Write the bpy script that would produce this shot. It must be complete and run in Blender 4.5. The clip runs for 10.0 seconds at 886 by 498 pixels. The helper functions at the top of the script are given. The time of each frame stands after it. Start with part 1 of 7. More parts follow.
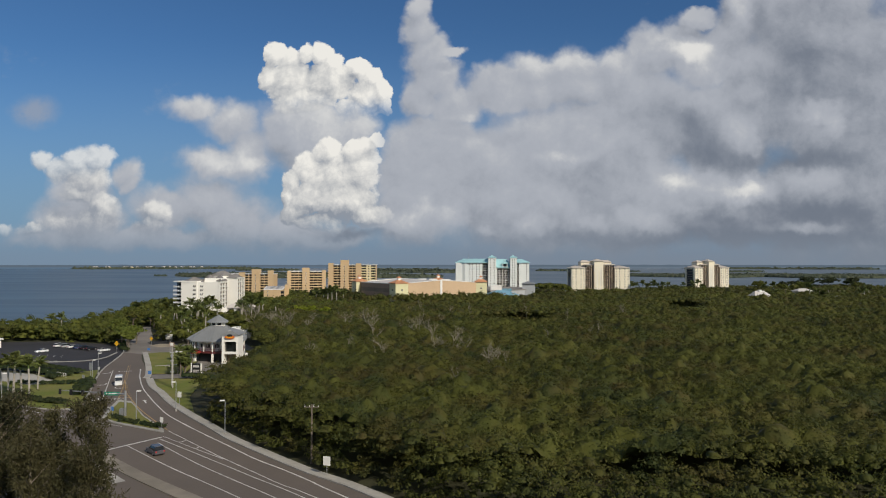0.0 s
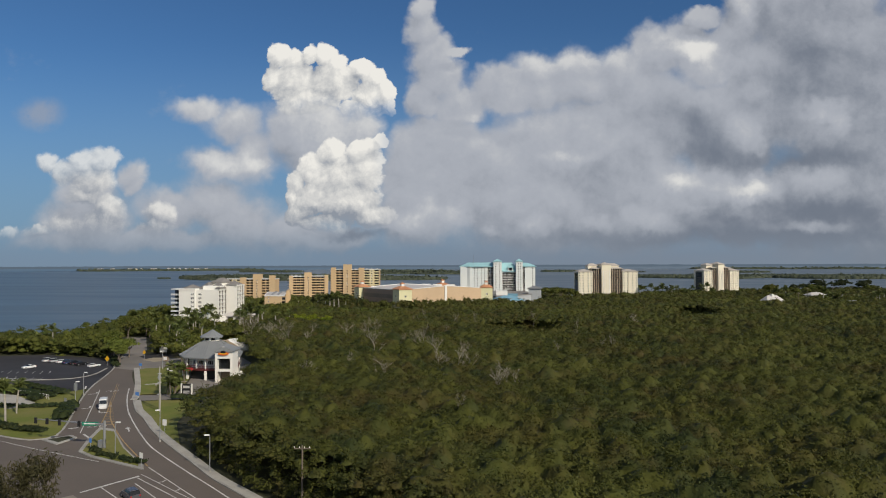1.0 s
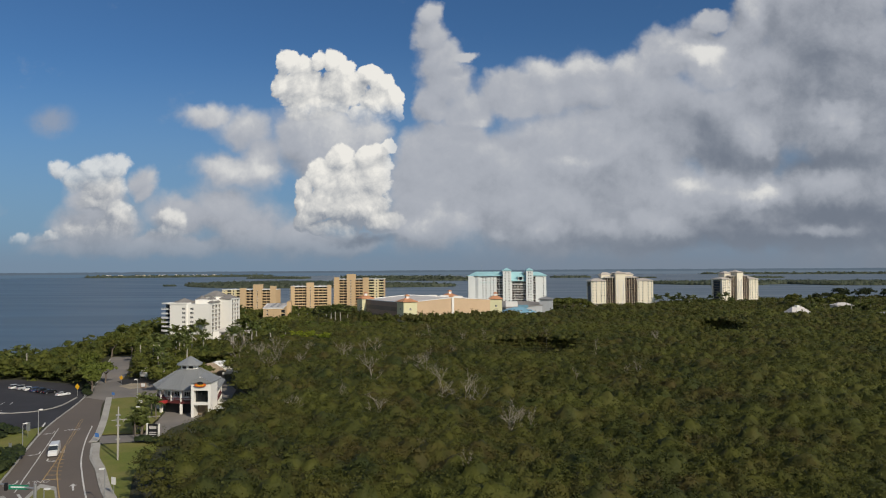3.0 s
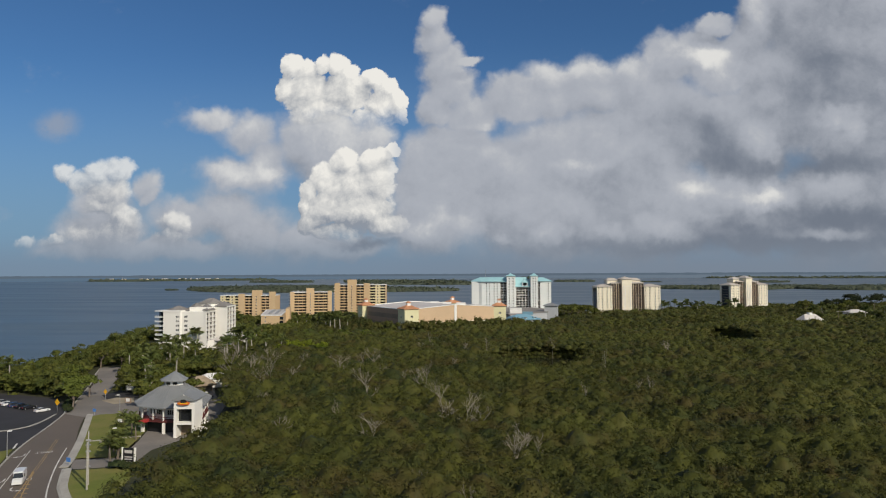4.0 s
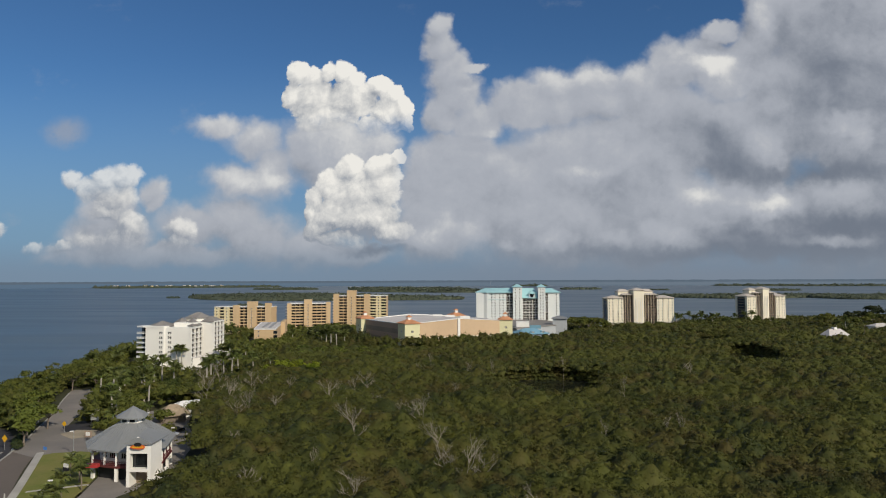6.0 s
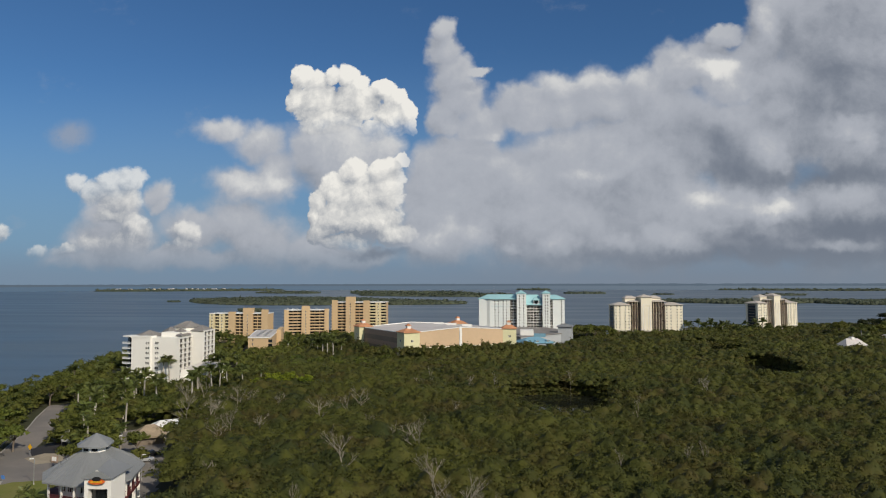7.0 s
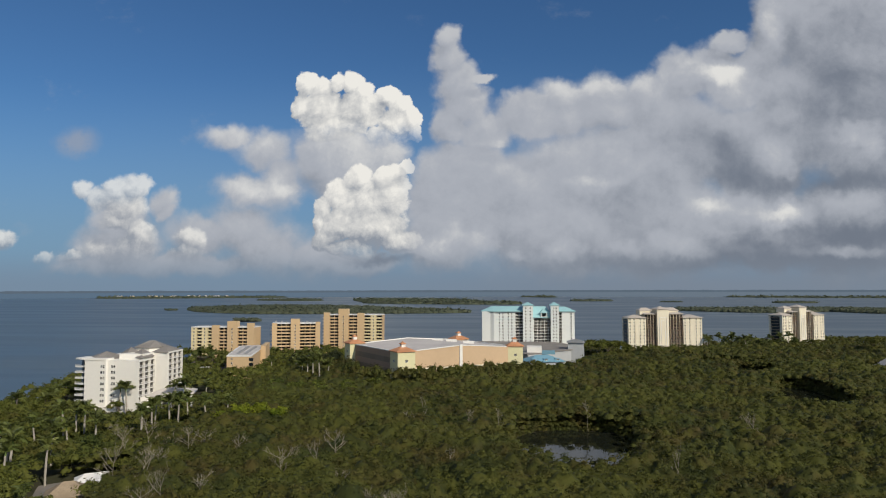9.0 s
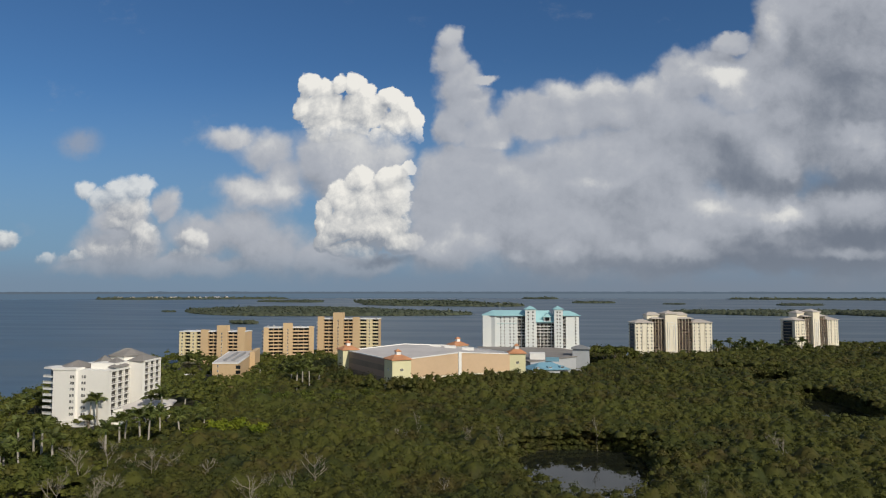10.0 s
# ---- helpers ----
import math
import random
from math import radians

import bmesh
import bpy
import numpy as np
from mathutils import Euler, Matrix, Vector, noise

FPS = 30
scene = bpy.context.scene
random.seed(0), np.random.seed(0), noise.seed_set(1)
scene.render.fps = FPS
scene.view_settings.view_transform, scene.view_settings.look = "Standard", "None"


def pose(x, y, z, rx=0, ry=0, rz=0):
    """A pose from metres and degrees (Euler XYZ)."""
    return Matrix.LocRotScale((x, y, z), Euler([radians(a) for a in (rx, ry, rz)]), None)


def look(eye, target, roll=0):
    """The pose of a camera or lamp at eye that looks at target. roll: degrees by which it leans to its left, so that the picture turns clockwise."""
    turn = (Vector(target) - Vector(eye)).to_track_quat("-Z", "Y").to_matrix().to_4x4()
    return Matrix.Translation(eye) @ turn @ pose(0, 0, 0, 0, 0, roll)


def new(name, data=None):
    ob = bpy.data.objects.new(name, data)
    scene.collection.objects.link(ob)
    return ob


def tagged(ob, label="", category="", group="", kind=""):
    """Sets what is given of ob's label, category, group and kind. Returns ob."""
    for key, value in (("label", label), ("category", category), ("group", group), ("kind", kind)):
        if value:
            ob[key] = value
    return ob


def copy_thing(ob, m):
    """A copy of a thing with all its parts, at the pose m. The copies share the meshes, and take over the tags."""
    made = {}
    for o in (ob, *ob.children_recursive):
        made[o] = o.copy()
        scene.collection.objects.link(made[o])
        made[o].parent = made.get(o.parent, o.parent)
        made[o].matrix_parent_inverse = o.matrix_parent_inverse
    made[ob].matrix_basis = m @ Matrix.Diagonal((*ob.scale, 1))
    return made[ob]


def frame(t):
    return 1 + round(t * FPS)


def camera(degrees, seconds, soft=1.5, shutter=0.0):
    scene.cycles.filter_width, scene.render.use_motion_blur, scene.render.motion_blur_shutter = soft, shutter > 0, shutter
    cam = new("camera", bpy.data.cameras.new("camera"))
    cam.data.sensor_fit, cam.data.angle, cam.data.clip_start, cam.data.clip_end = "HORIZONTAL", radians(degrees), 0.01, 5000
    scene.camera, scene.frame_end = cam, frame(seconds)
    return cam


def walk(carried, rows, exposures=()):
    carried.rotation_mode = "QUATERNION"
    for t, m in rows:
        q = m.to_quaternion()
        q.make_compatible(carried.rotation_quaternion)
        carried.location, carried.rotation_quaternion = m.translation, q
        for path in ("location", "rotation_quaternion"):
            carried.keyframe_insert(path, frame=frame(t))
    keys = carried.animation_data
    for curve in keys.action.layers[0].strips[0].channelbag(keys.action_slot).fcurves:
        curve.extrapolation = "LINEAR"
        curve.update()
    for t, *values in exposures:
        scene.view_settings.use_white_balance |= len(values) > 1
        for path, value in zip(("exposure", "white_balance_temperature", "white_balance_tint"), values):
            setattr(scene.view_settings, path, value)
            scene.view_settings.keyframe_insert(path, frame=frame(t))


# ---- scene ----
cam = camera(67.0, 10.0, soft=1.1)
PATH = [
    (0, (0.652, 3.748, 36.596), (0.554, 5.745, 36.639), 0.0),
    (0.5, (0.176, 9.763, 38.569), (0.072, 11.76, 38.612), -0.1),
    (1, (0.03, 15.79, 40.464), (-0.081, 17.786, 40.508), -0.2),
    (1.5, (0.093, 21.937, 41.859), (-0.025, 23.933, 41.904), -0.2),
    (2, (0.084, 28.449, 43.027), (-0.041, 30.444, 43.076), -0.2),
    (2.5, (-0.233, 34.841, 43.825), (-0.363, 36.836, 43.879), -0.3),
    (4, (-0.054, 54.289, 46.517), (-0.201, 56.282, 46.587), -0.3),
    (4.5, (-0.052, 60.495, 47.381), (-0.202, 62.488, 47.456), -0.3),
    (5, (0.081, 66.694, 48.25), (-0.074, 68.686, 48.33), -0.3),
    (5.5, (-0.046, 73.405, 49.123), (-0.205, 75.397, 49.208), -0.3),
    (7, (-0.194, 98.149, 52.605), (-0.367, 100.139, 52.705), -0.1),
    (7.5, (0.227, 108.568, 53.599), (0.049, 110.557, 53.705), -0.2),
    (8, (0.354, 119.316, 54.614), (0.172, 121.304, 54.725), -0.1),
    (8.5, (0.031, 130.158, 55.586), (-0.155, 132.146, 55.7), -0.2),
    (9, (-0.212, 141.247, 56.506), (-0.399, 143.235, 56.625), -0.1),
    (9.5, (-0.257, 152.43, 57.252), (-0.445, 154.418, 57.372), -0.2),
    (10, (-0.21, 163.754, 57.932), (-0.402, 165.741, 58.055), -0.0),
]
walk(cam, [(t, look(e, g, r)) for t, e, g, r in PATH])

# world, sun and exposure ------------------------------------------------------
SUN_DIR = Vector((0.60, -0.62, 0.56)).normalized()
sun = new("sun", bpy.data.lights.new("sun", "SUN"))
sun.data.energy, sun.data.angle, sun.data.color = 3.7, radians(0.5), (1.0, 0.90, 0.74)
sun.matrix_world = look(SUN_DIR * 800, (0, 0, 0))


class Nodes:
    """Short writing of shader nodes."""

    def __init__(self, tree):
        self.t = tree

    def add(self, kind, **given):
        n = self.t.nodes.new(kind)
        for k, v in given.items():
            if k == "operation":
                n.operation = v
            elif k == "blend_type":
                n.blend_type = v
            elif k == "data_type":
                n.data_type = v
            elif k == "noise_dimensions":
                n.noise_dimensions = v
            elif k == "feature":
                n.feature = v
        return n

    def link(self, a, b):
        if isinstance(a, (int, float)):
            b.default_value = a
        elif isinstance(a, tuple):
            b.default_value = a
        else:
            self.t.links.new(a, b)

    def math(self, op, a, b=0.0, c=0.0, clamp=False):
        n = self.t.nodes.new("ShaderNodeMath")
        n.operation, n.use_clamp = op, clamp
        for i, v in enumerate((a, b, c)):
            self.link(v, n.inputs[i])
        return n.outputs[0]

    def vec(self, op, a, b=None):
        n = self.t.nodes.new("ShaderNodeVectorMath")
        n.operation = op
        self.link(a, n.inputs[0])
        if b is not None:
            self.link(b, n.inputs[3 if op == "SCALE" else 1])
        return n.outputs[1] if op in ("LENGTH", "DOT_PRODUCT", "DISTANCE") else n.outputs[0]

    def noise(self, vector, scale, detail=4.0, rough=0.55, color=False):
        n = self.t.nodes.new("ShaderNodeTexNoise")
        self.link(vector, n.inputs["Vector"])
        n.inputs["Scale"].default_value, n.inputs["Detail"].default_value = scale, detail
        n.inputs["Roughness"].default_value = rough
        return n.outputs["Color"] if color else n.outputs[0]

    def smooth(self, x, lo, hi, to0=0.0, to1=1.0):
        n = self.t.nodes.new("ShaderNodeMapRange")
        n.interpolation_type = "SMOOTHSTEP"
        for i, v in enumerate((x, lo, hi, to0, to1)):
            self.link(v, n.inputs[i])
        return n.outputs[0]

    def mix(self, fac, a, b, kind="MIX"):
        n = self.t.nodes.new("ShaderNodeMix")
        n.data_type, n.blend_type = "RGBA", kind
        self.link(fac, n.inputs[0])
        self.link(a if not isinstance(a, tuple) else (*a[:3], 1.0), n.inputs[6])
        self.link(b if not isinstance(b, tuple) else (*b[:3], 1.0), n.inputs[7])
        return n.outputs[2]


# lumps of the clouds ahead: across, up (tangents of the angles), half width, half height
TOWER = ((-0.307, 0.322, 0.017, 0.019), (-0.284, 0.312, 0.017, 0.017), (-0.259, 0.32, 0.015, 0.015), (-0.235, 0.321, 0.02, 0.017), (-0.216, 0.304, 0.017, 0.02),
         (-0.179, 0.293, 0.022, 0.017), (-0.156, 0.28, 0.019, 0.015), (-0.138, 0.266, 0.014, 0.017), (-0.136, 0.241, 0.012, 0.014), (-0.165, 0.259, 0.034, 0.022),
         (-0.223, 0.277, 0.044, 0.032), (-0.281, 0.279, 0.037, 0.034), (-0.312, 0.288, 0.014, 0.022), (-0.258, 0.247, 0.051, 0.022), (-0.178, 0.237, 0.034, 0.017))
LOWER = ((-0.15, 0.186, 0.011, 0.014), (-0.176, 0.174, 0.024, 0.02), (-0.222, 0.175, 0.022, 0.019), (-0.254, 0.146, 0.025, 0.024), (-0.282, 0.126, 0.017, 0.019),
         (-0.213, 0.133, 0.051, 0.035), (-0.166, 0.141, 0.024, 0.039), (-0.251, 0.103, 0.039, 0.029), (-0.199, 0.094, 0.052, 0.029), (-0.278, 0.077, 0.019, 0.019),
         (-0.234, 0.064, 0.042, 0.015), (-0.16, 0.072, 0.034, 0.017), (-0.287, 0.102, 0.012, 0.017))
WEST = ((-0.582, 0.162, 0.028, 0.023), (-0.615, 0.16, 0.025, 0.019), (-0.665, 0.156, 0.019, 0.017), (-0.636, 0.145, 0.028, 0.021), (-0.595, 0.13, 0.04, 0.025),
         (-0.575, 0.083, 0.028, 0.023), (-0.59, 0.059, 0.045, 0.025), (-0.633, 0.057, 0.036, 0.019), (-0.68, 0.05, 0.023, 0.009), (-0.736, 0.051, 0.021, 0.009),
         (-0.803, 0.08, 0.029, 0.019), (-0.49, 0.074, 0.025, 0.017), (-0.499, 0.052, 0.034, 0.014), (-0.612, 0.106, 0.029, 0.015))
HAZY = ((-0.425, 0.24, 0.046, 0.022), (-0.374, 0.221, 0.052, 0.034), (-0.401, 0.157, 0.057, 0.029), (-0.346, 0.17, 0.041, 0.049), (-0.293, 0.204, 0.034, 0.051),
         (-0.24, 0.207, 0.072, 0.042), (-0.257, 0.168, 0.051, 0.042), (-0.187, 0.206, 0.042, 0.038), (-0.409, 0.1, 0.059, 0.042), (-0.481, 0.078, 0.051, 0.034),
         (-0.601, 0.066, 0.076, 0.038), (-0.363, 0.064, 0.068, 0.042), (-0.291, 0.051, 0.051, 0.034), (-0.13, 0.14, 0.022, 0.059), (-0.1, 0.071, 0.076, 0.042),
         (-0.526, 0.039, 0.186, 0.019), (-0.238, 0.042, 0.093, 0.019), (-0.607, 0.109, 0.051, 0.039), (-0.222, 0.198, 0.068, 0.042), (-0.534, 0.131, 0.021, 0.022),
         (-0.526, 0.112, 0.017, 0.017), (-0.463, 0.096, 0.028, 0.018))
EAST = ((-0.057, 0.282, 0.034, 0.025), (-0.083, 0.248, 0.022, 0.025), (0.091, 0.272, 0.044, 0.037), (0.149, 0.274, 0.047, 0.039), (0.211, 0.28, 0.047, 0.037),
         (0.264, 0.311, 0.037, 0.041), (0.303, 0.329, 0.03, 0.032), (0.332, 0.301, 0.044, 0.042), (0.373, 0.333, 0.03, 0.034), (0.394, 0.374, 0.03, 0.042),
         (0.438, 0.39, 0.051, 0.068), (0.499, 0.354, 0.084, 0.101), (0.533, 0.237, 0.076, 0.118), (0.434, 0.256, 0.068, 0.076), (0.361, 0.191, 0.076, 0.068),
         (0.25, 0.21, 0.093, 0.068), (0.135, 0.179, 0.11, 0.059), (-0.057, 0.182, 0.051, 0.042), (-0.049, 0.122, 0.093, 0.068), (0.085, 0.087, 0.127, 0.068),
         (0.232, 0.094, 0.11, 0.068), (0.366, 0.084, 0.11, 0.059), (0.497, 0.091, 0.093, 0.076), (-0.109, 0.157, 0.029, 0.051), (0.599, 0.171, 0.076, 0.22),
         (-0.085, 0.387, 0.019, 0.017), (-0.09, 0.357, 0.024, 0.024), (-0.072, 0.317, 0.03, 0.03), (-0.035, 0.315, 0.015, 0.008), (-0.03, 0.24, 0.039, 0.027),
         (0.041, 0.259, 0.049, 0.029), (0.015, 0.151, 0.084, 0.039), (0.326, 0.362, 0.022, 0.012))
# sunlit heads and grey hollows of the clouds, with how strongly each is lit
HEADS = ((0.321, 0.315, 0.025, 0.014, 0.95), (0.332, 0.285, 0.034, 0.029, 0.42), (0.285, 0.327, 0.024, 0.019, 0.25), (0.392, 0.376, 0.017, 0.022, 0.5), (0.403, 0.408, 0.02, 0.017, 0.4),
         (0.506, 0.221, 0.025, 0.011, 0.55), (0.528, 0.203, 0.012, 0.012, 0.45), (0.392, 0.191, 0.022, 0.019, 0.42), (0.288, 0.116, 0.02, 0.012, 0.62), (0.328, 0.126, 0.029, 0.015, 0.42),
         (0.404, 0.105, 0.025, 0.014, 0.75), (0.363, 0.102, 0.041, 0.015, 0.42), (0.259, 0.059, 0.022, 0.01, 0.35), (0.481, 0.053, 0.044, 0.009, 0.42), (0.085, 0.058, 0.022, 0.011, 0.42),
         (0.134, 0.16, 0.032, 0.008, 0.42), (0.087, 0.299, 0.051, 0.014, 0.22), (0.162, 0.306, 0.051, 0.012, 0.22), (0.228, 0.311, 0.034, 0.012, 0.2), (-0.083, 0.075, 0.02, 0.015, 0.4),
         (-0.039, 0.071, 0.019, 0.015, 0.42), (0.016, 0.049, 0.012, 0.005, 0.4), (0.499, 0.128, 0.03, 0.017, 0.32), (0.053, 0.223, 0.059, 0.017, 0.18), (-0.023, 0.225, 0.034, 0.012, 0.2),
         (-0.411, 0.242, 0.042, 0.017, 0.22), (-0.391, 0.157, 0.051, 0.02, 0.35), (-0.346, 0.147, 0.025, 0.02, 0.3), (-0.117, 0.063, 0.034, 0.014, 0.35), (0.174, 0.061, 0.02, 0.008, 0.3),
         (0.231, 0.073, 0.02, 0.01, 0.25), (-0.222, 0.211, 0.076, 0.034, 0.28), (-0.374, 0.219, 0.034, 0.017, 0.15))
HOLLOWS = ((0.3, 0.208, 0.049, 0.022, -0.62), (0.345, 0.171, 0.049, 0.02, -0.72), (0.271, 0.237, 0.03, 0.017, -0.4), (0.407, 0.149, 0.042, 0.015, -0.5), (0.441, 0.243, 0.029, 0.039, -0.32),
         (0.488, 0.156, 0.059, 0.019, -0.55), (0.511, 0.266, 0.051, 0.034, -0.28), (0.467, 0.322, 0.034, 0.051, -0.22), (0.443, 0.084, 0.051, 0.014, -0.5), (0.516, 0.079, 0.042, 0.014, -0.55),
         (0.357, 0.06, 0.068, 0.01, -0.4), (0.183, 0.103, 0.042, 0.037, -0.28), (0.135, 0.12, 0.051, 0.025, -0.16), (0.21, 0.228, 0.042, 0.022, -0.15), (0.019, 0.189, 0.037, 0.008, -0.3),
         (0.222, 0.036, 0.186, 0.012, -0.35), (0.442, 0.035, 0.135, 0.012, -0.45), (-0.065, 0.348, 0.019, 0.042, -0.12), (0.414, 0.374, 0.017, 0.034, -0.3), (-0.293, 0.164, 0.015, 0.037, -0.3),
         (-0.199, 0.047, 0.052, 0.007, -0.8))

density = bpy.data.node_groups.new("cloud_density", "ShaderNodeTree")
density.interface.new_socket("Vector", in_out="INPUT", socket_type="NodeSocketVector")
for socket in ("Head", "Low", "Relief", "Crease", "Soft", "Swell", "Tone"):
    density.interface.new_socket(socket, in_out="OUTPUT", socket_type="NodeSocketFloat")
g = Nodes(density)
g_in, g_out = g.add("NodeGroupInput"), g.add("NodeGroupOutput")
p = g_in.outputs[0]
wob = g.vec("SUBTRACT", g.noise(p, 13.0, 4.0, 0.55, True), (0.5, 0.5, 0.5))
wob2 = g.vec("SUBTRACT", g.noise(p, 46.0, 4.0, 0.6, True), (0.5, 0.5, 0.5))
p1 = g.vec("ADD", g.vec("ADD", p, g.vec("SCALE", wob, 0.040)), g.vec("SCALE", wob2, 0.012))
p2 = g.vec("ADD", g.vec("ADD", p, g.vec("SCALE", wob, 0.055)), g.vec("SCALE", wob2, 0.012))


def lumps(blobs, at, most=0.75, join=0.30):
    """How deep a place lies inside a bank of cloud; flat in its middle."""
    best = None
    for u, v, a, b in blobs:
        d = g.vec("LENGTH", g.vec("MULTIPLY", g.vec("SUBTRACT", at, (u, v, 0.0)), (1 / a, 1 / b, 0.0)))
        f = g.math("SUBTRACT", 1.35, d)
        if best is None:
            best = f
        else:
            n = g.t.nodes.new("ShaderNodeMath")
            n.operation = "SMOOTH_MAX"
            g.link(best, n.inputs[0]), g.link(f, n.inputs[1])
            n.inputs[2].default_value = join
            best = n.outputs[0]
    n = g.t.nodes.new("ShaderNodeMath")
    n.operation = "SMOOTH_MIN"
    g.link(best, n.inputs[0])
    n.inputs[1].default_value, n.inputs[2].default_value = most, 0.5
    return n.outputs[0]


def billow(at, scale, detail, smoothness, roughness=0.5):
    """Rounded heads of cloud with creases between them."""
    n = g.t.nodes.new("ShaderNodeTexVoronoi")
    n.feature, n.normalize = "SMOOTH_F1", True
    g.link(at, n.inputs["Vector"])
    n.inputs["Scale"].default_value, n.inputs["Detail"].default_value = scale, detail
    n.inputs["Roughness"].default_value, n.inputs["Lacunarity"].default_value = roughness, 2.3
    n.inputs["Smoothness"].default_value = smoothness
    return g.math("SUBTRACT", 0.38, n.outputs["Distance"])


puff = billow(p1, 25.0, 4.0, 0.22, 0.60)
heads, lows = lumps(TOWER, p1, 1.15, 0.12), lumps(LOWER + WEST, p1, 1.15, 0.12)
mid = g.math("SUBTRACT", g.noise(p2, 9.0, 7.0, 0.50), 0.5)
ragged = g.math("ADD", g.math("MULTIPLY", g.math("MAXIMUM", puff, -0.10), 1.05), g.math("MULTIPLY", mid, 0.6))
head, low_c = g.math("ADD", heads, ragged), g.math("ADD", lows, ragged)
relief = g.math("ADD", g.math("MULTIPLY", g.math("MAXIMUM", heads, lows), 0.50), g.math("MULTIPLY", puff, 1.0))
roll = billow(p2, 13.0, 3.0, 0.45, 0.45)
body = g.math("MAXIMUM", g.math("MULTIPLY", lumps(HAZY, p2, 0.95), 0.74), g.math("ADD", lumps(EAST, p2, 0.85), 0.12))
soft = g.math("ADD", body, g.math("ADD", g.math("MULTIPLY", mid, 0.55), g.math("MULTIPLY", roll, 0.55)))
soft = g.math("ADD", soft, g.math("MULTIPLY", puff, 0.18))
swell_s = g.math("ADD", g.math("MULTIPLY", body, 0.45), g.math("ADD", g.math("MULTIPLY", roll, 0.80), g.math("ADD", g.math("MULTIPLY", mid, 0.50), g.math("MULTIPLY", puff, 0.55))))
p3 = g.vec("ADD", g.vec("ADD", p, g.vec("SCALE", wob, 0.045)), g.vec("SCALE", wob2, 0.018))
tone = None
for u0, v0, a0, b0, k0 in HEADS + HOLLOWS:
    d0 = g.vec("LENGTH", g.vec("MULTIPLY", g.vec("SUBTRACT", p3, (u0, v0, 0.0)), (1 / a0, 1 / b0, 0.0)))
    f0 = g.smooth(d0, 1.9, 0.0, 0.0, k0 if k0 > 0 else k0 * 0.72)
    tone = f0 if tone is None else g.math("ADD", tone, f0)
tone = g.math("MULTIPLY", tone, g.math("ADD", 1.0, g.math("MULTIPLY", puff, 1.2)))
for i, value in enumerate((head, low_c, relief, puff, soft, swell_s, tone)):
    g.link(value, g_out.inputs[i])

world = bpy.data.worlds.new("sky")
scene.world = world
world.use_nodes = True
world.node_tree.nodes.clear()
w = Nodes(world.node_tree)
sky = w.add("ShaderNodeTexSky")
sky.sky_type, sky.sun_disc = "NISHITA", False
sky.sun_elevation = math.asin(SUN_DIR.z)
sky.sun_rotation = math.atan2(SUN_DIR.x, SUN_DIR.y)
sky.air_density, sky.dust_density, sky.ozone_density = 1.0, 0.6, 2.5
coord = w.add("ShaderNodeTexCoord")
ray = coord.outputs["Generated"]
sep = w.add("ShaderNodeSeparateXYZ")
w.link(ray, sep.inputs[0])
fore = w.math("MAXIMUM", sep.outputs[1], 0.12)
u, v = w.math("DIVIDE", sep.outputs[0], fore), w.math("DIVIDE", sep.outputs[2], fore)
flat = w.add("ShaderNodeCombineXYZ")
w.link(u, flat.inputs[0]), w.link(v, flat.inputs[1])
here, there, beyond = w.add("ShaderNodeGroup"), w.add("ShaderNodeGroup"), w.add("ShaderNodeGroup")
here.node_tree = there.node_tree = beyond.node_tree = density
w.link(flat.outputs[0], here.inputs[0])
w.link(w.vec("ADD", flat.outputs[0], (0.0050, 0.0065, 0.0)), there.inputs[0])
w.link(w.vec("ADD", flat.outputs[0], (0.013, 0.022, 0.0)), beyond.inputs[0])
HEAD, LOW, RELIEF, CREASE, SOFT, SWELL, TONE = range(7)
# the side of every lump towards the sun is lit, the creases between them less
tone = here.outputs[TONE]
lit_c = w.math("SUBTRACT", here.outputs[RELIEF], there.outputs[RELIEF])
broad_c = w.math("SUBTRACT", here.outputs[RELIEF], beyond.outputs[RELIEF])
level_c = w.math("ADD", w.math("ADD", 0.60, w.math("MULTIPLY", lit_c, 0.95)), w.math("MULTIPLY", here.outputs[CREASE], 0.42))
level_c = w.math("ADD", level_c, w.math("MULTIPLY", broad_c, 0.80))
level_c = w.math("ADD", level_c, w.smooth(v, 0.042, 0.13, -0.48, 0.0))
level_c = w.math("ADD", level_c, w.smooth(u, -0.62, -0.36, -0.17, 0.0))
level_c = w.math("ADD", level_c, w.math("MULTIPLY", w.math("MINIMUM", tone, 0.0), 0.55), 0.0, True)
white_c = w.mix(level_c, (0.27, 0.30, 0.35), (0.84, 0.82, 0.77))
lit_s = w.smooth(w.math("SUBTRACT", here.outputs[SWELL], beyond.outputs[SWELL]), -0.50, 0.54, -0.34, 0.42)
east = w.smooth(u, 0.10, 0.60)
level_s = w.math("ADD", w.math("ADD", tone, lit_s), w.math("MULTIPLY", east, -0.36))
level_s = w.math("ADD", level_s, w.smooth(v, 0.16, 0.02, 0.0, -0.22))
dull_s = w.mix(w.smooth(level_s, -0.95, 0.12), (0.165, 0.188, 0.232), (0.410, 0.430, 0.475))
white_s = w.mix(w.smooth(level_s, 0.0, 1.05), dull_s, (0.76, 0.75, 0.72))
blue = w.mix(1.0, w.vec("SCALE", sky.outputs[0], 0.057), (0.58, 0.93, 1.26), "MULTIPLY")
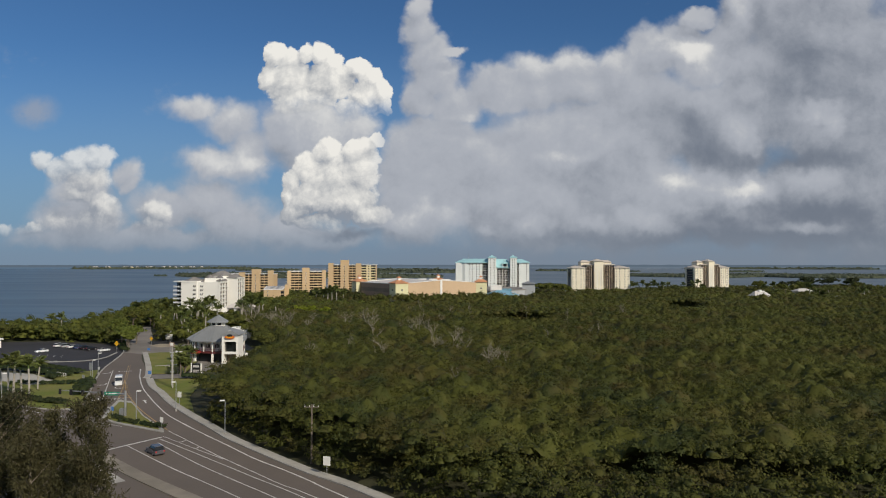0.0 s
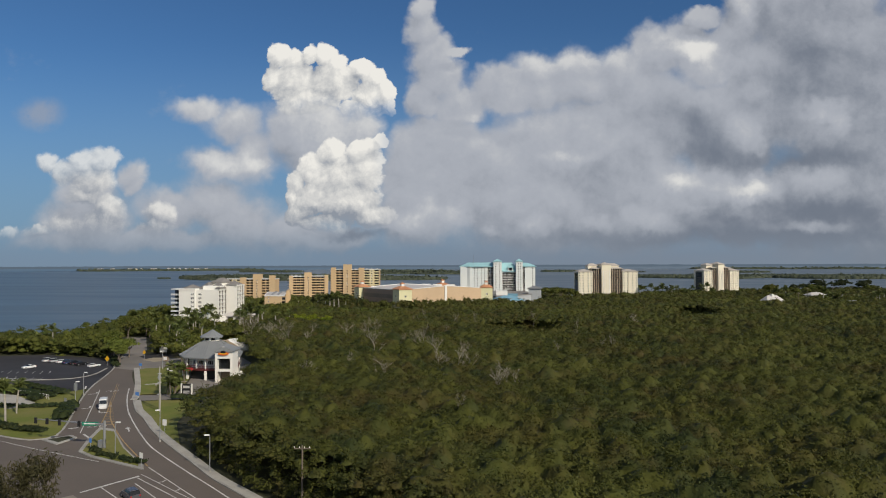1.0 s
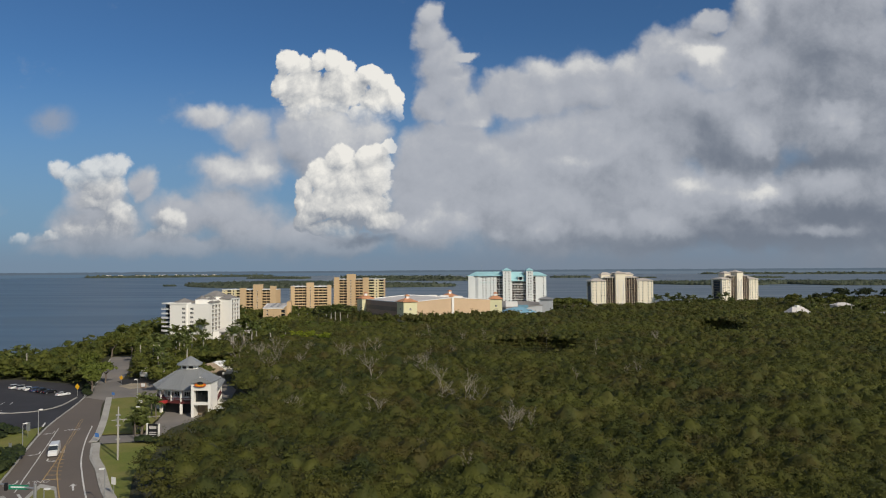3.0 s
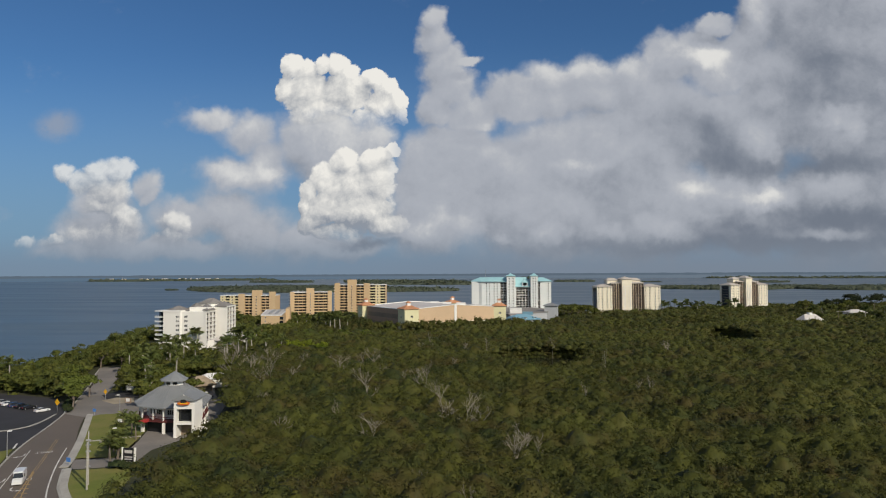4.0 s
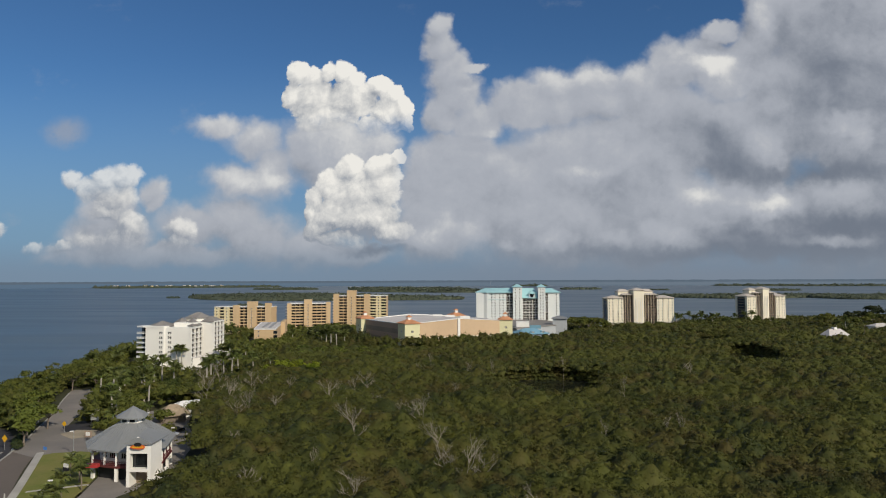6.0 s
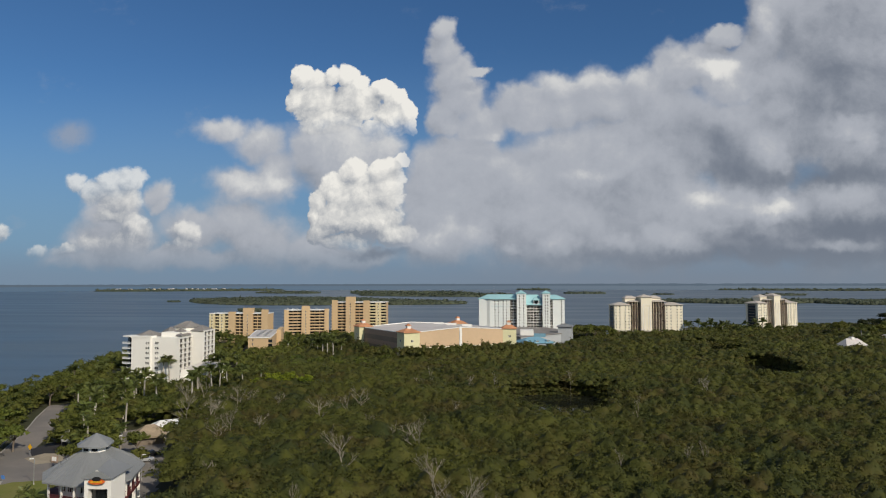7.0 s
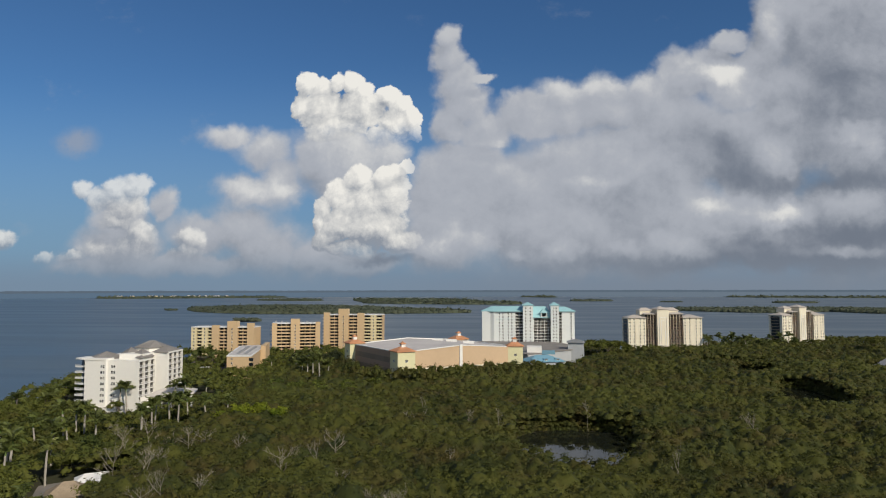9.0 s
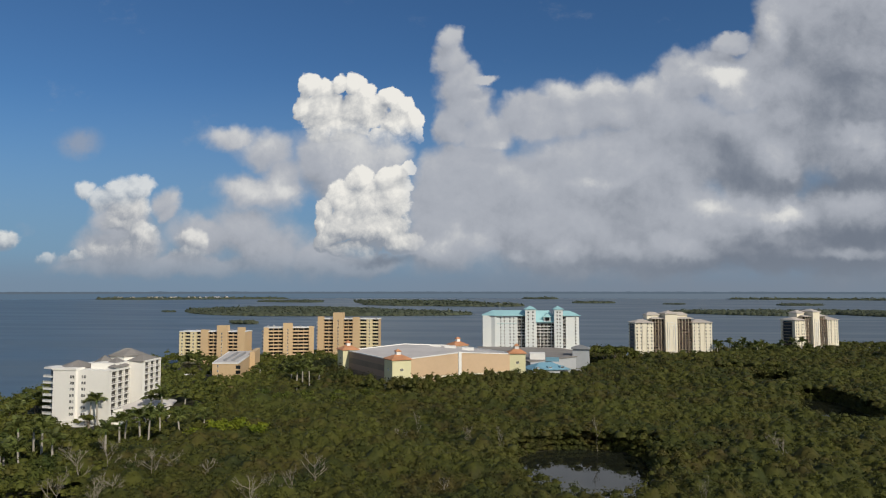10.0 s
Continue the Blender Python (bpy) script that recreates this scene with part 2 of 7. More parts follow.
# pale air low over the sea
haze = w.smooth(v, 0.36, 0.0)
base = w.mix(w.math("MULTIPLY", haze, 0.85), blue, (0.172, 0.278, 0.418))
wisp = w.smooth(w.noise(w.vec("MULTIPLY", flat.outputs[0], (1.0, 1.5, 1.0)), 9.0, 7.0, 0.62), 0.58, 0.78, 0.0, 0.22)
base = w.mix(wisp, base, (0.38, 0.40, 0.45))
scrap = w.vec("LENGTH", w.vec("MULTIPLY", w.vec("SUBTRACT", w.vec("ADD", flat.outputs[0], w.vec("SCALE", w.noise(flat.outputs[0], 20.0, 4.0, 0.6, True), 0.03)), (-0.668, 0.249, 0.0)), (25.0, 38.0, 0.0)))
scrap = w.math("MULTIPLY", w.smooth(scrap, 1.3, 0.2), w.smooth(w.noise(flat.outputs[0], 24.0, 6.0, 0.6), 0.26, 0.56))
base = w.mix(w.math("MULTIPLY", scrap, 0.75), base, (0.30, 0.34, 0.42))
alpha_s = w.smooth(here.outputs[SOFT], 0.10, 0.66, 0.0, 0.96)
# the banks lose themselves in grey downwards
drop = w.math("ADD", v, w.math("MULTIPLY", here.outputs[CREASE], 0.05))
alpha_h = w.math("MULTIPLY", w.smooth(here.outputs[HEAD], 0.36, 0.54), w.smooth(drop, 0.218, 0.262))
alpha_l = w.math("MULTIPLY", w.smooth(here.outputs[LOW], w.smooth(u, -0.45, -0.35, 0.24, 0.36), w.smooth(u, -0.45, -0.35, 0.74, 0.56)), w.smooth(drop, 0.028, 0.080))
alpha_l = w.math("MULTIPLY", alpha_l, w.smooth(u, -0.42, -0.34, 0.72, 1.0))
alpha_l = w.math("MULTIPLY", alpha_l, w.smooth(u, -0.115, -0.165, 0.25, 1.0))
sky_c = w.mix(alpha_s, base, white_s)
sky_c = w.mix(w.math("MAXIMUM", alpha_h, alpha_l), sky_c, white_c)
low = w.smooth(v, 0.070, 0.0)
low_c = w.mix(w.smooth(u, -0.45, 0.25), (0.185, 0.255, 0.340), (0.195, 0.232, 0.285))
sky_c = w.mix(w.math("MULTIPLY", low, 0.86), sky_c, low_c)
# away from the view: the same broken cloud, without shapes
back_n = w.smooth(w.noise(ray, 2.6, 6.0, 0.55), 0.42, 0.62)
back_c = w.mix(w.math("MULTIPLY", back_n, 0.9), blue, (0.50, 0.50, 0.50))
ahead = w.smooth(sep.outputs[1], 0.15, 0.45)
sky_c = w.mix(ahead, back_c, sky_c)
# the mainland on the horizon, and the sea between it and the bay
shore_n = w.noise(w.vec("MULTIPLY", ray, (1.0, 1.0, 0.0)), 60.0, 5.0, 0.65)
rise = w.math("ADD", sep.outputs[2], w.math("MULTIPLY", shore_n, -0.0022))
mainland = w.smooth(rise, -0.0029, -0.0034)
sky_c = w.mix(mainland, sky_c, (0.105, 0.140, 0.180))
under = w.smooth(w.math("ADD", sep.outputs[2], w.math("MULTIPLY", shore_n, 0.0022)), -0.0036, -0.0042)
sky_c = w.mix(under, sky_c, w.mix(w.smooth(u, -0.6, 0.3), (0.105, 0.160, 0.225), (0.140, 0.180, 0.225)))
bg = w.add("ShaderNodeBackground")
w.link(sky_c, bg.inputs[0])
bg.inputs[1].default_value = 1.0
out = w.add("ShaderNodeOutputWorld")
w.link(bg.outputs[0], out.inputs[0])

# materials --------------------------------------------------------------------


def material(name, base, rough=0.7, metal=0.0, vary=0.25, grain=0.6, big=0.05, bump=0.15, tint=None, spec=0.3, per_object=0.0,
             per_island=0.0, transmit=0.0):
    """A surface with two scales of variation (sizes are given as 1 / metres)."""
    m = bpy.data.materials.new(name)
    m.use_nodes = True
    n = Nodes(m.node_tree)
    m.node_tree.nodes.clear()
    at = n.add("ShaderNodeNewGeometry").outputs["Position"]
    a = n.smooth(n.noise(at, big, 4.0, 0.6), 0.30, 0.70)
    b = n.noise(at, grain, 6.0, 0.65)
    other = tint or tuple(c * (1 - vary) for c in base)
    col = n.mix(a, base, other)
    k = n.math("ADD", 1.0, n.math("MULTIPLY", n.math("SUBTRACT", b, 0.5), vary * 2.0))
    if per_object:
        info = n.add("ShaderNodeObjectInfo")
        k = n.math("MULTIPLY", k, n.math("ADD", 1.0, n.math("MULTIPLY", n.math("SUBTRACT", info.outputs["Random"], 0.5), per_object)))
    if per_island:
        geo = n.add("ShaderNodeNewGeometry")
        k = n.math("MULTIPLY", k, n.math("ADD", 1.0, n.math("MULTIPLY", n.math("SUBTRACT", geo.outputs["Random Per Island"], 0.5), per_island)))
    col = n.vec("SCALE", col, k)
    bsdf = n.add("ShaderNodeBsdfPrincipled")
    n.link(col, bsdf.inputs["Base Color"])
    n.link(n.math("ADD", rough - 0.08, n.math("MULTIPLY", b, 0.16)), bsdf.inputs["Roughness"])
    bsdf.inputs["Metallic"].default_value = metal
    bsdf.inputs["Specular IOR Level"].default_value = spec
    if bump:
        bp = n.add("ShaderNodeBump")
        bp.inputs["Strength"].default_value, bp.inputs["Distance"].default_value = bump, 0.05
        n.link(b, bp.inputs["Height"])
        n.link(bp.outputs[0], bsdf.inputs["Normal"])
    end = n.add("ShaderNodeOutputMaterial")
    if transmit:
        tr, mx = n.add("ShaderNodeBsdfTranslucent"), n.add("ShaderNodeMixShader")
        n.link(col, tr.inputs[0])
        mx.inputs[0].default_value = transmit
        n.link(bsdf.outputs[0], mx.inputs[1]), n.link(tr.outputs[0], mx.inputs[2])
        n.link(mx.outputs[0], end.inputs[0])
    else:
        n.link(bsdf.outputs[0], end.inputs[0])
    return m


def foliage(name, dark, light, dry, dry_share=0.35):
    """Leaves: tone by patch, by tree and by clump."""
    m = bpy.data.materials.new(name)
    m.use_nodes = True
    n = Nodes(m.node_tree)
    m.node_tree.nodes.clear()
    geo = n.add("ShaderNodeNewGeometry")
    at = geo.outputs["Position"]
    flat_at = n.vec("MULTIPLY", at, (1.0, 1.0, 0.2))
    patch = n.smooth(n.noise(flat_at, 0.026, 3.0, 0.6), 0.40, 0.60)
    tree = n.smooth(n.noise(flat_at, 0.27, 2.0, 0.5), 0.32, 0.68)
    col = n.mix(tree, dark, light)
    brown = n.math("MULTIPLY", n.smooth(n.noise(flat_at, 0.055, 4.0, 0.7), 0.44, 0.60), n.smooth(n.noise(flat_at, 0.31, 2.0, 0.5), 0.30, 0.62, 0.35, 1.0))
    col = n.mix(n.math("MULTIPLY", brown, dry_share), col, dry)
    deep = n.math("MULTIPLY", n.smooth(n.noise(n.vec("ADD", flat_at, (310.0, 70.0, 0.0)), 0.06, 4.0, 0.7), 0.50, 0.64), 0.75)
    col = n.mix(deep, col, (dark[0] * 0.86, dark[1] * 1.0, dark[2] * 1.15))
    col = n.mix(n.math("MULTIPLY", patch, 0.40), col, light)
    young = n.smooth(n.noise(flat_at, 0.0125, 4.0, 0.65), 0.50, 0.62)
    col = n.mix(n.math("MULTIPLY", young, 0.45), col, tuple(c * q for c, q in zip(light, (1.30, 1.35, 1.5))))
    k = n.math("ADD", 0.92, n.math("MULTIPLY", geo.outputs["Random Per Island"], 0.24))
    col = n.vec("SCALE", col, k)
    bsdf = n.add("ShaderNodeBsdfPrincipled")
    n.link(col, bsdf.inputs["Base Color"])
    bsdf.inputs["Roughness"].default_value = 0.60
    bsdf.inputs["Specular IOR Level"].default_value = 0.2
    bp = n.add("ShaderNodeBump")
    bp.inputs["Strength"].default_value, bp.inputs["Distance"].default_value = 0.55, 0.5
    n.link(n.noise(at, 1.3, 4.0, 0.7), bp.inputs["Height"])
    n.link(bp.outputs[0], bsdf.inputs["Normal"])
    tr, mx = n.add("ShaderNodeBsdfTranslucent"), n.add("ShaderNodeMixShader")
    n.link(col, tr.inputs[0])
    mx.inputs[0].default_value = 0.40
    n.link(bsdf.outputs[0], mx.inputs[1]), n.link(tr.outputs[0], mx.inputs[2])
    end = n.add("ShaderNodeOutputMaterial")
    n.link(mx.outputs[0], end.inputs[0])
    return m


def sea_material(name, deep, rough, chop=0.25):
    m = bpy.data.materials.new(name)
    m.use_nodes = True
    n = Nodes(m.node_tree)
    m.node_tree.nodes.clear()
    at = n.add("ShaderNodeNewGeometry").outputs["Position"]
    streak = n.noise(n.vec("MULTIPLY", at, (0.0016, 0.011, 1.0)), 1.0, 5.0, 0.6)
    ripple = n.noise(n.vec("MULTIPLY", at, (0.25, 0.6, 1.0)), 1.0, 3.0, 0.6)
    bsdf = n.add("ShaderNodeBsdfPrincipled")
    n.link(n.mix(n.smooth(streak, 0.30, 0.70), deep, tuple(c * 1.3 for c in deep)), bsdf.inputs["Base Color"])
    n.link(n.smooth(streak, 0.38, 0.62, rough * 0.88, rough * 1.15), bsdf.inputs["Roughness"])
    bsdf.inputs["IOR"].default_value = 1.33
    bp = n.add("ShaderNodeBump")
    bp.inputs["Strength"].default_value, bp.inputs["Distance"].default_value = chop, 0.12
    n.link(ripple, bp.inputs["Height"])
    n.link(bp.outputs[0], bsdf.inputs["Normal"])
    end = n.add("ShaderNodeOutputMaterial")
    n.link(bsdf.outputs[0], end.inputs[0])
    return m


M_SEA = sea_material("sea", (0.076, 0.106, 0.134), 0.42)
M_POND = sea_material("pond", (0.012, 0.014, 0.010), 0.04, 0.03)
M_SOIL = material("soil", (0.045, 0.042, 0.022), 0.9, vary=0.4, grain=0.5, big=0.03, tint=(0.045, 0.050, 0.022))
M_LAWN = material("lawn", (0.125, 0.150, 0.026), 0.9, vary=0.35, grain=2.5, big=0.09, tint=(0.185, 0.170, 0.050), bump=0.5)
M_ASPHALT = material("asphalt", (0.122, 0.103, 0.088), 0.85, vary=0.18, grain=3.0, big=0.05, tint=(0.140, 0.116, 0.098))
M_SAND = material("sand", (0.36, 0.31, 0.23), 0.95, vary=0.25, grain=1.5, big=0.2)
M_OLD_ASPHALT = material("pale_asphalt", (0.235, 0.212, 0.190), 0.9, vary=0.16, grain=2.0, big=0.06, tint=(0.175, 0.162, 0.150))
M_DARK_ASPHALT = material("dark_asphalt", (0.045, 0.044, 0.048), 0.85, vary=0.3, grain=2.0, big=0.05)
M_CONCRETE = material("concrete", (0.42, 0.40, 0.36), 0.85, vary=0.22, grain=1.8, big=0.15)
M_MEDIAN = material("worn_median_concrete", (0.27, 0.24, 0.195), 0.9, vary=0.3, grain=1.2, big=0.15)
M_KERB = material("kerb_concrete", (0.40, 0.385, 0.35), 0.85, vary=0.3, grain=1.5, big=0.2)
M_PAINT_W = material("road_paint_white", (0.66, 0.65, 0.61), 0.7, vary=0.3, grain=3.0, big=0.3)
M_PAINT_Y = material("road_paint_yellow", (0.44, 0.30, 0.13), 0.7, vary=0.35, grain=3.0, big=0.3)
M_WHITE = material("white_stucco", (0.80, 0.78, 0.73), 0.8, vary=0.06, grain=0.8, big=0.05)
M_TRIM = material("white_trim", (0.78, 0.77, 0.74), 0.6, vary=0.08, grain=2.0, big=0.2)
M_TAN = material("tan_stucco", (0.58, 0.42, 0.25), 0.85, vary=0.10, grain=0.7, big=0.05, tint=(0.54, 0.39, 0.23))
M_TAN_LIGHT = material("cream_stucco", (0.68, 0.58, 0.36), 0.85, vary=0.08, grain=0.7, big=0.06)
M_HOTEL = material("pale_stucco", (0.68, 0.70, 0.68), 0.8, vary=0.06, grain=0.7, big=0.05, tint=(0.63, 0.66, 0.66))
M_CONDO = material("ivory_stucco", (0.78, 0.72, 0.58), 0.8, vary=0.07, grain=0.7, big=0.05)
M_PEACH = material("peach_stucco", (0.56, 0.41, 0.27), 0.85, vary=0.08, grain=0.5, big=0.04)
M_YELLOW = material("pale_yellow_stucco", (0.66, 0.63, 0.40), 0.85, vary=0.06, grain=0.6, big=0.06)
M_GREY_WALL = material("grey_stucco", (0.42, 0.44, 0.46), 0.85, vary=0.10, grain=0.6, big=0.05)
# Hall side with shade put into its colour; brown board frame too.
M_SHADE_BROWN = material("shade_brown_stucco", (0.36, 0.26, 0.19), 0.85, vary=0.10, grain=0.6, big=0.05)
M_BLUE_ROOF = material("blue_metal_roof", (0.17, 0.33, 0.43), 0.5, vary=0.10, grain=0.9, big=0.05)
M_MAROON = material("maroon_paint", (0.13, 0.035, 0.035), 0.6, vary=0.15, grain=2.0, big=0.2)
M_TURQ = material("turquoise_metal_roof", (0.33, 0.57, 0.61), 0.5, vary=0.10, grain=0.9, big=0.05)
M_GREY_ROOF = material("grey_metal_roof", (0.235, 0.245, 0.250), 0.55, vary=0.14, grain=1.5, big=0.09)
M_SHINGLE = material("grey_shingle", (0.25, 0.235, 0.22), 0.85, vary=0.2, grain=1.5, big=0.09)
M_PALE_ROOF = material("pale_flat_roof", (0.56, 0.53, 0.51), 0.8, vary=0.14, grain=0.5, big=0.05)
M_IVORY_ROOF = material("ivory_metal_roof", (0.50, 0.45, 0.40), 0.6, vary=0.1, grain=0.8, big=0.05)
M_TILE = material("terracotta_tile", (0.56, 0.27, 0.14), 0.8, vary=0.25, grain=2.5, big=0.2)
M_GLASS = material("dark_glass", (0.020, 0.024, 0.028), 0.08, vary=0.2, grain=0.5, big=0.1, bump=0.0, spec=0.6, per_object=0.9)
M_PALE_RECESS = material("pale_recess", (0.46, 0.46, 0.44), 0.8, vary=0.15, grain=0.8, big=0.1)
M_DARK_RECESS = material("dark_recess", (0.085, 0.080, 0.078), 0.6, vary=0.3, grain=0.8, big=0.1)
M_BRONZE = material("bronze_railing", (0.33, 0.23, 0.175), 0.6, vary=0.15, grain=2.0, big=0.2)
M_BROWN_RECESS = material("brown_recess", (0.27, 0.19, 0.145), 0.8, vary=0.2, grain=0.8, big=0.1)
# Brown with recess shade put in, for balcony backs and door frames.
M_RECESS = material("recess_shade_brown", (0.26, 0.205, 0.15), 0.8, vary=0.2, grain=0.8, big=0.1)
M_METAL = material("galvanised_metal", (0.42, 0.43, 0.44), 0.5, 0.6, vary=0.15, grain=4.0, big=0.3)
M_DARK_METAL = material("dark_metal", (0.035, 0.035, 0.038), 0.5, 0.3, vary=0.2, grain=4.0, big=0.3)
M_WOOD = material("weathered_wood", (0.20, 0.165, 0.13), 0.9, vary=0.3, grain=5.0, big=0.4)
M_RED = material("red_panel", (0.42, 0.045, 0.045), 0.5, vary=0.15, grain=2.0, big=0.3)
M_ORANGE = material("orange_panel", (0.62, 0.14, 0.03), 0.5, vary=0.1, grain=2.0, big=0.3)
M_BLACK = material("black_panel", (0.018, 0.018, 0.020), 0.5, vary=0.2, grain=2.0, big=0.3)
M_SIGN_GREEN = material("sign_green", (0.01, 0.22, 0.13), 0.5, vary=0.05, grain=2.0, big=0.3)
M_SIGN_YELLOW = material("sign_yellow", (0.75, 0.42, 0.02), 0.5, vary=0.05, grain=2.0, big=0.3)
M_SIGN_BLUE = material("sign_blue", (0.08, 0.22, 0.55), 0.5, vary=0.05, grain=2.0, big=0.3)
M_RUBBER = material("rubber", (0.02, 0.02, 0.02), 0.8, vary=0.2, grain=5.0, big=1.0)
M_BARK = material("palm_bark", (0.40, 0.37, 0.32), 0.9, vary=0.3, grain=3.0, big=0.5)
M_DEAD = material("bleached_wood", (0.27, 0.24, 0.19), 0.9, vary=0.3, grain=3.0, big=0.5)
M_FROND = material("palm_frond", (0.125, 0.140, 0.038), 0.5, vary=0.4, grain=0.8, big=0.1, tint=(0.085, 0.110, 0.028), per_object=0.7, transmit=0.2)
M_SHAFT = material("crownshaft", (0.12, 0.19, 0.05), 0.5, vary=0.2, grain=2.0, big=0.3)
M_MANGROVE = foliage("mangrove_leaves", (0.048, 0.058, 0.017), (0.102, 0.108, 0.022), (0.104, 0.078, 0.027), 0.7)
M_GROVE = foliage("broadleaf_leaves", (0.060, 0.078, 0.018), (0.135, 0.145, 0.028), (0.130, 0.104, 0.034), 0.4)
M_BRIGHT = foliage("bright_leaves", (0.085, 0.110, 0.022), (0.150, 0.175, 0.032), (0.140, 0.140, 0.035), 0.2)
M_DARK = foliage("dark_leaves", (0.026, 0.036, 0.016), (0.050, 0.060, 0.022), (0.060, 0.050, 0.024), 0.2)
M_LIME = foliage("lime_leaves", (0.150, 0.200, 0.018), (0.240, 0.270, 0.025), (0.200, 0.200, 0.020), 0.2)
M_HEDGE = foliage("hedge_leaves", (0.022, 0.036, 0.014), (0.045, 0.060, 0.020), (0.060, 0.045, 0.020), 0.2)
# Paler and bluer than the near mangroves: distance haze put into the colour.
M_HAZY_ISLE = foliage("hazy_island_leaves", (0.104, 0.122, 0.080), (0.118, 0.134, 0.086), (0.112, 0.118, 0.082), 0.2)
M_NEEDLE = foliage("needle_sprays", (0.050, 0.052, 0.024), (0.088, 0.080, 0.034), (0.100, 0.076, 0.040), 0.5)
M_RUST = foliage("rusty_leaves", (0.15, 0.075, 0.02), (0.22, 0.12, 0.03), (0.18, 0.09, 0.02), 0.2)

# mesh helpers -----------------------------------------------------------------


def box(bm, x0, x1, y0, y1, z0, z1):
    vs = [bm.verts.new((x, y, z)) for z in (z0, z1) for x, y in ((x0, y0), (x1, y0), (x1, y1), (x0, y1))]
    for f in ((3, 2, 1, 0), (4, 5, 6, 7), (0, 1, 5, 4), (1, 2, 6, 5), (2, 3, 7, 6), (3, 0, 4, 7)):
        bm.faces.new([vs[i] for i in f])
    return bm


def prism(bm, pts, z0, z1, grow=0.0):
    """An upright prism over a counter-clockwise outline; grow moves the upper outline outward from its middle."""
    cx, cy = sum(p[0] for p in pts) / len(pts), sum(p[1] for p in pts) / len(pts)
    lo = [bm.verts.new((x, y, z0)) for x, y in pts]
    hi = [bm.verts.new((x + (x - cx) * grow, y + (y - cy) * grow, z1)) for x, y in pts]
    n = len(pts)
    bm.faces.new(hi)
    bm.faces.new(lo[::-1])
    for i in range(n):
        bm.faces.new((lo[i], lo[(i + 1) % n], hi[(i + 1) % n], hi[i]))
    return bm


def hip(bm, pts, z0, top, thick=0.35):
    """A hipped roof with a fascia: an outline and one or two points of the ridge."""
    n = len(pts)
    lo = [bm.verts.new((x, y, z0 - thick)) for x, y in pts]
    ed = [bm.verts.new((x, y, z0)) for x, y in pts]
    tp = [bm.verts.new(t) for t in top]
    bm.faces.new(lo[::-1])
    for i in range(n):
        j = (i + 1) % n
        bm.faces.new((lo[i], lo[j], ed[j], ed[i]))
        a = min(tp, key=lambda t: (t.co.xy - ed[i].co.xy).length)
        b = min(tp, key=lambda t: (t.co.xy - ed[j].co.xy).length)
        bm.faces.new((ed[i], ed[j], a) if a is b else (ed[i], ed[j], b, a))
    return bm


def tube(bm, p0, p1, r0, r1, seg=8, cap=True):
    p0, p1 = Vector(p0), Vector(p1)
    d = (p1 - p0).normalized()
    s = d.orthogonal().normalized()
    t = d.cross(s)
    rings = [[bm.verts.new(p + (s * math.cos(a) + t * math.sin(a)) * r) for a in (2 * math.pi * i / seg for i in range(seg))]
             for p, r in ((p0, r0), (p1, r1))]
    for i in range(seg):
        j = (i + 1) % seg
        bm.faces.new((rings[0][i], rings[0][j], rings[1][j], rings[1][i]))
    if cap:
        bm.faces.new(rings[0][::-1])
        bm.faces.new(rings[1])
    return bm


def mesh_of(name, bm, mat):
    me = bpy.data.meshes.new(name)
    bmesh.ops.recalc_face_normals(bm, faces=bm.faces[:])
    bm.to_mesh(me)
    bm.free()
    me.materials.append(mat)
    return me


def part(name, bm, mat, parent=None, label=""):
    ob = new(name, mesh_of(name, bm, mat))
    ob.parent = parent
    return tagged(ob, label)


def shared(name, me, parent, m):
    ob = new(name, me)
    ob.parent = parent
    ob.matrix_basis = m
    return ob


def thing(name, m, label, category, group="", kind=""):
    ob = new(name)
    ob.empty_display_size = 0.5
    ob.matrix_basis = m
    return tagged(ob, label, category, group, kind)


def grid_mesh(name, verts, faces, mat):
    """A mesh from arrays of corners and of four-cornered faces."""
    me = bpy.data.meshes.new(name)
    me.vertices.add(len(verts))
    me.vertices.foreach_set("co", np.asarray(verts, np.float32).ravel())
    me.loops.add(len(faces) * 4)
    me.loops.foreach_set("vertex_index", np.asarray(faces, np.int32).ravel())
    me.polygons.add(len(faces))
    me.polygons.foreach_set("loop_start", np.arange(0, len(faces) * 4, 4, dtype=np.int32))
    me.update(calc_edges=True)
    me.materials.append(mat)
    return me


def inside(x, y, poly):
    """Which of the points lie in the outline."""
    x, y = np.asarray(x), np.asarray(y)
    hit = np.zeros(x.shape, bool)
    n = len(poly)
    for i in range(n):
        (x0, y0), (x1, y1) = poly[i], poly[(i + 1) % n]
        if y0 != y1:
            hit ^= ((y0 > y) != (y1 > y)) & (x < (x1 - x0) * (y - y0) / (y1 - y0) + x0)
    return hit


def offset(pts, d):
    """The line moved to its left by d metres."""
    res = []
    for i, (x, y) in enumerate(pts):
        a, b = pts[max(i - 1, 0)], pts[min(i + 1, len(pts) - 1)]
        dx, dy = b[0] - a[0], b[1] - a[1]
        k = math.hypot(dx, dy)
        res.append((x - dy / k * d, y + dx / k * d))
    return res


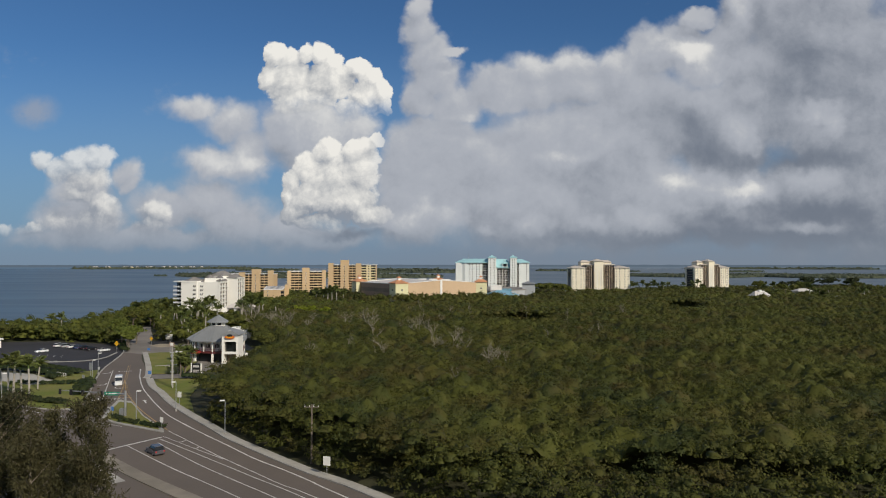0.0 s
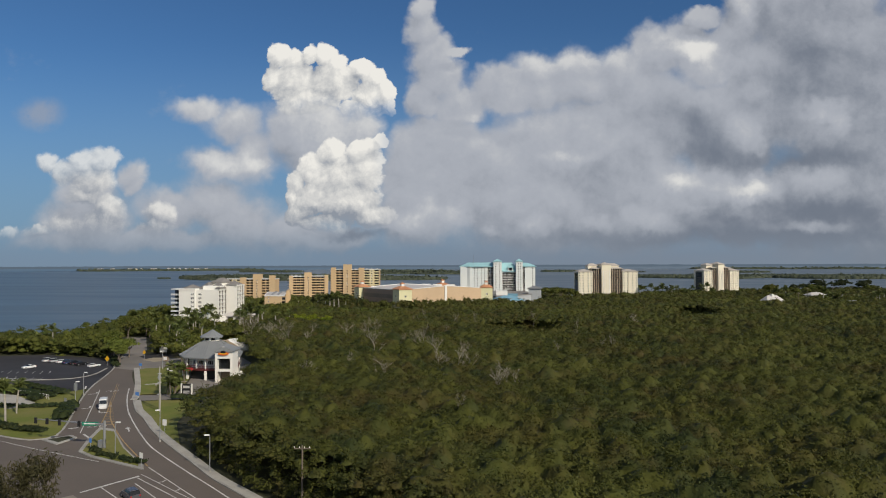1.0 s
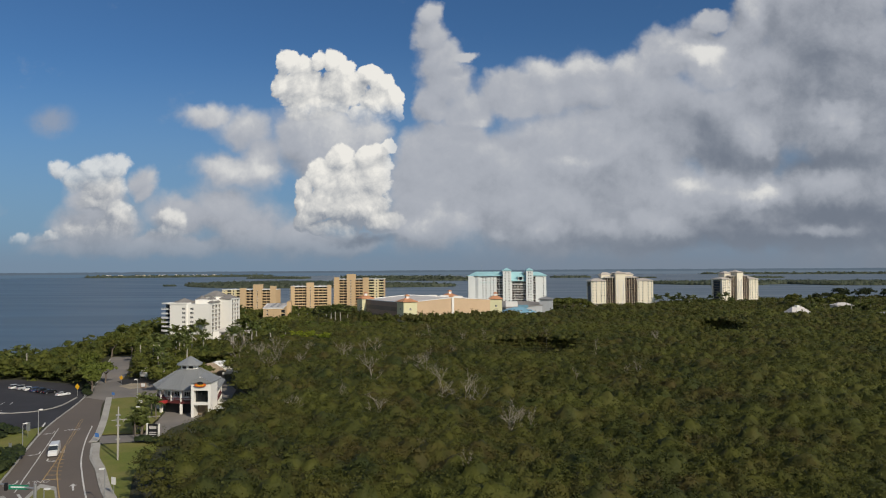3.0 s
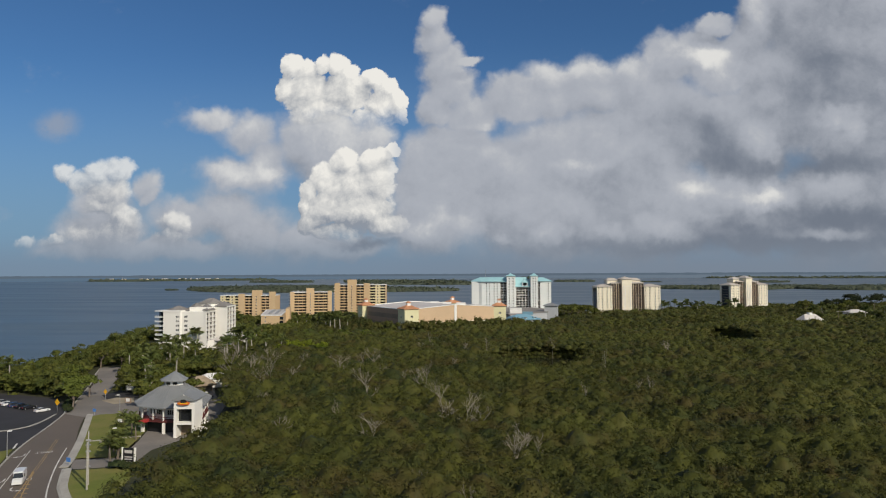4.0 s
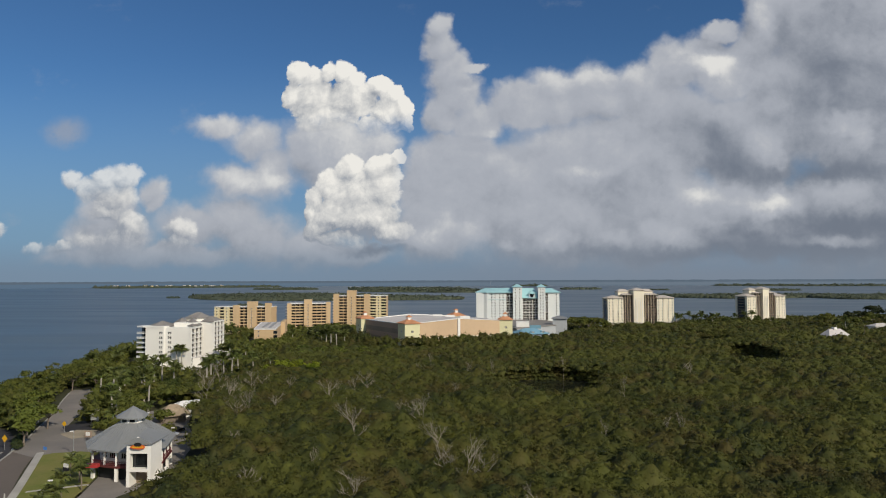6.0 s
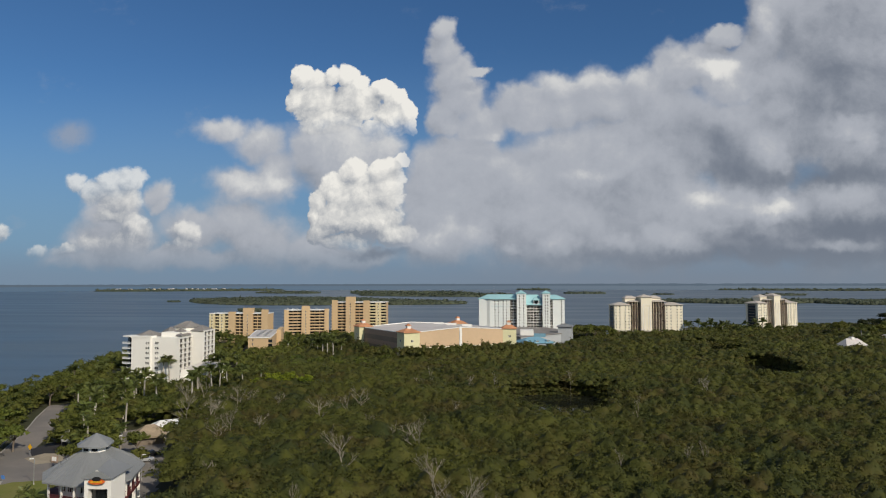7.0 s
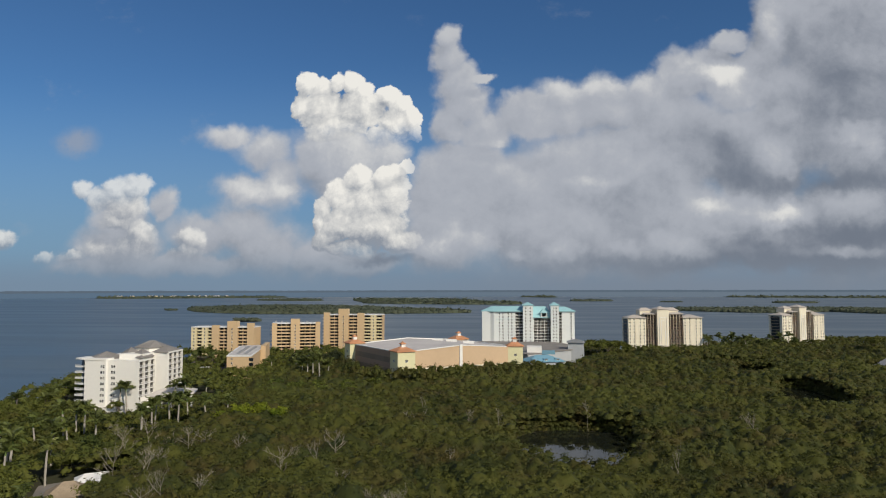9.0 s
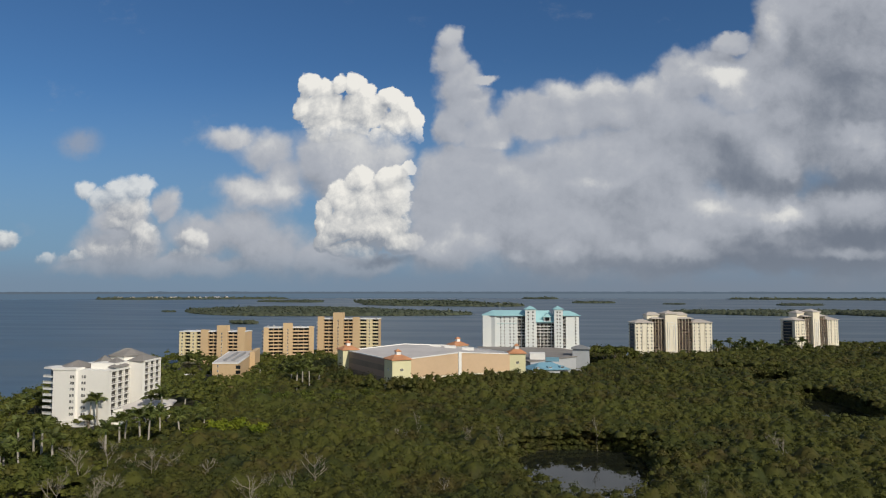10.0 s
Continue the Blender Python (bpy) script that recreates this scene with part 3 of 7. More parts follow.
def curve(pts, step=3.0):
    """A smooth line through the points."""
    res = []
    for i in range(len(pts) - 1):
        p0, p1, p2, p3 = (Vector(pts[min(max(k, 0), len(pts) - 1)]) for k in (i - 1, i, i + 1, i + 2))
        n = max(1, int((p2 - p1).length / step))
        for k in range(n):
            t = k / n
            q = 0.5 * (2 * p1 + (p2 - p0) * t + (2 * p0 - 5 * p1 + 4 * p2 - p3) * t * t + (3 * p1 - p0 - 3 * p2 + p3) * t ** 3)
            res.append((q.x, q.y))
    return res + [tuple(pts[-1])]


def ribbon(bm, pts, width, z0, z1=None):
    """A strip along a line; with z1 it has sides."""
    a, b = offset(pts, width / 2), offset(pts, -width / 2)
    if z1 is None:
        va, vb = ([bm.verts.new((x, y, z0)) for x, y in side] for side in (a, b))
        for i in range(len(pts) - 1):
            bm.faces.new((vb[i], vb[i + 1], va[i + 1], va[i]))
        return bm
    prof = [[bm.verts.new((x, y, z)) for x, y in side] for side, z in ((a, z0), (a, z1), (b, z1), (b, z0))]
    for i in range(len(pts) - 1):
        for k in range(3):
            bm.faces.new((prof[k][i], prof[k + 1][i], prof[k + 1][i + 1], prof[k][i + 1]))
    for i in (0, -1):
        bm.faces.new([q[i] for q in prof])
    return bm


def sheet(name, pts, z, mat, label, category, thick=0.0):
    bm = bmesh.new()
    if thick:
        prism(bm, pts, z - thick, z)
    else:
        bm.faces.new([bm.verts.new((x, y, z)) for x, y in pts])
    bmesh.ops.triangulate(bm, faces=bm.faces[:])
    return tagged(part(name, bm, mat), label, category, kind="structure")


GROUND = 1.2   # height of the land over the sea
ROAD = 1.25

# sea, land and far shore --------------------------------------------------------
bm = bmesh.new()
rings = [0, 60, 200, 600, 1500, 3000, 4990]
prev = None
for r in rings:
    ring = [bm.verts.new((r * math.cos(a), r * math.sin(a), 0.0)) for a in (2 * math.pi * i / 96 for i in range(96))] if r else [bm.verts.new((0, 0, 0))]
    if prev:
        for i in range(96):
            j = (i + 1) % 96
            bm.faces.new((prev[0], ring[i], ring[j]) if len(prev) == 1 else (prev[i], ring[i], ring[j], prev[j]))
    prev = ring
tagged(part("water", bm, M_SEA), "blue-grey bay water with faint wind streaks", "water", kind="structure")

COAST = [(-900, -250), (-560, 60), (-400, 200), (-308, 290), (-258, 320), (-234, 338), (-221, 358), (-222, 392), (-224, 420), (-234, 452),
         (-243, 492), (-250, 525), (-252, 565), (-262, 612), (-264, 668), (-245, 682), (-190, 700), (-150, 712), (-98, 716), (-58, 700),
         (-30, 738), (40, 748), (80, 748), (170, 762), (225, 800), (300, 830), (380, 860), (520, 960), (800, 1120), (1400, 1400),
         (2200, 1500), (2200, -900), (-900, -900)]
sheet("ground", curve(COAST, 14.0)[::-1], GROUND, M_SOIL, "dark damp soil and leaf litter under the trees", "ground", thick=2.6)

# roads --------------------------------------------------------------------------
LEFT_KERB = [(-190, 368), (-184, 356), (-177, 342), (-163, 315.7), (-138.7, 263.3), (-123.9, 223.4), (-112.4, 198.1), (-103.9, 181),
             (-98.8, 170), (-97.2, 165.4), (-98, 162.2), (-101, 161), (-109.1, 163.7), (-120.8, 169.8), (-170, 196), (-300, 262)]
RIGHT_KERB = [(-182, 372), (-176, 360), (-169, 346), (-154.5, 318.5), (-129.2, 259), (-110.2, 224.4), (-100.2, 204.5), (-92.4, 191.1), (-86.9, 184.1), (-77.1, 169.9),
              (-67.7, 158.3), (-57.5, 146.4), (-49.6, 137), (-41, 128.5), (-33.4, 121.1), (-26.9, 115.1), (-21.3, 110.8), (-15.9, 105.8), (20, 72), (75, 22), (170, -60)]
NEAR_EDGE = [(150, -85), (50, 2), (-20, 62), (-42, 80), (-58, 93), (-80, 108), (-110, 126), (-180, 160), (-310, 232)]
left_c, right_c, near_c = curve(LEFT_KERB), curve(RIGHT_KERB), curve(NEAR_EDGE, 8.0)
ROAD_OUTLINE = right_c + near_c + left_c[::-1]
sheet("road", ROAD_OUTLINE[::-1], ROAD, M_ASPHALT, "worn brown-grey asphalt of a road junction", "road", thick=0.2)
FAR_ROAD = [(-128.6, 258.6), (-154.1, 318.5), (-168.6, 346), (-181.6, 371.6), (-190.4, 367.6), (-177.4, 342), (-163.4, 315.7), (-139.4, 264.0)]
sheet("road_pale", FAR_ROAD, ROAD + 0.012, M_OLD_ASPHALT, "bleached pale grey asphalt of an older road", "road")
SIDE_YARD = [(-129, 259), (-131.6, 264.6), (-136, 275), (-147, 298), (-139.2, 298.6), (-133, 291), (-122, 292), (-119, 279), (-112, 270), (-104, 262), (-108, 255)]
sheet("yard_road", SIDE_YARD, ROAD - 0.02, M_OLD_ASPHALT, "pale grey asphalt of a small turning", "road")
sheet("yard_patch", [(-146, 296), (-139, 288), (-130, 290), (-131, 298), (-139, 306), (-144, 305)], ROAD + 0.02, M_DARK_ASPHALT, "fresh dark asphalt patch beside the road", "road")
DRIVE = [(-102.5, 212.5), (-98.4, 204.6), (-85.4, 208.5), (-88, 222), (-85.5, 231.8), (-82, 240), (-86, 262), (-104, 262), (-100, 243), (-96.3, 231.2), (-92.1, 214.8)]
sheet("driveway", DRIVE, ROAD - 0.015, M_OLD_ASPHALT, "pale concrete driveway in front of the restaurant", "driveway")
BACK_LANE = [(-104, 262), (-86, 258), (-92, 280), (-104, 300), (-112, 318), (-124, 330), (-132, 322), (-120, 300), (-110, 285)]
sheet("service_lane", BACK_LANE, ROAD - 0.025, M_OLD_ASPHALT, "pale concrete service lane behind the restaurant", "driveway")
PARKING = [(-124.2, 223.2), (-131, 210), (-162, 222), (-225, 226), (-228, 292), (-190, 299), (-160, 290), (-143, 272), (-138.9, 262.6)]
sheet("parking_lot", PARKING[::-1], ROAD - 0.01, M_DARK_ASPHALT, "dark asphalt car park with painted bays", "car park")
FORECOURT = [(-205, 436), (-192, 424), (-150, 428), (-140, 450), (-146, 470), (-158, 466), (-166, 434)]
sheet("forecourt", FORECOURT, ROAD - 0.02, M_DARK_ASPHALT, "dark asphalt forecourt of the white apartment house", "driveway")
WEST_LOT = [(-238, 592), (-200, 580), (-190, 600), (-205, 630), (-250, 640)]
sheet("west_parking_lot", WEST_LOT, ROAD - 0.02, M_DARK_ASPHALT, "dark asphalt car park beside the tan flats", "car park")
LAWN_W = [(-124.6, 221), (-113, 197.4), (-104.4, 180.4), (-99.3, 169.8), (-98.0, 165.4), (-99, 163), (-101.4, 161.8), (-109.1, 164.6), (-120.8, 170.7), (-170, 197), (-172, 216), (-131.5, 208.5)]
sheet("lawn_west", LAWN_W[::-1], 1.33, M_LAWN, "mown green lawn beside the junction", "lawn", thick=0.14)
LAWN_N = [(-128.2, 259.6), (-108.8, 224.0), (-103.2, 213.6), (-92.9, 215.3), (-97, 231.2), (-100.6, 243), (-106, 256), (-111, 264.4), (-119.4, 265.6), (-126.4, 263.2)]
sheet("lawn_north", LAWN_N, 1.33, M_LAWN, "mown green lawn with worn patches", "lawn", thick=0.14)
LAWN_S = [(-97.6, 203.4), (-91.2, 191.6), (-85.8, 184.6), (-76, 170.4), (-66.6, 158.8), (-66, 160), (-75, 178), (-81, 200), (-85, 207.4)]
sheet("lawn_south", LAWN_S, 1.33, M_LAWN, "mown green lawn beside the kerb", "lawn", thick=0.14)
PLAZA = [(-128, 192), (-160, 208), (-158, 216), (-140, 211), (-126, 200)]
sheet("plaza", PLAZA[::-1], 1.345, M_CONCRETE, "pale concrete path behind the palms", "pavement")
sheet("sand_patch", [(-140, 286), (-132, 280), (-127, 284), (-131, 292), (-138, 292)], ROAD + 0.03, M_SAND, "pale sand heap edge beside the turning", "ground")


def kerb(name, pts, label, side=1, width=0.45, top=1.42):
    bm = bmesh.new()
    ribbon(bm, offset(pts, side * width / 2), width, GROUND - 0.1, top)
    return tagged(part(name, bm, M_KERB), label, "kerb", kind="structure")


kerb("kerb_parking", curve([(-141.8, 263), (-138.6, 250), (-139.6, 243), (-146, 238.4), (-172, 234)]), "pale kerb between side street and car park", 1, 0.6)
kerb("kerb_west", left_c[3:-22], "grey concrete kerb round the corner", -1)
outer = curve(RIGHT_KERB[6:], 3.0)
kerb("kerb_east", outer, "grey concrete kerb of the curved turning lane", 1, 0.5)
bm = bmesh.new()
ribbon(bm, offset(outer, 1.3), 1.55, GROUND - 0.1, 1.40)
tagged(part("pavement_east", bm, M_CONCRETE), "pale concrete pavement along the curved turning lane", "pavement", kind="structure")
bm = bmesh.new()
ribbon(bm, curve([(-130.2, 263.5), (-112.9, 231.5), (-103.4, 212.6), (-100.8, 206)]), 1.9, GROUND - 0.1, 1.40)
ribbon(bm, [(-109.5, 229.5), (-98.3, 236)], 1.0, GROUND - 0.1, 1.385)
tagged(part("pavement_north", bm, M_CONCRETE), "pale concrete footpath across the lawn", "pavement", kind="structure")

ISLAND = [(-91.6, 173.0), (-87.1, 171.3), (-76, 155.7), (-65.8, 143.9), (-64.3, 141.0), (-72.8, 145.4), (-79.6, 148.9), (-84.3, 152.5), (-88.5, 163)]
bm = bmesh.new()
prism(bm, ISLAND[::-1], GROUND, 1.43)
tagged(part("traffic_island", bm, M_KERB), "triangular traffic island with a concrete kerb", "traffic island", kind="structure")
cx, cy = sum(q[0] for q in ISLAND) / 9, sum(q[1] for q in ISLAND) / 9
sheet("island_lawn", [(cx + (x - cx) * 0.86, cy + (y - cy) * 0.86) for x, y in ISLAND][::-1], 1.46, M_LAWN, "mown grass on the traffic island", "lawn")
MEDIAN = curve([(-69.4, 126.4), (-56.2, 115.0), (-44.3, 105.7), (-40.4, 102.8), (-10, 77), (40, 33), (140, -55)], 4.0)
bm = bmesh.new()
ribbon(bm, offset(MEDIAN, -0.9), 2.5, GROUND, 1.42)
tagged(part("median", bm, M_MEDIAN), "raised pale concrete median of the main road", "median", kind="structure")

sheet("crossing_apron", [(-67.5, 117.0), (-58.0, 108.6), (-56.2, 110.6), (-65.6, 119.0)], ROAD + 0.02, M_CONCRETE, "pale concrete apron beside the median", "pavement")



def line(pts, width=0.18, mat=None, dash=None, label="faded white painted lane line"):
    """A painted line; dash gives its length and its gap."""
    pts = curve(pts, 1.5)
    runs = [pts]
    if dash:
        runs, run, at, on = [], [pts[0]], 0.0, True
        for a, b in zip(pts, pts[1:]):
            at += math.dist(a, b)
            if on:
                run.append(b)
            if at > dash[0 if on else 1]:
                if on:
                    runs.append(run)
                run, at, on = [b], 0.0, not on
    bm = bmesh.new()
    for r in runs:
        if len(r) > 1:
            ribbon(bm, r, width, ROAD + 0.022)
    return tagged(part("lane_line", bm, mat or M_PAINT_W), label, "road marking", kind="structure")


YEL = "faded yellow painted road line"
line([(-111.3, 223), (-103.5, 207.4), (-94.3, 191), (-85.7, 177.8), (-77.7, 166.2), (-70, 156), (-57.7, 142.7), (-48.1, 132.9), (-39.4, 123.9),
      (-32.5, 117.9), (-26.2, 112.0), (-20.2, 106), (15, 73), (70, 22)], 0.30)
line([(-119.1, 220), (-107, 195.6), (-93.4, 168)], 0.22)
line([(-119.6, 231), (-112.6, 216.6), (-105.9, 202.7)], 0.12, M_PAINT_Y, label=YEL)
line([(-119.1, 231.2), (-112.1, 216.8), (-105.4, 202.9)], 0.12, M_PAINT_Y, label=YEL)
line([(-105.4, 202.3), (-95.7, 184.7), (-87.9, 173.0), (-79.3, 161.2), (-70.5, 150.4), (-64.8, 143.6)], 0.24, M_PAINT_Y, label=YEL)
line([(-105.9, 202.7), (-100.0, 191.0), (-92.2, 173.9)], 0.24, M_PAINT_Y, label=YEL)
for i in range(9):
    k = (i + 1.2) / 10
    xa, ya = -105.9 + (-92.2 + 105.9) * k, 202.7 + (173.9 - 202.7) * k
    xb, yb = -105.4 + (-88.4 + 105.4) * k, 202.3 + (173.6 - 202.3) * k
    line([(xa, ya), (xb, yb + 0.8 * k)], 0.42, M_PAINT_Y, label="yellow painted hatching bar")
line([(-69, 128.3), (-63.3, 137.6)], 0.55, label="white painted stop bar")
line([(-61.9, 133.4), (-48.4, 120.3), (-38.1, 111.3), (-29.4, 103.9), (0, 78), (45, 38)], 0.2)
line([(-66.9, 131.1), (-52.9, 118.6), (-43.9, 111.2), (-34.5, 103.4), (-6, 79), (40, 38)], 0.2)
line([(-63.0, 136.4), (-54.3, 129.1), (-43.5, 119.9), (-36.2, 113.6), (-25.1, 104.2), (5, 77), (55, 32)], 0.2)
line([(-64.2, 142.8), (-57.3, 135.9), (-52.9, 131.5), (-44.9, 123.6), (-37.2, 116.4), (-30.3, 110.0), (-23.4, 104.4), (8, 76)], 0.2)
line([(-63.5, 138.6), (-58.1, 134.1), (-53.1, 129.9), (-48.9, 126.5), (-44.9, 123.3)], 0.16)
for q in (((-58.1, 134.1), (-57.5, 134.5), (-57.3, 135.7)), ((-53.1, 129.9), (-52.7, 130.3), (-52.7, 131.2))):
    line(q, 0.3)
line([(-76, 146), (-100, 156.8), (-130, 172)], 0.2)
line([(-82, 136), (-108, 149), (-150, 170)], 0.2, dash=(3.0, 6.0))
line([(-86, 161), (-92, 167)], 0.5, label="white painted stop bar")
for k in range(9):
    y = 238 + 0.4 * k
    line([(-150 - 3.3 * k, 236 + k * 0.2), (-152.5 - 3.3 * k, 242 + k * 0.2)], 0.14, label="white painted parking bay line")
for k in range(9):
    line([(-156 - 3.0 * k, 250), (-158.5 - 3.0 * k, 255.5)], 0.14, label="white painted parking bay line")
line([(-146, 238.5), (-168, 240)], 0.5, label="white painted bar in the car park")
line([(-127.5, 226.5), (-124.8, 221.5)], 0.5, label="white painted stop bar")


def arrow(x, y, turn, bend):
    """A lane arrow on the asphalt."""
    bm = bmesh.new()
    pts = [(0, 0), (0, 1.4)] + ([(0, 2.6)] if not bend else [(0.3 * bend, 2.0), (0.9 * bend, 2.2)])
    ribbon(bm, curve(pts, 0.4), 0.28, 0)
    if bend:
        tri = [(0.9 * bend, 1.75), (0.9 * bend, 2.65), (1.75 * bend, 2.2)]
    else:
        tri = [(-0.55, 2.5), (0.55, 2.5), (0, 3.7)]
    bm.faces.new([bm.verts.new((*q, 0)) for q in tri])
    ob = part("lane_arrow", bm, M_PAINT_W)
    ob.matrix_basis = pose(x, y, ROAD + 0.03, 0, 0, turn) @ Matrix.Scale(1.3, 4)
    return tagged(ob, "white painted lane arrow", "road marking", kind="structure")


along = math.degrees(math.atan2(25.8, 60)) - 90
for x, y, turn, bend in ((-82.6, 169.8, 33, 0), (-118.1, 216.8, 205, 1), (-108.2, 196.8, 205, 1), (-102.3, 191.2, 205, -1), (-98.0, 175.2, 205, 1)):
    arrow(x, y, turn, bend)


def lettering(word, x, y, turn, size, stretch):
    cu = bpy.data.curves.new("word", "FONT")
    cu.body, cu.size, cu.align_x = word, size, "CENTER"
    ob = new("word", cu)
    dep = bpy.context.evaluated_depsgraph_get()
    me = bpy.data.meshes.new_from_object(ob.evaluated_get(dep))
    bpy.data.objects.remove(ob)
    me.materials.append(M_PAINT_W)
    ob = new("lane_word", me)
    ob.matrix_basis = pose(x, y, ROAD + 0.03, 0, 0, turn) @ Matrix.Diagonal((1, stretch, 1, 1))
    return tagged(ob, "white painted word ONLY on the lane", "road marking", kind="structure")


lettering("ONLY", -93.6, 175.4, 205, 1.6, 1.7)
lettering("ONLY", -104.4, 197.2, 205, 1.5, 1.7)
lettering("ONLY", -114.6, 219.2, 205, 1.5, 1.7)
SPLITTER = [(-98.3, 161.4), (-92.4, 157.6), (-91.4, 163.6), (-94.0, 165.8)]
bm = bmesh.new()
prism(bm, SPLITTER, GROUND, 1.40)
tagged(part("splitter_island", bm, M_KERB), "small kerbed splitter island at the corner", "traffic island", kind="structure")
sheet("splitter_soil", [(-97.0, 161.6), (-93.0, 159.2), (-92.3, 163.3), (-94.0, 164.8)], 1.43, M_SOIL, "bare brown soil on the splitter island", "ground")

# buildings ----------------------------------------------------------------------


def window_mesh(name, wide, high, mat=None, bars=1):
    """A framed window: panes set back in one proud frame with a sill."""
    bm = bmesh.new()
    a, b, f = wide / 2, high / 2, min(0.10, wide * 0.08)
    n = bars + 1
    xs = [-a + wide * k / n for k in range(n + 1)]
    fr = [[bm.verts.new((x, -0.08, z)) for x in xs] for z in (-b, b)]
    bk = [[bm.verts.new((x, 0.05, z)) for x in xs] for z in (-b, b)]
    panes = [bm.faces.new((fr[0][k], fr[0][k + 1], fr[1][k + 1], fr[1][k])) for k in range(n)]
    for k in range(n):
        bm.faces.new((bk[0][k + 1], bk[0][k], bk[1][k], bk[1][k + 1]))
        bm.faces.new((fr[1][k], fr[1][k + 1], bk[1][k + 1], bk[1][k]))
        bm.faces.new((fr[0][k + 1], fr[0][k], bk[0][k], bk[0][k + 1]))
    for k in (0, n):
        bm.faces.new((fr[0][k], fr[1][k], bk[1][k], bk[0][k]))
    bmesh.ops.recalc_face_normals(bm, faces=bm.faces[:])
    bmesh.ops.inset_individual(bm, faces=panes, thickness=f, depth=-0.05)
    for p in panes:
        p.material_index = 1
    me = bpy.data.meshes.new(name)
    bm.to_mesh(me)
    bm.free()
    me.materials.append(mat or M_TRIM)
    me.materials.append(M_GLASS)
    return me


WIN_S = window_mesh("window", 1.0, 1.35)
WIN_M = window_mesh("window", 1.7, 1.45, bars=2)
DOORS = {}


def balcony_mesh(wide, deep, high, style):
    """One balcony: a slab with a parapet or a railing, open behind."""
    bm = bmesh.new()
    box(bm, 0, wide, 0, deep, -0.16, 0.06)
    if style == "solid":
        box(bm, 0, wide, 0, 0.12, 0.06, high)
    else:
        box(bm, 0, wide, 0.02, 0.10, high - 0.10, high)
        box(bm, 0, wide, 0.03, 0.09, 0.12, 0.2)
        n = max(3, int(wide / 0.45))
        for i in range(n + 1):
            x = min(wide - 0.05, i * wide / n)
            box(bm, x, x + 0.05, 0.035, 0.085, 0.06, high - 0.1)
    return bm


def door_mesh(wide, high):
    """Glazed balcony doors in a frame."""
    key = (round(wide, 2), round(high, 2))
    if key not in DOORS:
        # Frames in the recess-shade colour darken the bays.
        DOORS[key] = window_mesh("balcony_door", wide, high, M_RECESS, max(1, int(wide / 1.3) - 1))
    return DOORS[key]


def bays(root, x0, x1, y, z0, floors, fh, wall, bay=4.0, deep=1.7, style="solid", rail=0.95, rail_mat=None, divide=True, back=None):
    """A stack of recessed balconies between two walls."""
    n = max(1, round((x1 - x0) / bay))
    wd = (x1 - x0) / n
    me = mesh_of("balcony", balcony_mesh(x1 - x0, deep, rail, style), rail_mat or wall)
    dm = door_mesh(wd * 0.82, fh - 0.5)
    # The back wall carries the shade of the recess in its colour.
    bm = bmesh.new()
    box(bm, x0, x1, y + deep + 0.05, y + deep + 0.4, z0, z0 + floors * fh)
    part("recess_wall", bm, back or M_RECESS, root, "back wall of the balconies with recess shade in its colour")
    if divide:
        for i in range(1, n):
            bm = bmesh.new()
            box(bm, x0 + i * wd - 0.1, x0 + i * wd + 0.1, y + 0.14, y + deep + 0.05, z0, z0 + floors * fh)
            part("divider", bm, wall, root)
    for f in range(floors):
        shared("balcony", me, root, pose(x0, y, z0 + f * fh))
        for i in range(n):
            shared("balcony_door", dm, root, pose(x0 + (i + 0.5) * wd, y + deep + 0.03, z0 + f * fh + (fh - 0.5) / 2 + 0.15))


def windows(root, me, xs, y, z0, floors, fh, turn=0):
    for f in range(floors):
        for x in xs:
            shared("window", me, root, pose(x, y, z0 + (f + 0.55) * fh, 0, 0, turn))


def wall(root, x0, x1, y0, y1, z0, z1, mat, name="wall", label=""):
    bm = bmesh.new()
    box(bm, x0, x1, y0, y1, z0, z1)
    return part(name, bm, mat, root, label)


def roof(root, pts, z0, top, mat, thick=0.35, label=""):
    return part("roof", hip(bmesh.new(), pts, z0, top, thick), mat, root, label)


def rect(x0, x1, y0, y1):
    return [(x0, y0), (x1, y0), (x1, y1), (x0, y1)]


def parapet(root, x0, x1, y0, y1, z, mat, high=0.7):
    """A roof deck with a raised white edge."""
    bm = bmesh.new()
    for q in ((x0, x1, y0, y0 + 0.35), (x0, x1, y1 - 0.35, y1), (x0, x0 + 0.35, y0 + 0.35, y1 - 0.35), (x1 - 0.35, x1, y0 + 0.35, y1 - 0.35)):
        box(bm, *q, z, z + high)
    part("parapet", bm, mat, root)


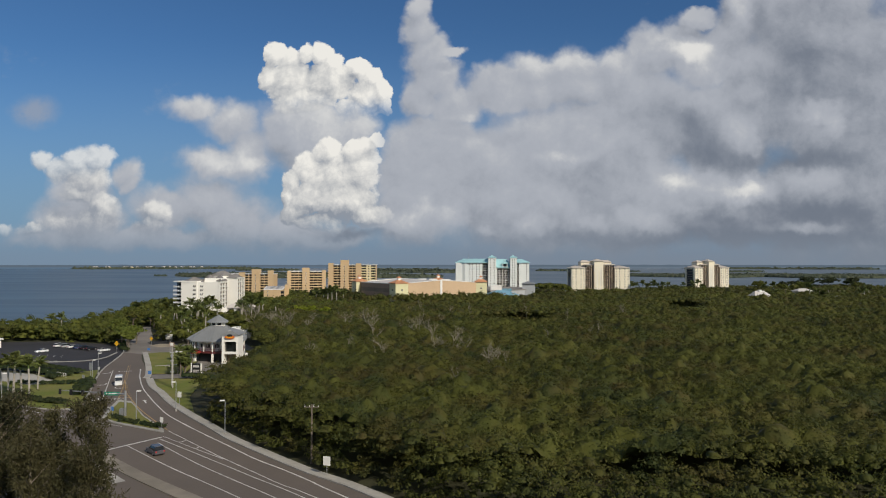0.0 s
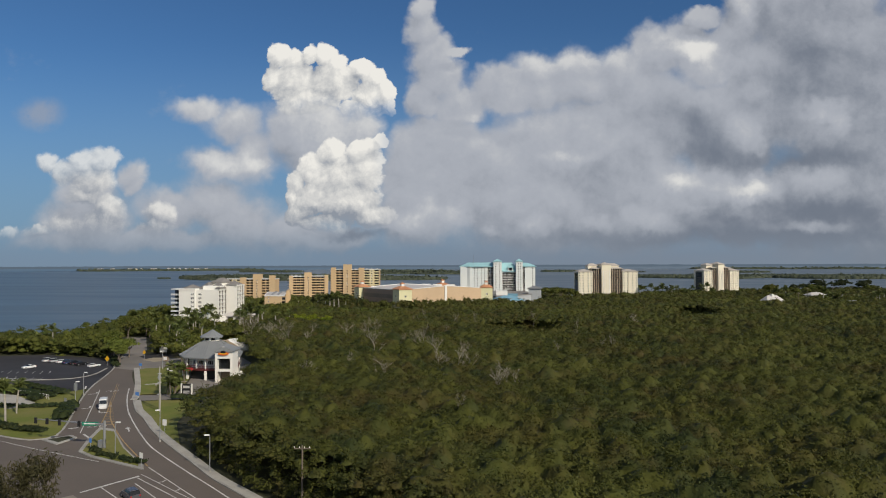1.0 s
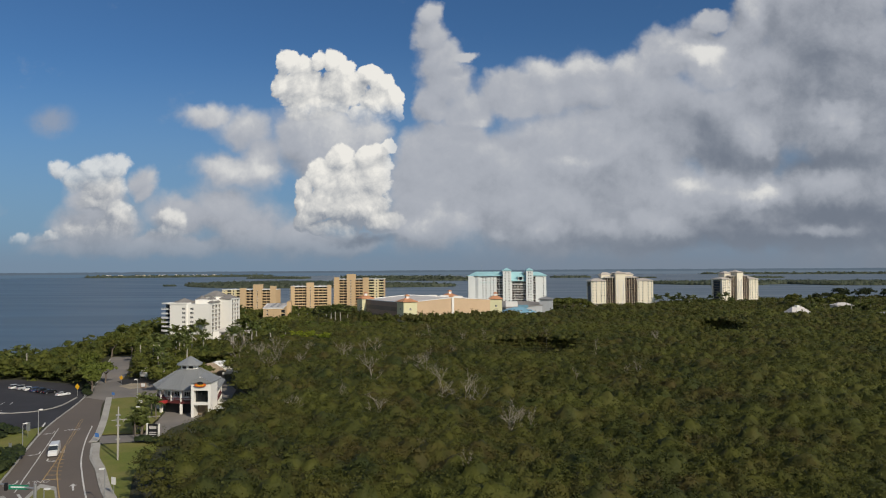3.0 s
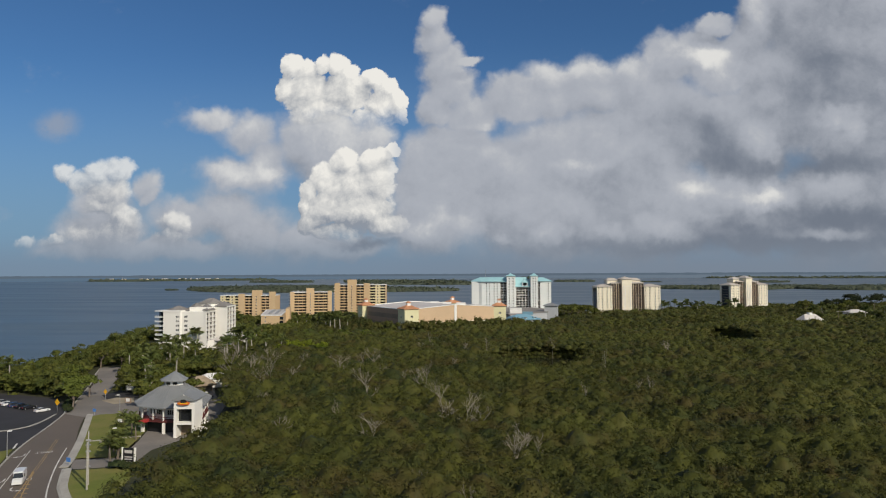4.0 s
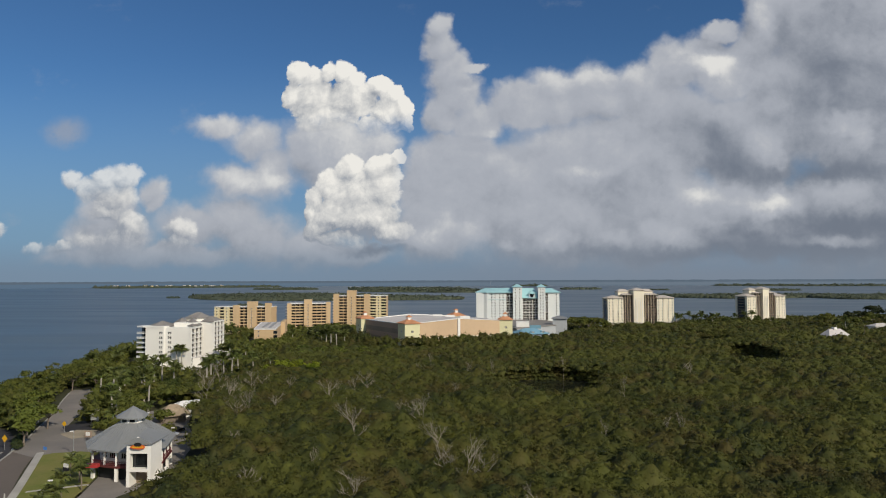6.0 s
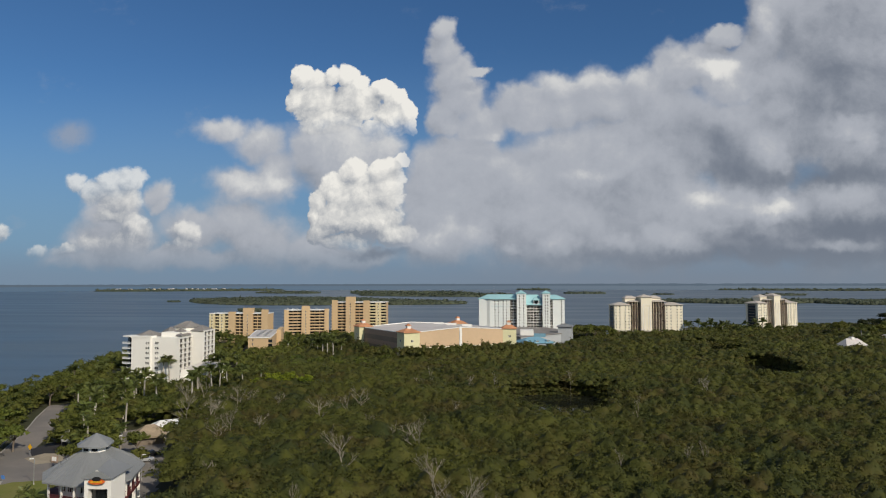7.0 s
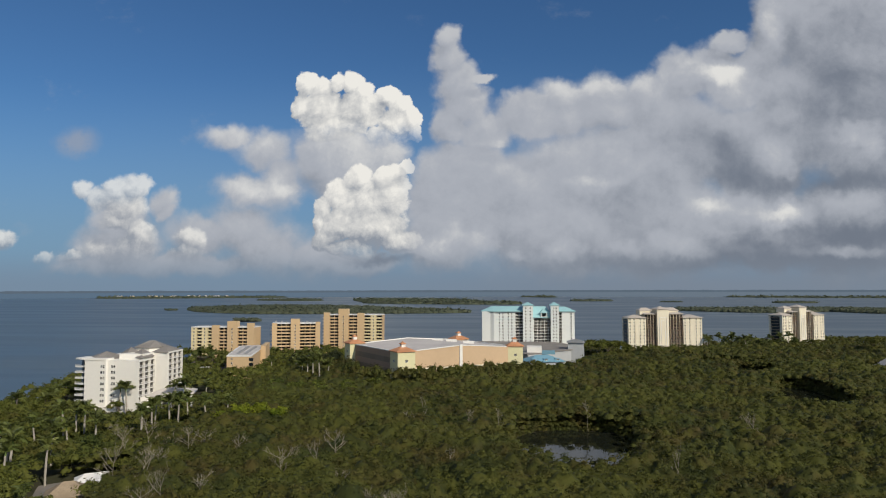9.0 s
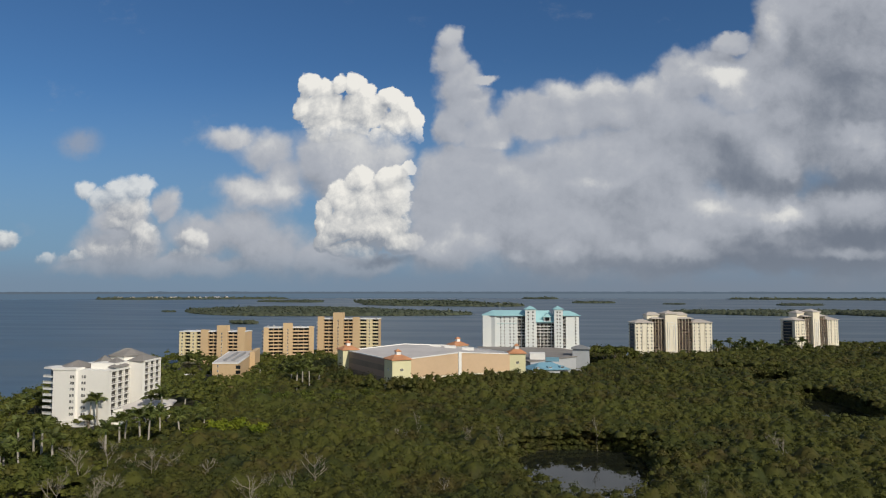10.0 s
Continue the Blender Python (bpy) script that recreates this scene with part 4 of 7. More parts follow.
def tan_flats(m, segs, floors, fh, deep, label, roof_h):
    """A slab of flats: upright piers, stacks of balconies, a lift tower."""
    root = thing("apartment_building", m, label, "apartment building", "tan apartment buildings")
    x0, x1 = segs[0][0], segs[-1][1]
    wall(root, x0 + 0.05, x1 - 0.05, 1.9, deep, 0, roof_h, M_TAN)
    wall(root, x0 - 0.25, x1 + 0.25, -0.1, deep + 0.2, roof_h, roof_h + 0.55, M_TRIM, "roof", "flat roof with a white edge")
    rnd = random.Random(len(segs))
    for k in range(9):
        bm = bmesh.new()
        x = x0 + 2 + (x1 - x0 - 5) * k / 8
        y = rnd.uniform(2.5, deep - 2)
        box(bm, x, x + rnd.uniform(0.8, 1.8), y, y + 1.2, roof_h + 0.55, roof_h + rnd.uniform(1.1, 1.7))
        part("air_handler", bm, M_METAL, root)
    z0 = roof_h - floors * fh
    for a, b, kind, top in segs:
        if kind == "pier":
            wall(root, a, b, -0.5, 1.9, 0, top, M_TAN, "pier")
        elif kind == "tower":
            wall(root, a, b, -1.6, 4.5, 0, top, M_TAN, "lift_tower")
            windows(root, WIN_S, [(a + b) / 2], -1.6, z0, floors, fh)
        elif kind == "cream":
            wall(root, a, b, 0.1, 1.9, 0, top, M_TAN_LIGHT, "pier")
            windows(root, WIN_S, [(a + b) / 2], 0.1, z0, floors, fh)
        else:
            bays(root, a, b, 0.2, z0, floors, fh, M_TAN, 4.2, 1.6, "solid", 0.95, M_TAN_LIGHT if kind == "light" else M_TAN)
    # side balconies at the left end
    me = mesh_of("balcony", balcony_mesh(1.5, 4.0, 0.95, "solid"), M_TRIM)
    for f in range(floors):
        shared("balcony", me, root, pose(x0 - 1.5, 2.5, z0 + f * fh))
    return root


tan_flats(pose(-153.8, 688.5, GROUND, 0, 0, 3),
          [(2.4, 7.4, "pier", 35.8), (7.4, 15, "solid", 0), (15, 23.2, "tower", 38.9), (23.2, 30.5, "solid", 0), (30.5, 36.2, "pier", 35.4),
           (36.2, 41.6, "light", 0), (41.6, 46.2, "cream", 34), (46.2, 51, "light", 0)],
          12, 2.62, 17, "tan stucco apartment block with stacked balconies", 33.6)
tan_flats(pose(-192.6, 672.5, GROUND, 0, 0, 16),
          [(2.6, 6.4, "pier", 27.6), (6.4, 17.5, "solid", 0), (17.5, 24.8, "tower", 31.0), (24.8, 37.4, "solid", 0), (37.4, 41.2, "pier", 28.4)],
          9, 2.62, 16, "tan stucco apartment block with a lift tower", 27.0)
tan_flats(pose(-253.0, 662.0, GROUND, 0, 0, 2),
          [(0, 4.4, "cream", 24.3), (4.4, 8.6, "light", 0), (8.6, 13.4, "cream", 25), (13.4, 17.0, "light", 0), (17.0, 22.8, "pier", 26.4), (22.8, 30.2, "solid", 0),
           (30.2, 38.2, "tower", 29.7), (38.2, 46.0, "solid", 0), (46.0, 51.6, "pier", 28.3)],
          9, 2.62, 16, "tan stucco apartment block with cream balconies", 24.6)

# low tan block with a flat roof
root = thing("apartment_annex", pose(-173.1, 545.3, GROUND, 0, 0, 0), "low tan stucco block with a white flat roof", "building")
AX = [(0, 0), (15.4, 1.0), (-4.0, 78), (-20, 70)]
part("wall", prism(bmesh.new(), AX, 0, 13.6), M_TAN, root)
part("roof", prism(bmesh.new(), [(x * 1.02 - 0.1, y * 1.01 - 0.3) for x, y in AX], 13.6, 14.3), M_TRIM, root, "white flat roof edge")
part("roof_deck", prism(bmesh.new(), [(x * 0.93 + 0.1, y * 0.97 + 1) for x, y in AX], 14.3, 14.36), M_PALE_ROOF, root)
for i in range(7):
    for j in range(2):
        bm = bmesh.new()
        box(bm, 2.5 + j * 5 - i * 1.9, 4.1 + j * 5 - i * 1.9, 9 + i * 7.6, 11 + i * 7.6, 14.36, 15.3)
        part("air_handler", bm, M_METAL, root)
windows(root, WIN_S, [3.2], 0.2, 2.0, 4, 2.9)
for f in range(4):
    bm = bmesh.new()
    box(bm, 12.6, 16.5, 0.9, 1.4, 2.0 + f * 2.9, 4.0 + f * 2.9)
    part("opening", bm, M_GLASS, root, "dark stair opening")
part("end_wall", prism(bmesh.new(), [(3.6, 48), (7.0, 48.6), (-1.5, 80), (-4.0, 78.6)], 0, 16.2), M_TAN, root)

# turquoise-roofed hotel
root = thing("hotel", pose(-20.6, 711.0, GROUND, 0, 0, 2), "pale hotel tower with turquoise metal roofs", "hotel")
wall(root, 0, 28, 0, 18, 0, 36.2, M_HOTEL)
part("wall", prism(bmesh.new(), [(-0.2, 3), (9.8, -1.2), (11.5, -1.2), (11.5, 3)], 0, 36.2), M_HOTEL, root)
wall(root, 28, 34.6, 2.2, 18, 0, 36.2, M_HOTEL)
bays(root, 28, 34.4, 0.4, 2.2, 13, 2.55, M_HOTEL, 3.2, 0.8, "rail", 0.95, M_TRIM, back=M_PALE_RECESS)
windows(root, WIN_S, [2.4, 6.2], 1.2, 2.2, 13, 2.55, -14)
windows(root, WIN_S, [14.5, 17.5, 22.0, 25.0], 0, 2.2, 13, 2.55)
bm = bmesh.new()
box(bm, 11.6, 28, -0.06, 0, 29.6, 29.9)
part("string_course", bm, M_TURQ, root)
roof(root, [(-1.0, 2.2), (9.8, -2.2), (36, -1.0), (36, 19), (-1.0, 19)], 36.4, [(8, 9, 40.4), (34, 9, 40.4)], M_TURQ)
for a, b in ((34.2, 42.6), (57.4, 64.2)):
    wall(root, a, b, -3.2, 9, 0, 41.4, M_HOTEL, "tower")
    roof(root, rect(a - 0.7, b + 0.7, -3.9, 9.7), 41.6, [((a + b) / 2, 2.9, 44.2)], M_TURQ)
    windows(root, WIN_S, [a + 2.3, b - 2.3], -3.2, 2.2, 14, 2.72)
wall(root, 42.6, 57.4, 2.4, 18, 0, 30.9, M_HOTEL)
bays(root, 43.4, 58.4, 0.2, 5.0, 10, 2.5, M_TRIM, 3.0, 1.0, "rail", 0.95, M_TRIM, back=M_PALE_RECESS)
wall(root, 42.6, 43.4, -0.4, 2.4, 0, 31, M_HOTEL, "pier")
wall(root, 58.4, 60.2, -0.4, 2.4, 0, 31, M_HOTEL, "pier")
wall(root, 43.4, 58.4, 0.0, 2.4, 1.0, 4.8, M_HOTEL)
roof(root, rect(42.4, 61.0, -1.2, 19), 31.2, [(43.4, 7.5, 40.2), (54.0, 7.5, 40.2)], M_TURQ)
bm = bmesh.new()
box(bm, 49.2, 54.6, -0.9, 4, 31.0, 34.0)
bmesh.ops.create_cone(bm, cap_ends=True, segments=24, radius1=2.7, radius2=2.7, depth=4.9, matrix=pose(51.9, 1.55, 34.0, 90, 0, 0))
part("dormer", bm, M_HOTEL, root, "arched dormer")
bm = bmesh.new()
bmesh.ops.create_cone(bm, cap_ends=True, segments=24, radius1=1.9, radius2=1.9, depth=0.2, matrix=pose(51.9, -0.95, 34.0, 90, 0, 0))
part("arched_window", bm, M_GLASS, root)
part("gable", hip(bmesh.new(), rect(48.4, 55.4, -1.4, 8), 35.2, [(51.9, -0.6, 38.4), (51.9, 8, 38.4)], 0.2), M_TURQ, root)
wall(root, 64.2, 67, 2.2, 18, 0, 36.2, M_HOTEL)
bays(root, 64.2, 67, 0.4, 2.2, 13, 2.55, M_HOTEL, 2.8, 0.8, "rail", 0.95, M_TRIM, back=M_PALE_RECESS)
part("wall", prism(bmesh.new(), [(67, 0), (77.6, 1.2), (77.8, 18), (67, 18)], 0, 36.2), M_HOTEL, root)
windows(root, WIN_S, [69.6, 74.8], 0.5, 2.2, 13, 2.55, 5)
roof(root, [(63, -1.0), (68, -1.2), (78.8, 0.2), (78.8, 19), (63, 19)], 36.4, [(64, 9, 40.0), (71, 9, 40.0)], M_TURQ)
bm = bmesh.new()
tube(bm, (13.8, 4, 40), (13.8, 4, 48.5), 0.12, 0.05, 6)
part("flagpole", bm, M_METAL, root)
wall(root, 35, 78, -8, -3.2, 0, 5.5, M_HOTEL, "porch", "low pale entrance wing")


def condo_tower(m, k, label):
    """An ivory tower of flats: two wings, two gridded bays and a middle tower; k scales it along its front."""
    root = thing("apartment_tower", m, label, "apartment building", "ivory apartment towers")
    xs = [v * k for v in (0, 15, 24.4, 34.3, 47.4, 63.6)]
    fh = 2.72
    for a, b, eave in ((xs[0], xs[1], 30.4), (xs[4], xs[5], 30.4)):
        wall(root, a, b, 0, 16, 0, eave, M_CONDO)
        roof(root, rect(a - 0.7, b + 0.7, -0.8, 16.8), eave + 0.3, [((a + b) / 2 - 2, 8, eave + 2.6), ((a + b) / 2 + 2, 8, eave + 2.6)], M_IVORY_ROOF)
        w4 = (b - a)
        windows(root, WIN_S, [a + 1.4, a + w4 * 0.32, b - w4 * 0.32, b - 1.6], 0, 0.6, 11, fh)
        bm = bmesh.new()
        for x in (a + w4 * 0.40, a + w4 * 0.62):
            box(bm, x - 0.2, x + 0.2, -0.25, 0, 0, eave)
        part("rib", bm, M_CONDO, root)
    for a, b in ((xs[1], xs[2]), (xs[3], xs[4])):
        wall(root, a, b, 3.2, 16, 0, 33.4, M_CONDO)
        bays(root, a, b, 1.1, 0.6, 12, fh, M_CONDO, 2.4, 1.4, "rail", 0.95, M_BRONZE, back=M_BROWN_RECESS)
        roof(root, rect(a - 1.2, b + 1.2, 0.4, 16.6), 33.8, [(a + 2, 8, 35.6), (b - 2, 8, 35.6)], M_IVORY_ROOF)
        wall(root, a - 3, b - 2, 6, 15, 33, 36.6, M_CONDO, "penthouse")
        roof(root, rect(a - 3.6, b - 1.4, 5.4, 15.6), 36.8, [(a - 0.5, 10, 39.0), (b - 4.5, 10, 39.0)], M_IVORY_ROOF)
    a, b = xs[2], xs[3]
    wall(root, a, b, -1.4, 12, 0, 37.8, M_CONDO, "tower")
    roof(root, rect(a - 0.8, b + 0.8, -2.2, 12.8), 38.0, [((a + b) / 2, 5.3, 40.4)], M_IVORY_ROOF)
    bm = bmesh.new()
    for q in ((a + 1.6, a + 2.0), (b - 2.0, b - 1.6)):
        box(bm, *q, -1.75, -1.4, 4, 31)
    box(bm, a + 2.0, b - 2.0, -1.75, -1.4, 30.6, 31)
    for q in ((a + 3.2, a + 3.5), (b - 3.5, b - 3.2)):
        box(bm, *q, -1.65, -1.4, 4, 28.5)
    box(bm, a + 3.5, b - 3.5, -1.65, -1.4, 28.2, 28.5)
    part("moulding", bm, M_TRIM, root, "raised ivory moulding on the tower")
    # glazed end facing the bay
    bays_root = root
    bm = bmesh.new()
    box(bm, -0.06, 0.0, 3.0, 13.0, 0.5, 29.5)
    part("end_glazing", bm, M_GLASS, bays_root, "dark glazed end wall")
    me = mesh_of("end_slab", box(bmesh.new(), -0.9, 0.0, 2.6, 13.4, -0.15, 0.35), M_RECESS)
    for f in range(11):
        shared("end_slab", me, root, pose(0, 0, 1.0 + f * fh))
    wall(root, a - 1, b + 1, -7, -1.4, 0, 5.0, M_CONDO, "porch")
    roof(root, rect(a - 2, b + 2, -8, -1.4), 5.2, [((a + b) / 2, -4.6, 8.2)], M_IVORY_ROOF)
    return root


condo_tower(pose(102.0, 719.0, GROUND, 0, 0, 9), 1.0, "ivory apartment tower with a moulded middle shaft")
condo_tower(pose(249.6, 779.0, GROUND, 0, 0, 24), 0.78, "ivory apartment tower with a dark glazed end")

# white apartment house with stepped blocks
root = thing("white_apartment_house", pose(0, 0, GROUND), "white stucco apartment house with grey hip roofs", "apartment building")
A, B, C, D, E, F = (-196.8, 438.5), (-191.2, 431.5), (-166.2, 431.5), (-166.4, 446.0), (-159.6, 445.6), (-160.2, 460.0)
part("wall", prism(bmesh.new(), [(-195.0, 440), B, (-180.6, 430.8), (-180.2, 431.8), C, D, E, F, (-172, 474), (-195, 466)], 0, 23.2), M_WHITE, root)
part("upper_wall", prism(bmesh.new(), [(-178, 437), (-166.6, 437), D, E, F, (-170, 470), (-180, 464)], 23.2, 25.6), M_WHITE, root)
part("parapet", prism(bmesh.new(), [(-195.4, 440.5), (-191.5, 431.2), (-180.4, 430.6), (-180.0, 436), (-189, 446)], 23.2, 24.0), M_WHITE, root)


def facade(p, q):
    """The pose of a wall from p to q, seen from outside."""
    return pose(p[0], p[1], 0, 0, 0, math.degrees(math.atan2(q[1] - p[1], q[0] - p[0]))), math.dist(p, q)


def stack(p, q, z0, floors, fh, bay, deep=1.5):
    """A face of framed balconies on a slanting wall."""
    fm, length = facade(p, q)
    n = max(1, round(length / bay))
    wd = length / n
    rail = mesh_of("balcony", balcony_mesh(wd, deep, 1.0, "rail"), M_TRIM)
    dm = door_mesh(wd * 0.8, fh - 0.55)
    post = mesh_of("pier", box(bmesh.new(), -0.3, 0.3, -deep, 0.1, 0, floors * fh + 0.6), M_WHITE)
    for i in range(n + 1):
        shared("pier", post, root, fm @ pose(i * wd, 0, z0))
    for f in range(floors):
        for i in range(n):
            shared("balcony", rail, root, fm @ pose(i * wd, -deep, z0 + f * fh))
            shared("balcony_door", dm, root, fm @ pose((i + 0.5) * wd, -0.09, z0 + f * fh + (fh - 0.55) / 2 + 0.12))
    bm = bmesh.new()
    box(bm, 0.3, length - 0.3, -0.05, -0.01, z0, z0 + floors * fh)
    part("recess_wall", bm, M_DARK_RECESS, root, "dark glazing behind the balconies").matrix_basis = fm
    bm = bmesh.new()
    box(bm, -0.3, length + 0.3, -deep - 0.1, 0, z0 + floors * fh, z0 + floors * fh + 0.7)
    ob = part("lintel", bm, M_WHITE, root)
    ob.matrix_basis = fm


stack(C, D, 1.8, 8, 2.6, 4.8, 1.0)
stack(E, F, 4.4, 8, 2.6, 4.7, 1.0)
fm, length = facade(B, (-180.5, 430.8))
for f in range(7):
    for x, dy in ((8.4, 0.02), (9.5, 0.02), (13.0, 1.05), (14.1, 1.05)):
        shared("window", WIN_S, root, fm @ pose(x, dy, 5.0 + f * 2.58) @ Matrix.Diagonal((0.9, 1, 0.95, 1)))
me = mesh_of("balcony", prism(bmesh.new(), [(-5.2, -2.6), (-1.2, -3.6), (2.6, -2.0), (2.6, 1.0), (-4.5, 3.0)], -0.15, 0.08), M_TRIM)
bm = bmesh.new()
for a, b in (((-5.2, -2.6), (-1.2, -3.6)), ((-1.2, -3.6), (2.6, -2.0))):
    ribbon(bm, [a, b], 0.10, 0.95, 1.05)
    ribbon(bm, [a, b], 0.08, 0.08, 0.62)
    for i in range(9):
        t = i / 8
        x, y = a[0] + (b[0] - a[0]) * t, a[1] + (b[1] - a[1]) * t
        box(bm, x - 0.03, x + 0.03, y - 0.03, y + 0.03, 0.08, 0.95)
rl = mesh_of("railing", bm, M_TRIM)
for f in range(8):
    bl = shared("balcony", me, root, pose(-192.8, 437.4, 1.6 + f * 2.6))
    shared("railing", rl, bl, pose(0, 0, 0))
bm = bmesh.new()
prism(bm, [(-197.0, 438.2), (-194.8, 436.2), (-191.8, 436.6), (-191.4, 443), (-195.9, 443)], 0, 23.2)
part("recess_wall", bm, M_GLASS, root, "dark glazing behind the end balconies")
part("end_roof", prism(bmesh.new(), [(-198.1, 435.2), (-193.9, 433.6), (-191.2, 434.4), (-190.8, 442), (-197.3, 442)], 23.2, 23.9), M_TRIM, root)
for pts, z, top in (([(-194.5, 440), (-188.5, 433.6), (-181.0, 434.5), (-180, 445), (-190, 449)], 23.7, [(-186.3, 440.5, 26.6)]),
                    ([(-184, 446), (-177, 440), (-172, 447), (-177, 455)], 24.2, [(-178.5, 447.5, 28.0)]),
                    ([(-175.5, 440), (-166.0, 434.5), (-165.4, 444.5), (-168, 450), (-175, 450)], 24.2, [(-170.0, 442.5, 27.6)]),
                    ([(-178.6, 450), (-170, 448.4), (-166.6, 454), (-168.6, 463), (-177.4, 462)], 27.6, [(-174, 455.6, 30.4), (-171.5, 456.4, 30.4)]),
                    ([(-167, 446), (-159.0, 444.8), (-159.8, 460), (-166, 461)], 25.9, [(-163.0, 452.0, 28.6)])):
    roof(root, pts, z, top, M_SHINGLE, 0.4, "grey shingled hip roof")
part("attic_wall", prism(bmesh.new(), [(-178.0, 450.6), (-170.3, 449.0), (-167.2, 454.2), (-169.0, 462.4), (-176.9, 461.4)], 25.4, 27.6), M_WHITE, root)
for q in ((-187, 436), (-184.5, 437), (-177, 438), (-174, 437.5)):
    bm = bmesh.new()
    box(bm, q[0], q[0] + 1.3, q[1], q[1] + 1.2, 23.0, 24.7)
    part("air_handler", bm, M_METAL, root)
# porch with a sloping roof
part("porch_roof", hip(bmesh.new(), [(-166, 438), (-154, 440), (-148, 450), (-152, 462), (-163, 452)], 6.4, [(-161, 445, 9.0), (-154, 452, 9.0)], 0.6), M_PALE_ROOF, root, "pale grey porch roof")
for q in ((-163.5, 439.6), (-158.5, 440.4), (-154.6, 441.4), (-149.6, 450)):
    part("porch_column", box(bmesh.new(), q[0] - 0.5, q[0] + 0.5, q[1] - 0.5, q[1] + 0.5, 0, 5.2), M_WHITE, root)
part("buttress", prism(bmesh.new(), [(-166, 433.5), (-162.5, 437), (-163.2, 438), (-166.6, 435)], 0, 6.5, -0.2), M_WHITE, root)
part("garden_wall", prism(bmesh.new(), [(-186, 429.6), (-175, 429.2), (-175, 430.6), (-186, 430.8)], 0, 2.6), M_WHITE, root)

# conference hall with four tiled corner turrets
root = thing("conference_hall", pose(0, 0, GROUND), "wide peach hall with a pale flat roof and tiled turrets", "hall")
P1, Q1, P3, R1, R3, P0 = (-60.0, 518.0), (-27.0, 539.5), (6.0, 561.0), (-34.5, 618.0), (-67.5, 596.5), (-100.5, 575.0)
HALL = [P1, Q1, P3, R1, R3, P0]
HT, RIDGE = 19.2, 21.8
# The P0-P1 side wears a darker brown: its shade put into the colour.
for a, b, mat in ((P1, P3, M_PEACH), (P3, R1, M_GREY_WALL), (R1, P0, M_PEACH), (P0, P1, M_SHADE_BROWN)):
    fm, length = facade(a, b)
    peak = RIDGE if mat is M_PEACH else HT
    for name, z0, z1, y0, y1, mm in (("wall", 0, 0, 0, 0.6, mat), ("coping", 1, 0.5, -0.25, 0.7, M_TRIM)):
        bm = bmesh.new()
        prof = [(0, HT), (length / 2, peak), (length, HT)]
        ring = [(x, (h if z0 else 0)) for x, h in prof] + [(x, h + z1) for x, h in prof[::-1]]
        fr, bk = [bm.verts.new((x, y0, z)) for x, z in ring], [bm.verts.new((x, y1, z)) for x, z in ring]
        bm.faces.new(fr), bm.faces.new(bk[::-1])
        for i in range(6):
            bm.faces.new((fr[i], bk[i], bk[(i + 1) % 6], fr[(i + 1) % 6]))
        ob = part(name, bm, mm, root)
        ob.matrix_basis = fm
    if mat is M_PEACH:
        ob = part("band", box(bmesh.new(), 0, length, -0.12, 0, 9.2, 10.0), M_CONDO, root, "pale painted band")
        ob.matrix_basis = fm
    if mat is M_SHADE_BROWN:
        for z in (6.0, 12.5):
            ob = part("band", box(bmesh.new(), 6, length - 6, -0.14, 0, z, z + 3.2), M_RECESS, root, "grey-brown wall band")
            ob.matrix_basis = fm
        for i in range(9):
            ob = part("ground_opening", box(bmesh.new(), 10 + i * 7.5, 14 + i * 7.5, -0.2, 0, 0, 3.6), M_PEACH if i % 2 else M_GLASS, root)
            ob.matrix_basis = fm
part("pilaster", prism(bmesh.new(), [(Q1[0] - 0.7, Q1[1] - 1.1), (Q1[0] + 0.9, Q1[1] - 0.2), (Q1[0] + 0.5, Q1[1] + 0.5), (Q1[0] - 1.1, Q1[1] - 0.4)], 0, RIDGE + 0.7), M_TRIM, root, "white pilaster")
bm = bmesh.new()
q = [bm.verts.new((*c, z)) for c, z in ((P1, HT), (Q1, RIDGE), (P3, HT), (R1, HT), (R3, RIDGE), (P0, HT))]
bm.faces.new((q[0], q[1], q[4], q[5])), bm.faces.new((q[1], q[2], q[3], q[4]))
part("roof", bm, M_PALE_ROOF, root, "pale grey flat membrane roof")
for k, (x, y) in enumerate(((-40, 585), (-28, 572), (-50, 592))):
    part("skylight", box(bmesh.new(), x, x + 7, y, y + 2.2, HT + 1.0, RIDGE + 0.2), M_TRIM, root)


def turret(x, y, w4, turn, wall_mat, shade_mat):
    tm = pose(x, y, 0, 0, 0, turn)
    ob = part("turret", box(bmesh.new(), -w4, w4, -w4, w4, 0, 20.0), wall_mat, root)
    ob.matrix_basis = tm
    ob = part("turret_roof", hip(bmesh.new(), rect(-w4 - 0.7, w4 + 0.7, -w4 - 0.7, w4 + 0.7), 20.3, [(-1.2, 0, 22.8), (1.2, 0, 22.8)], 0.4), M_TILE, root, "terracotta tiled hip roof")
    ob.matrix_basis = tm
    ob = part("lantern", box(bmesh.new(), -1.2, 1.2, -1.2, 1.2, 22.0, 24.2), M_TRIM, root)
    ob.matrix_basis = tm
    ob = part("lantern_roof", hip(bmesh.new(), rect(-1.6, 1.6, -1.6, 1.6), 24.3, [(0, 0, 25.6)], 0.2), M_TILE, root)
    ob.matrix_basis = tm
    for side in (0, -90):
        for z in (10.0, 14.8):
            shared("window", WIN_M, root, tm @ pose(0, 0, 0, 0, 0, side) @ pose(0, -w4 - 0.01, z))


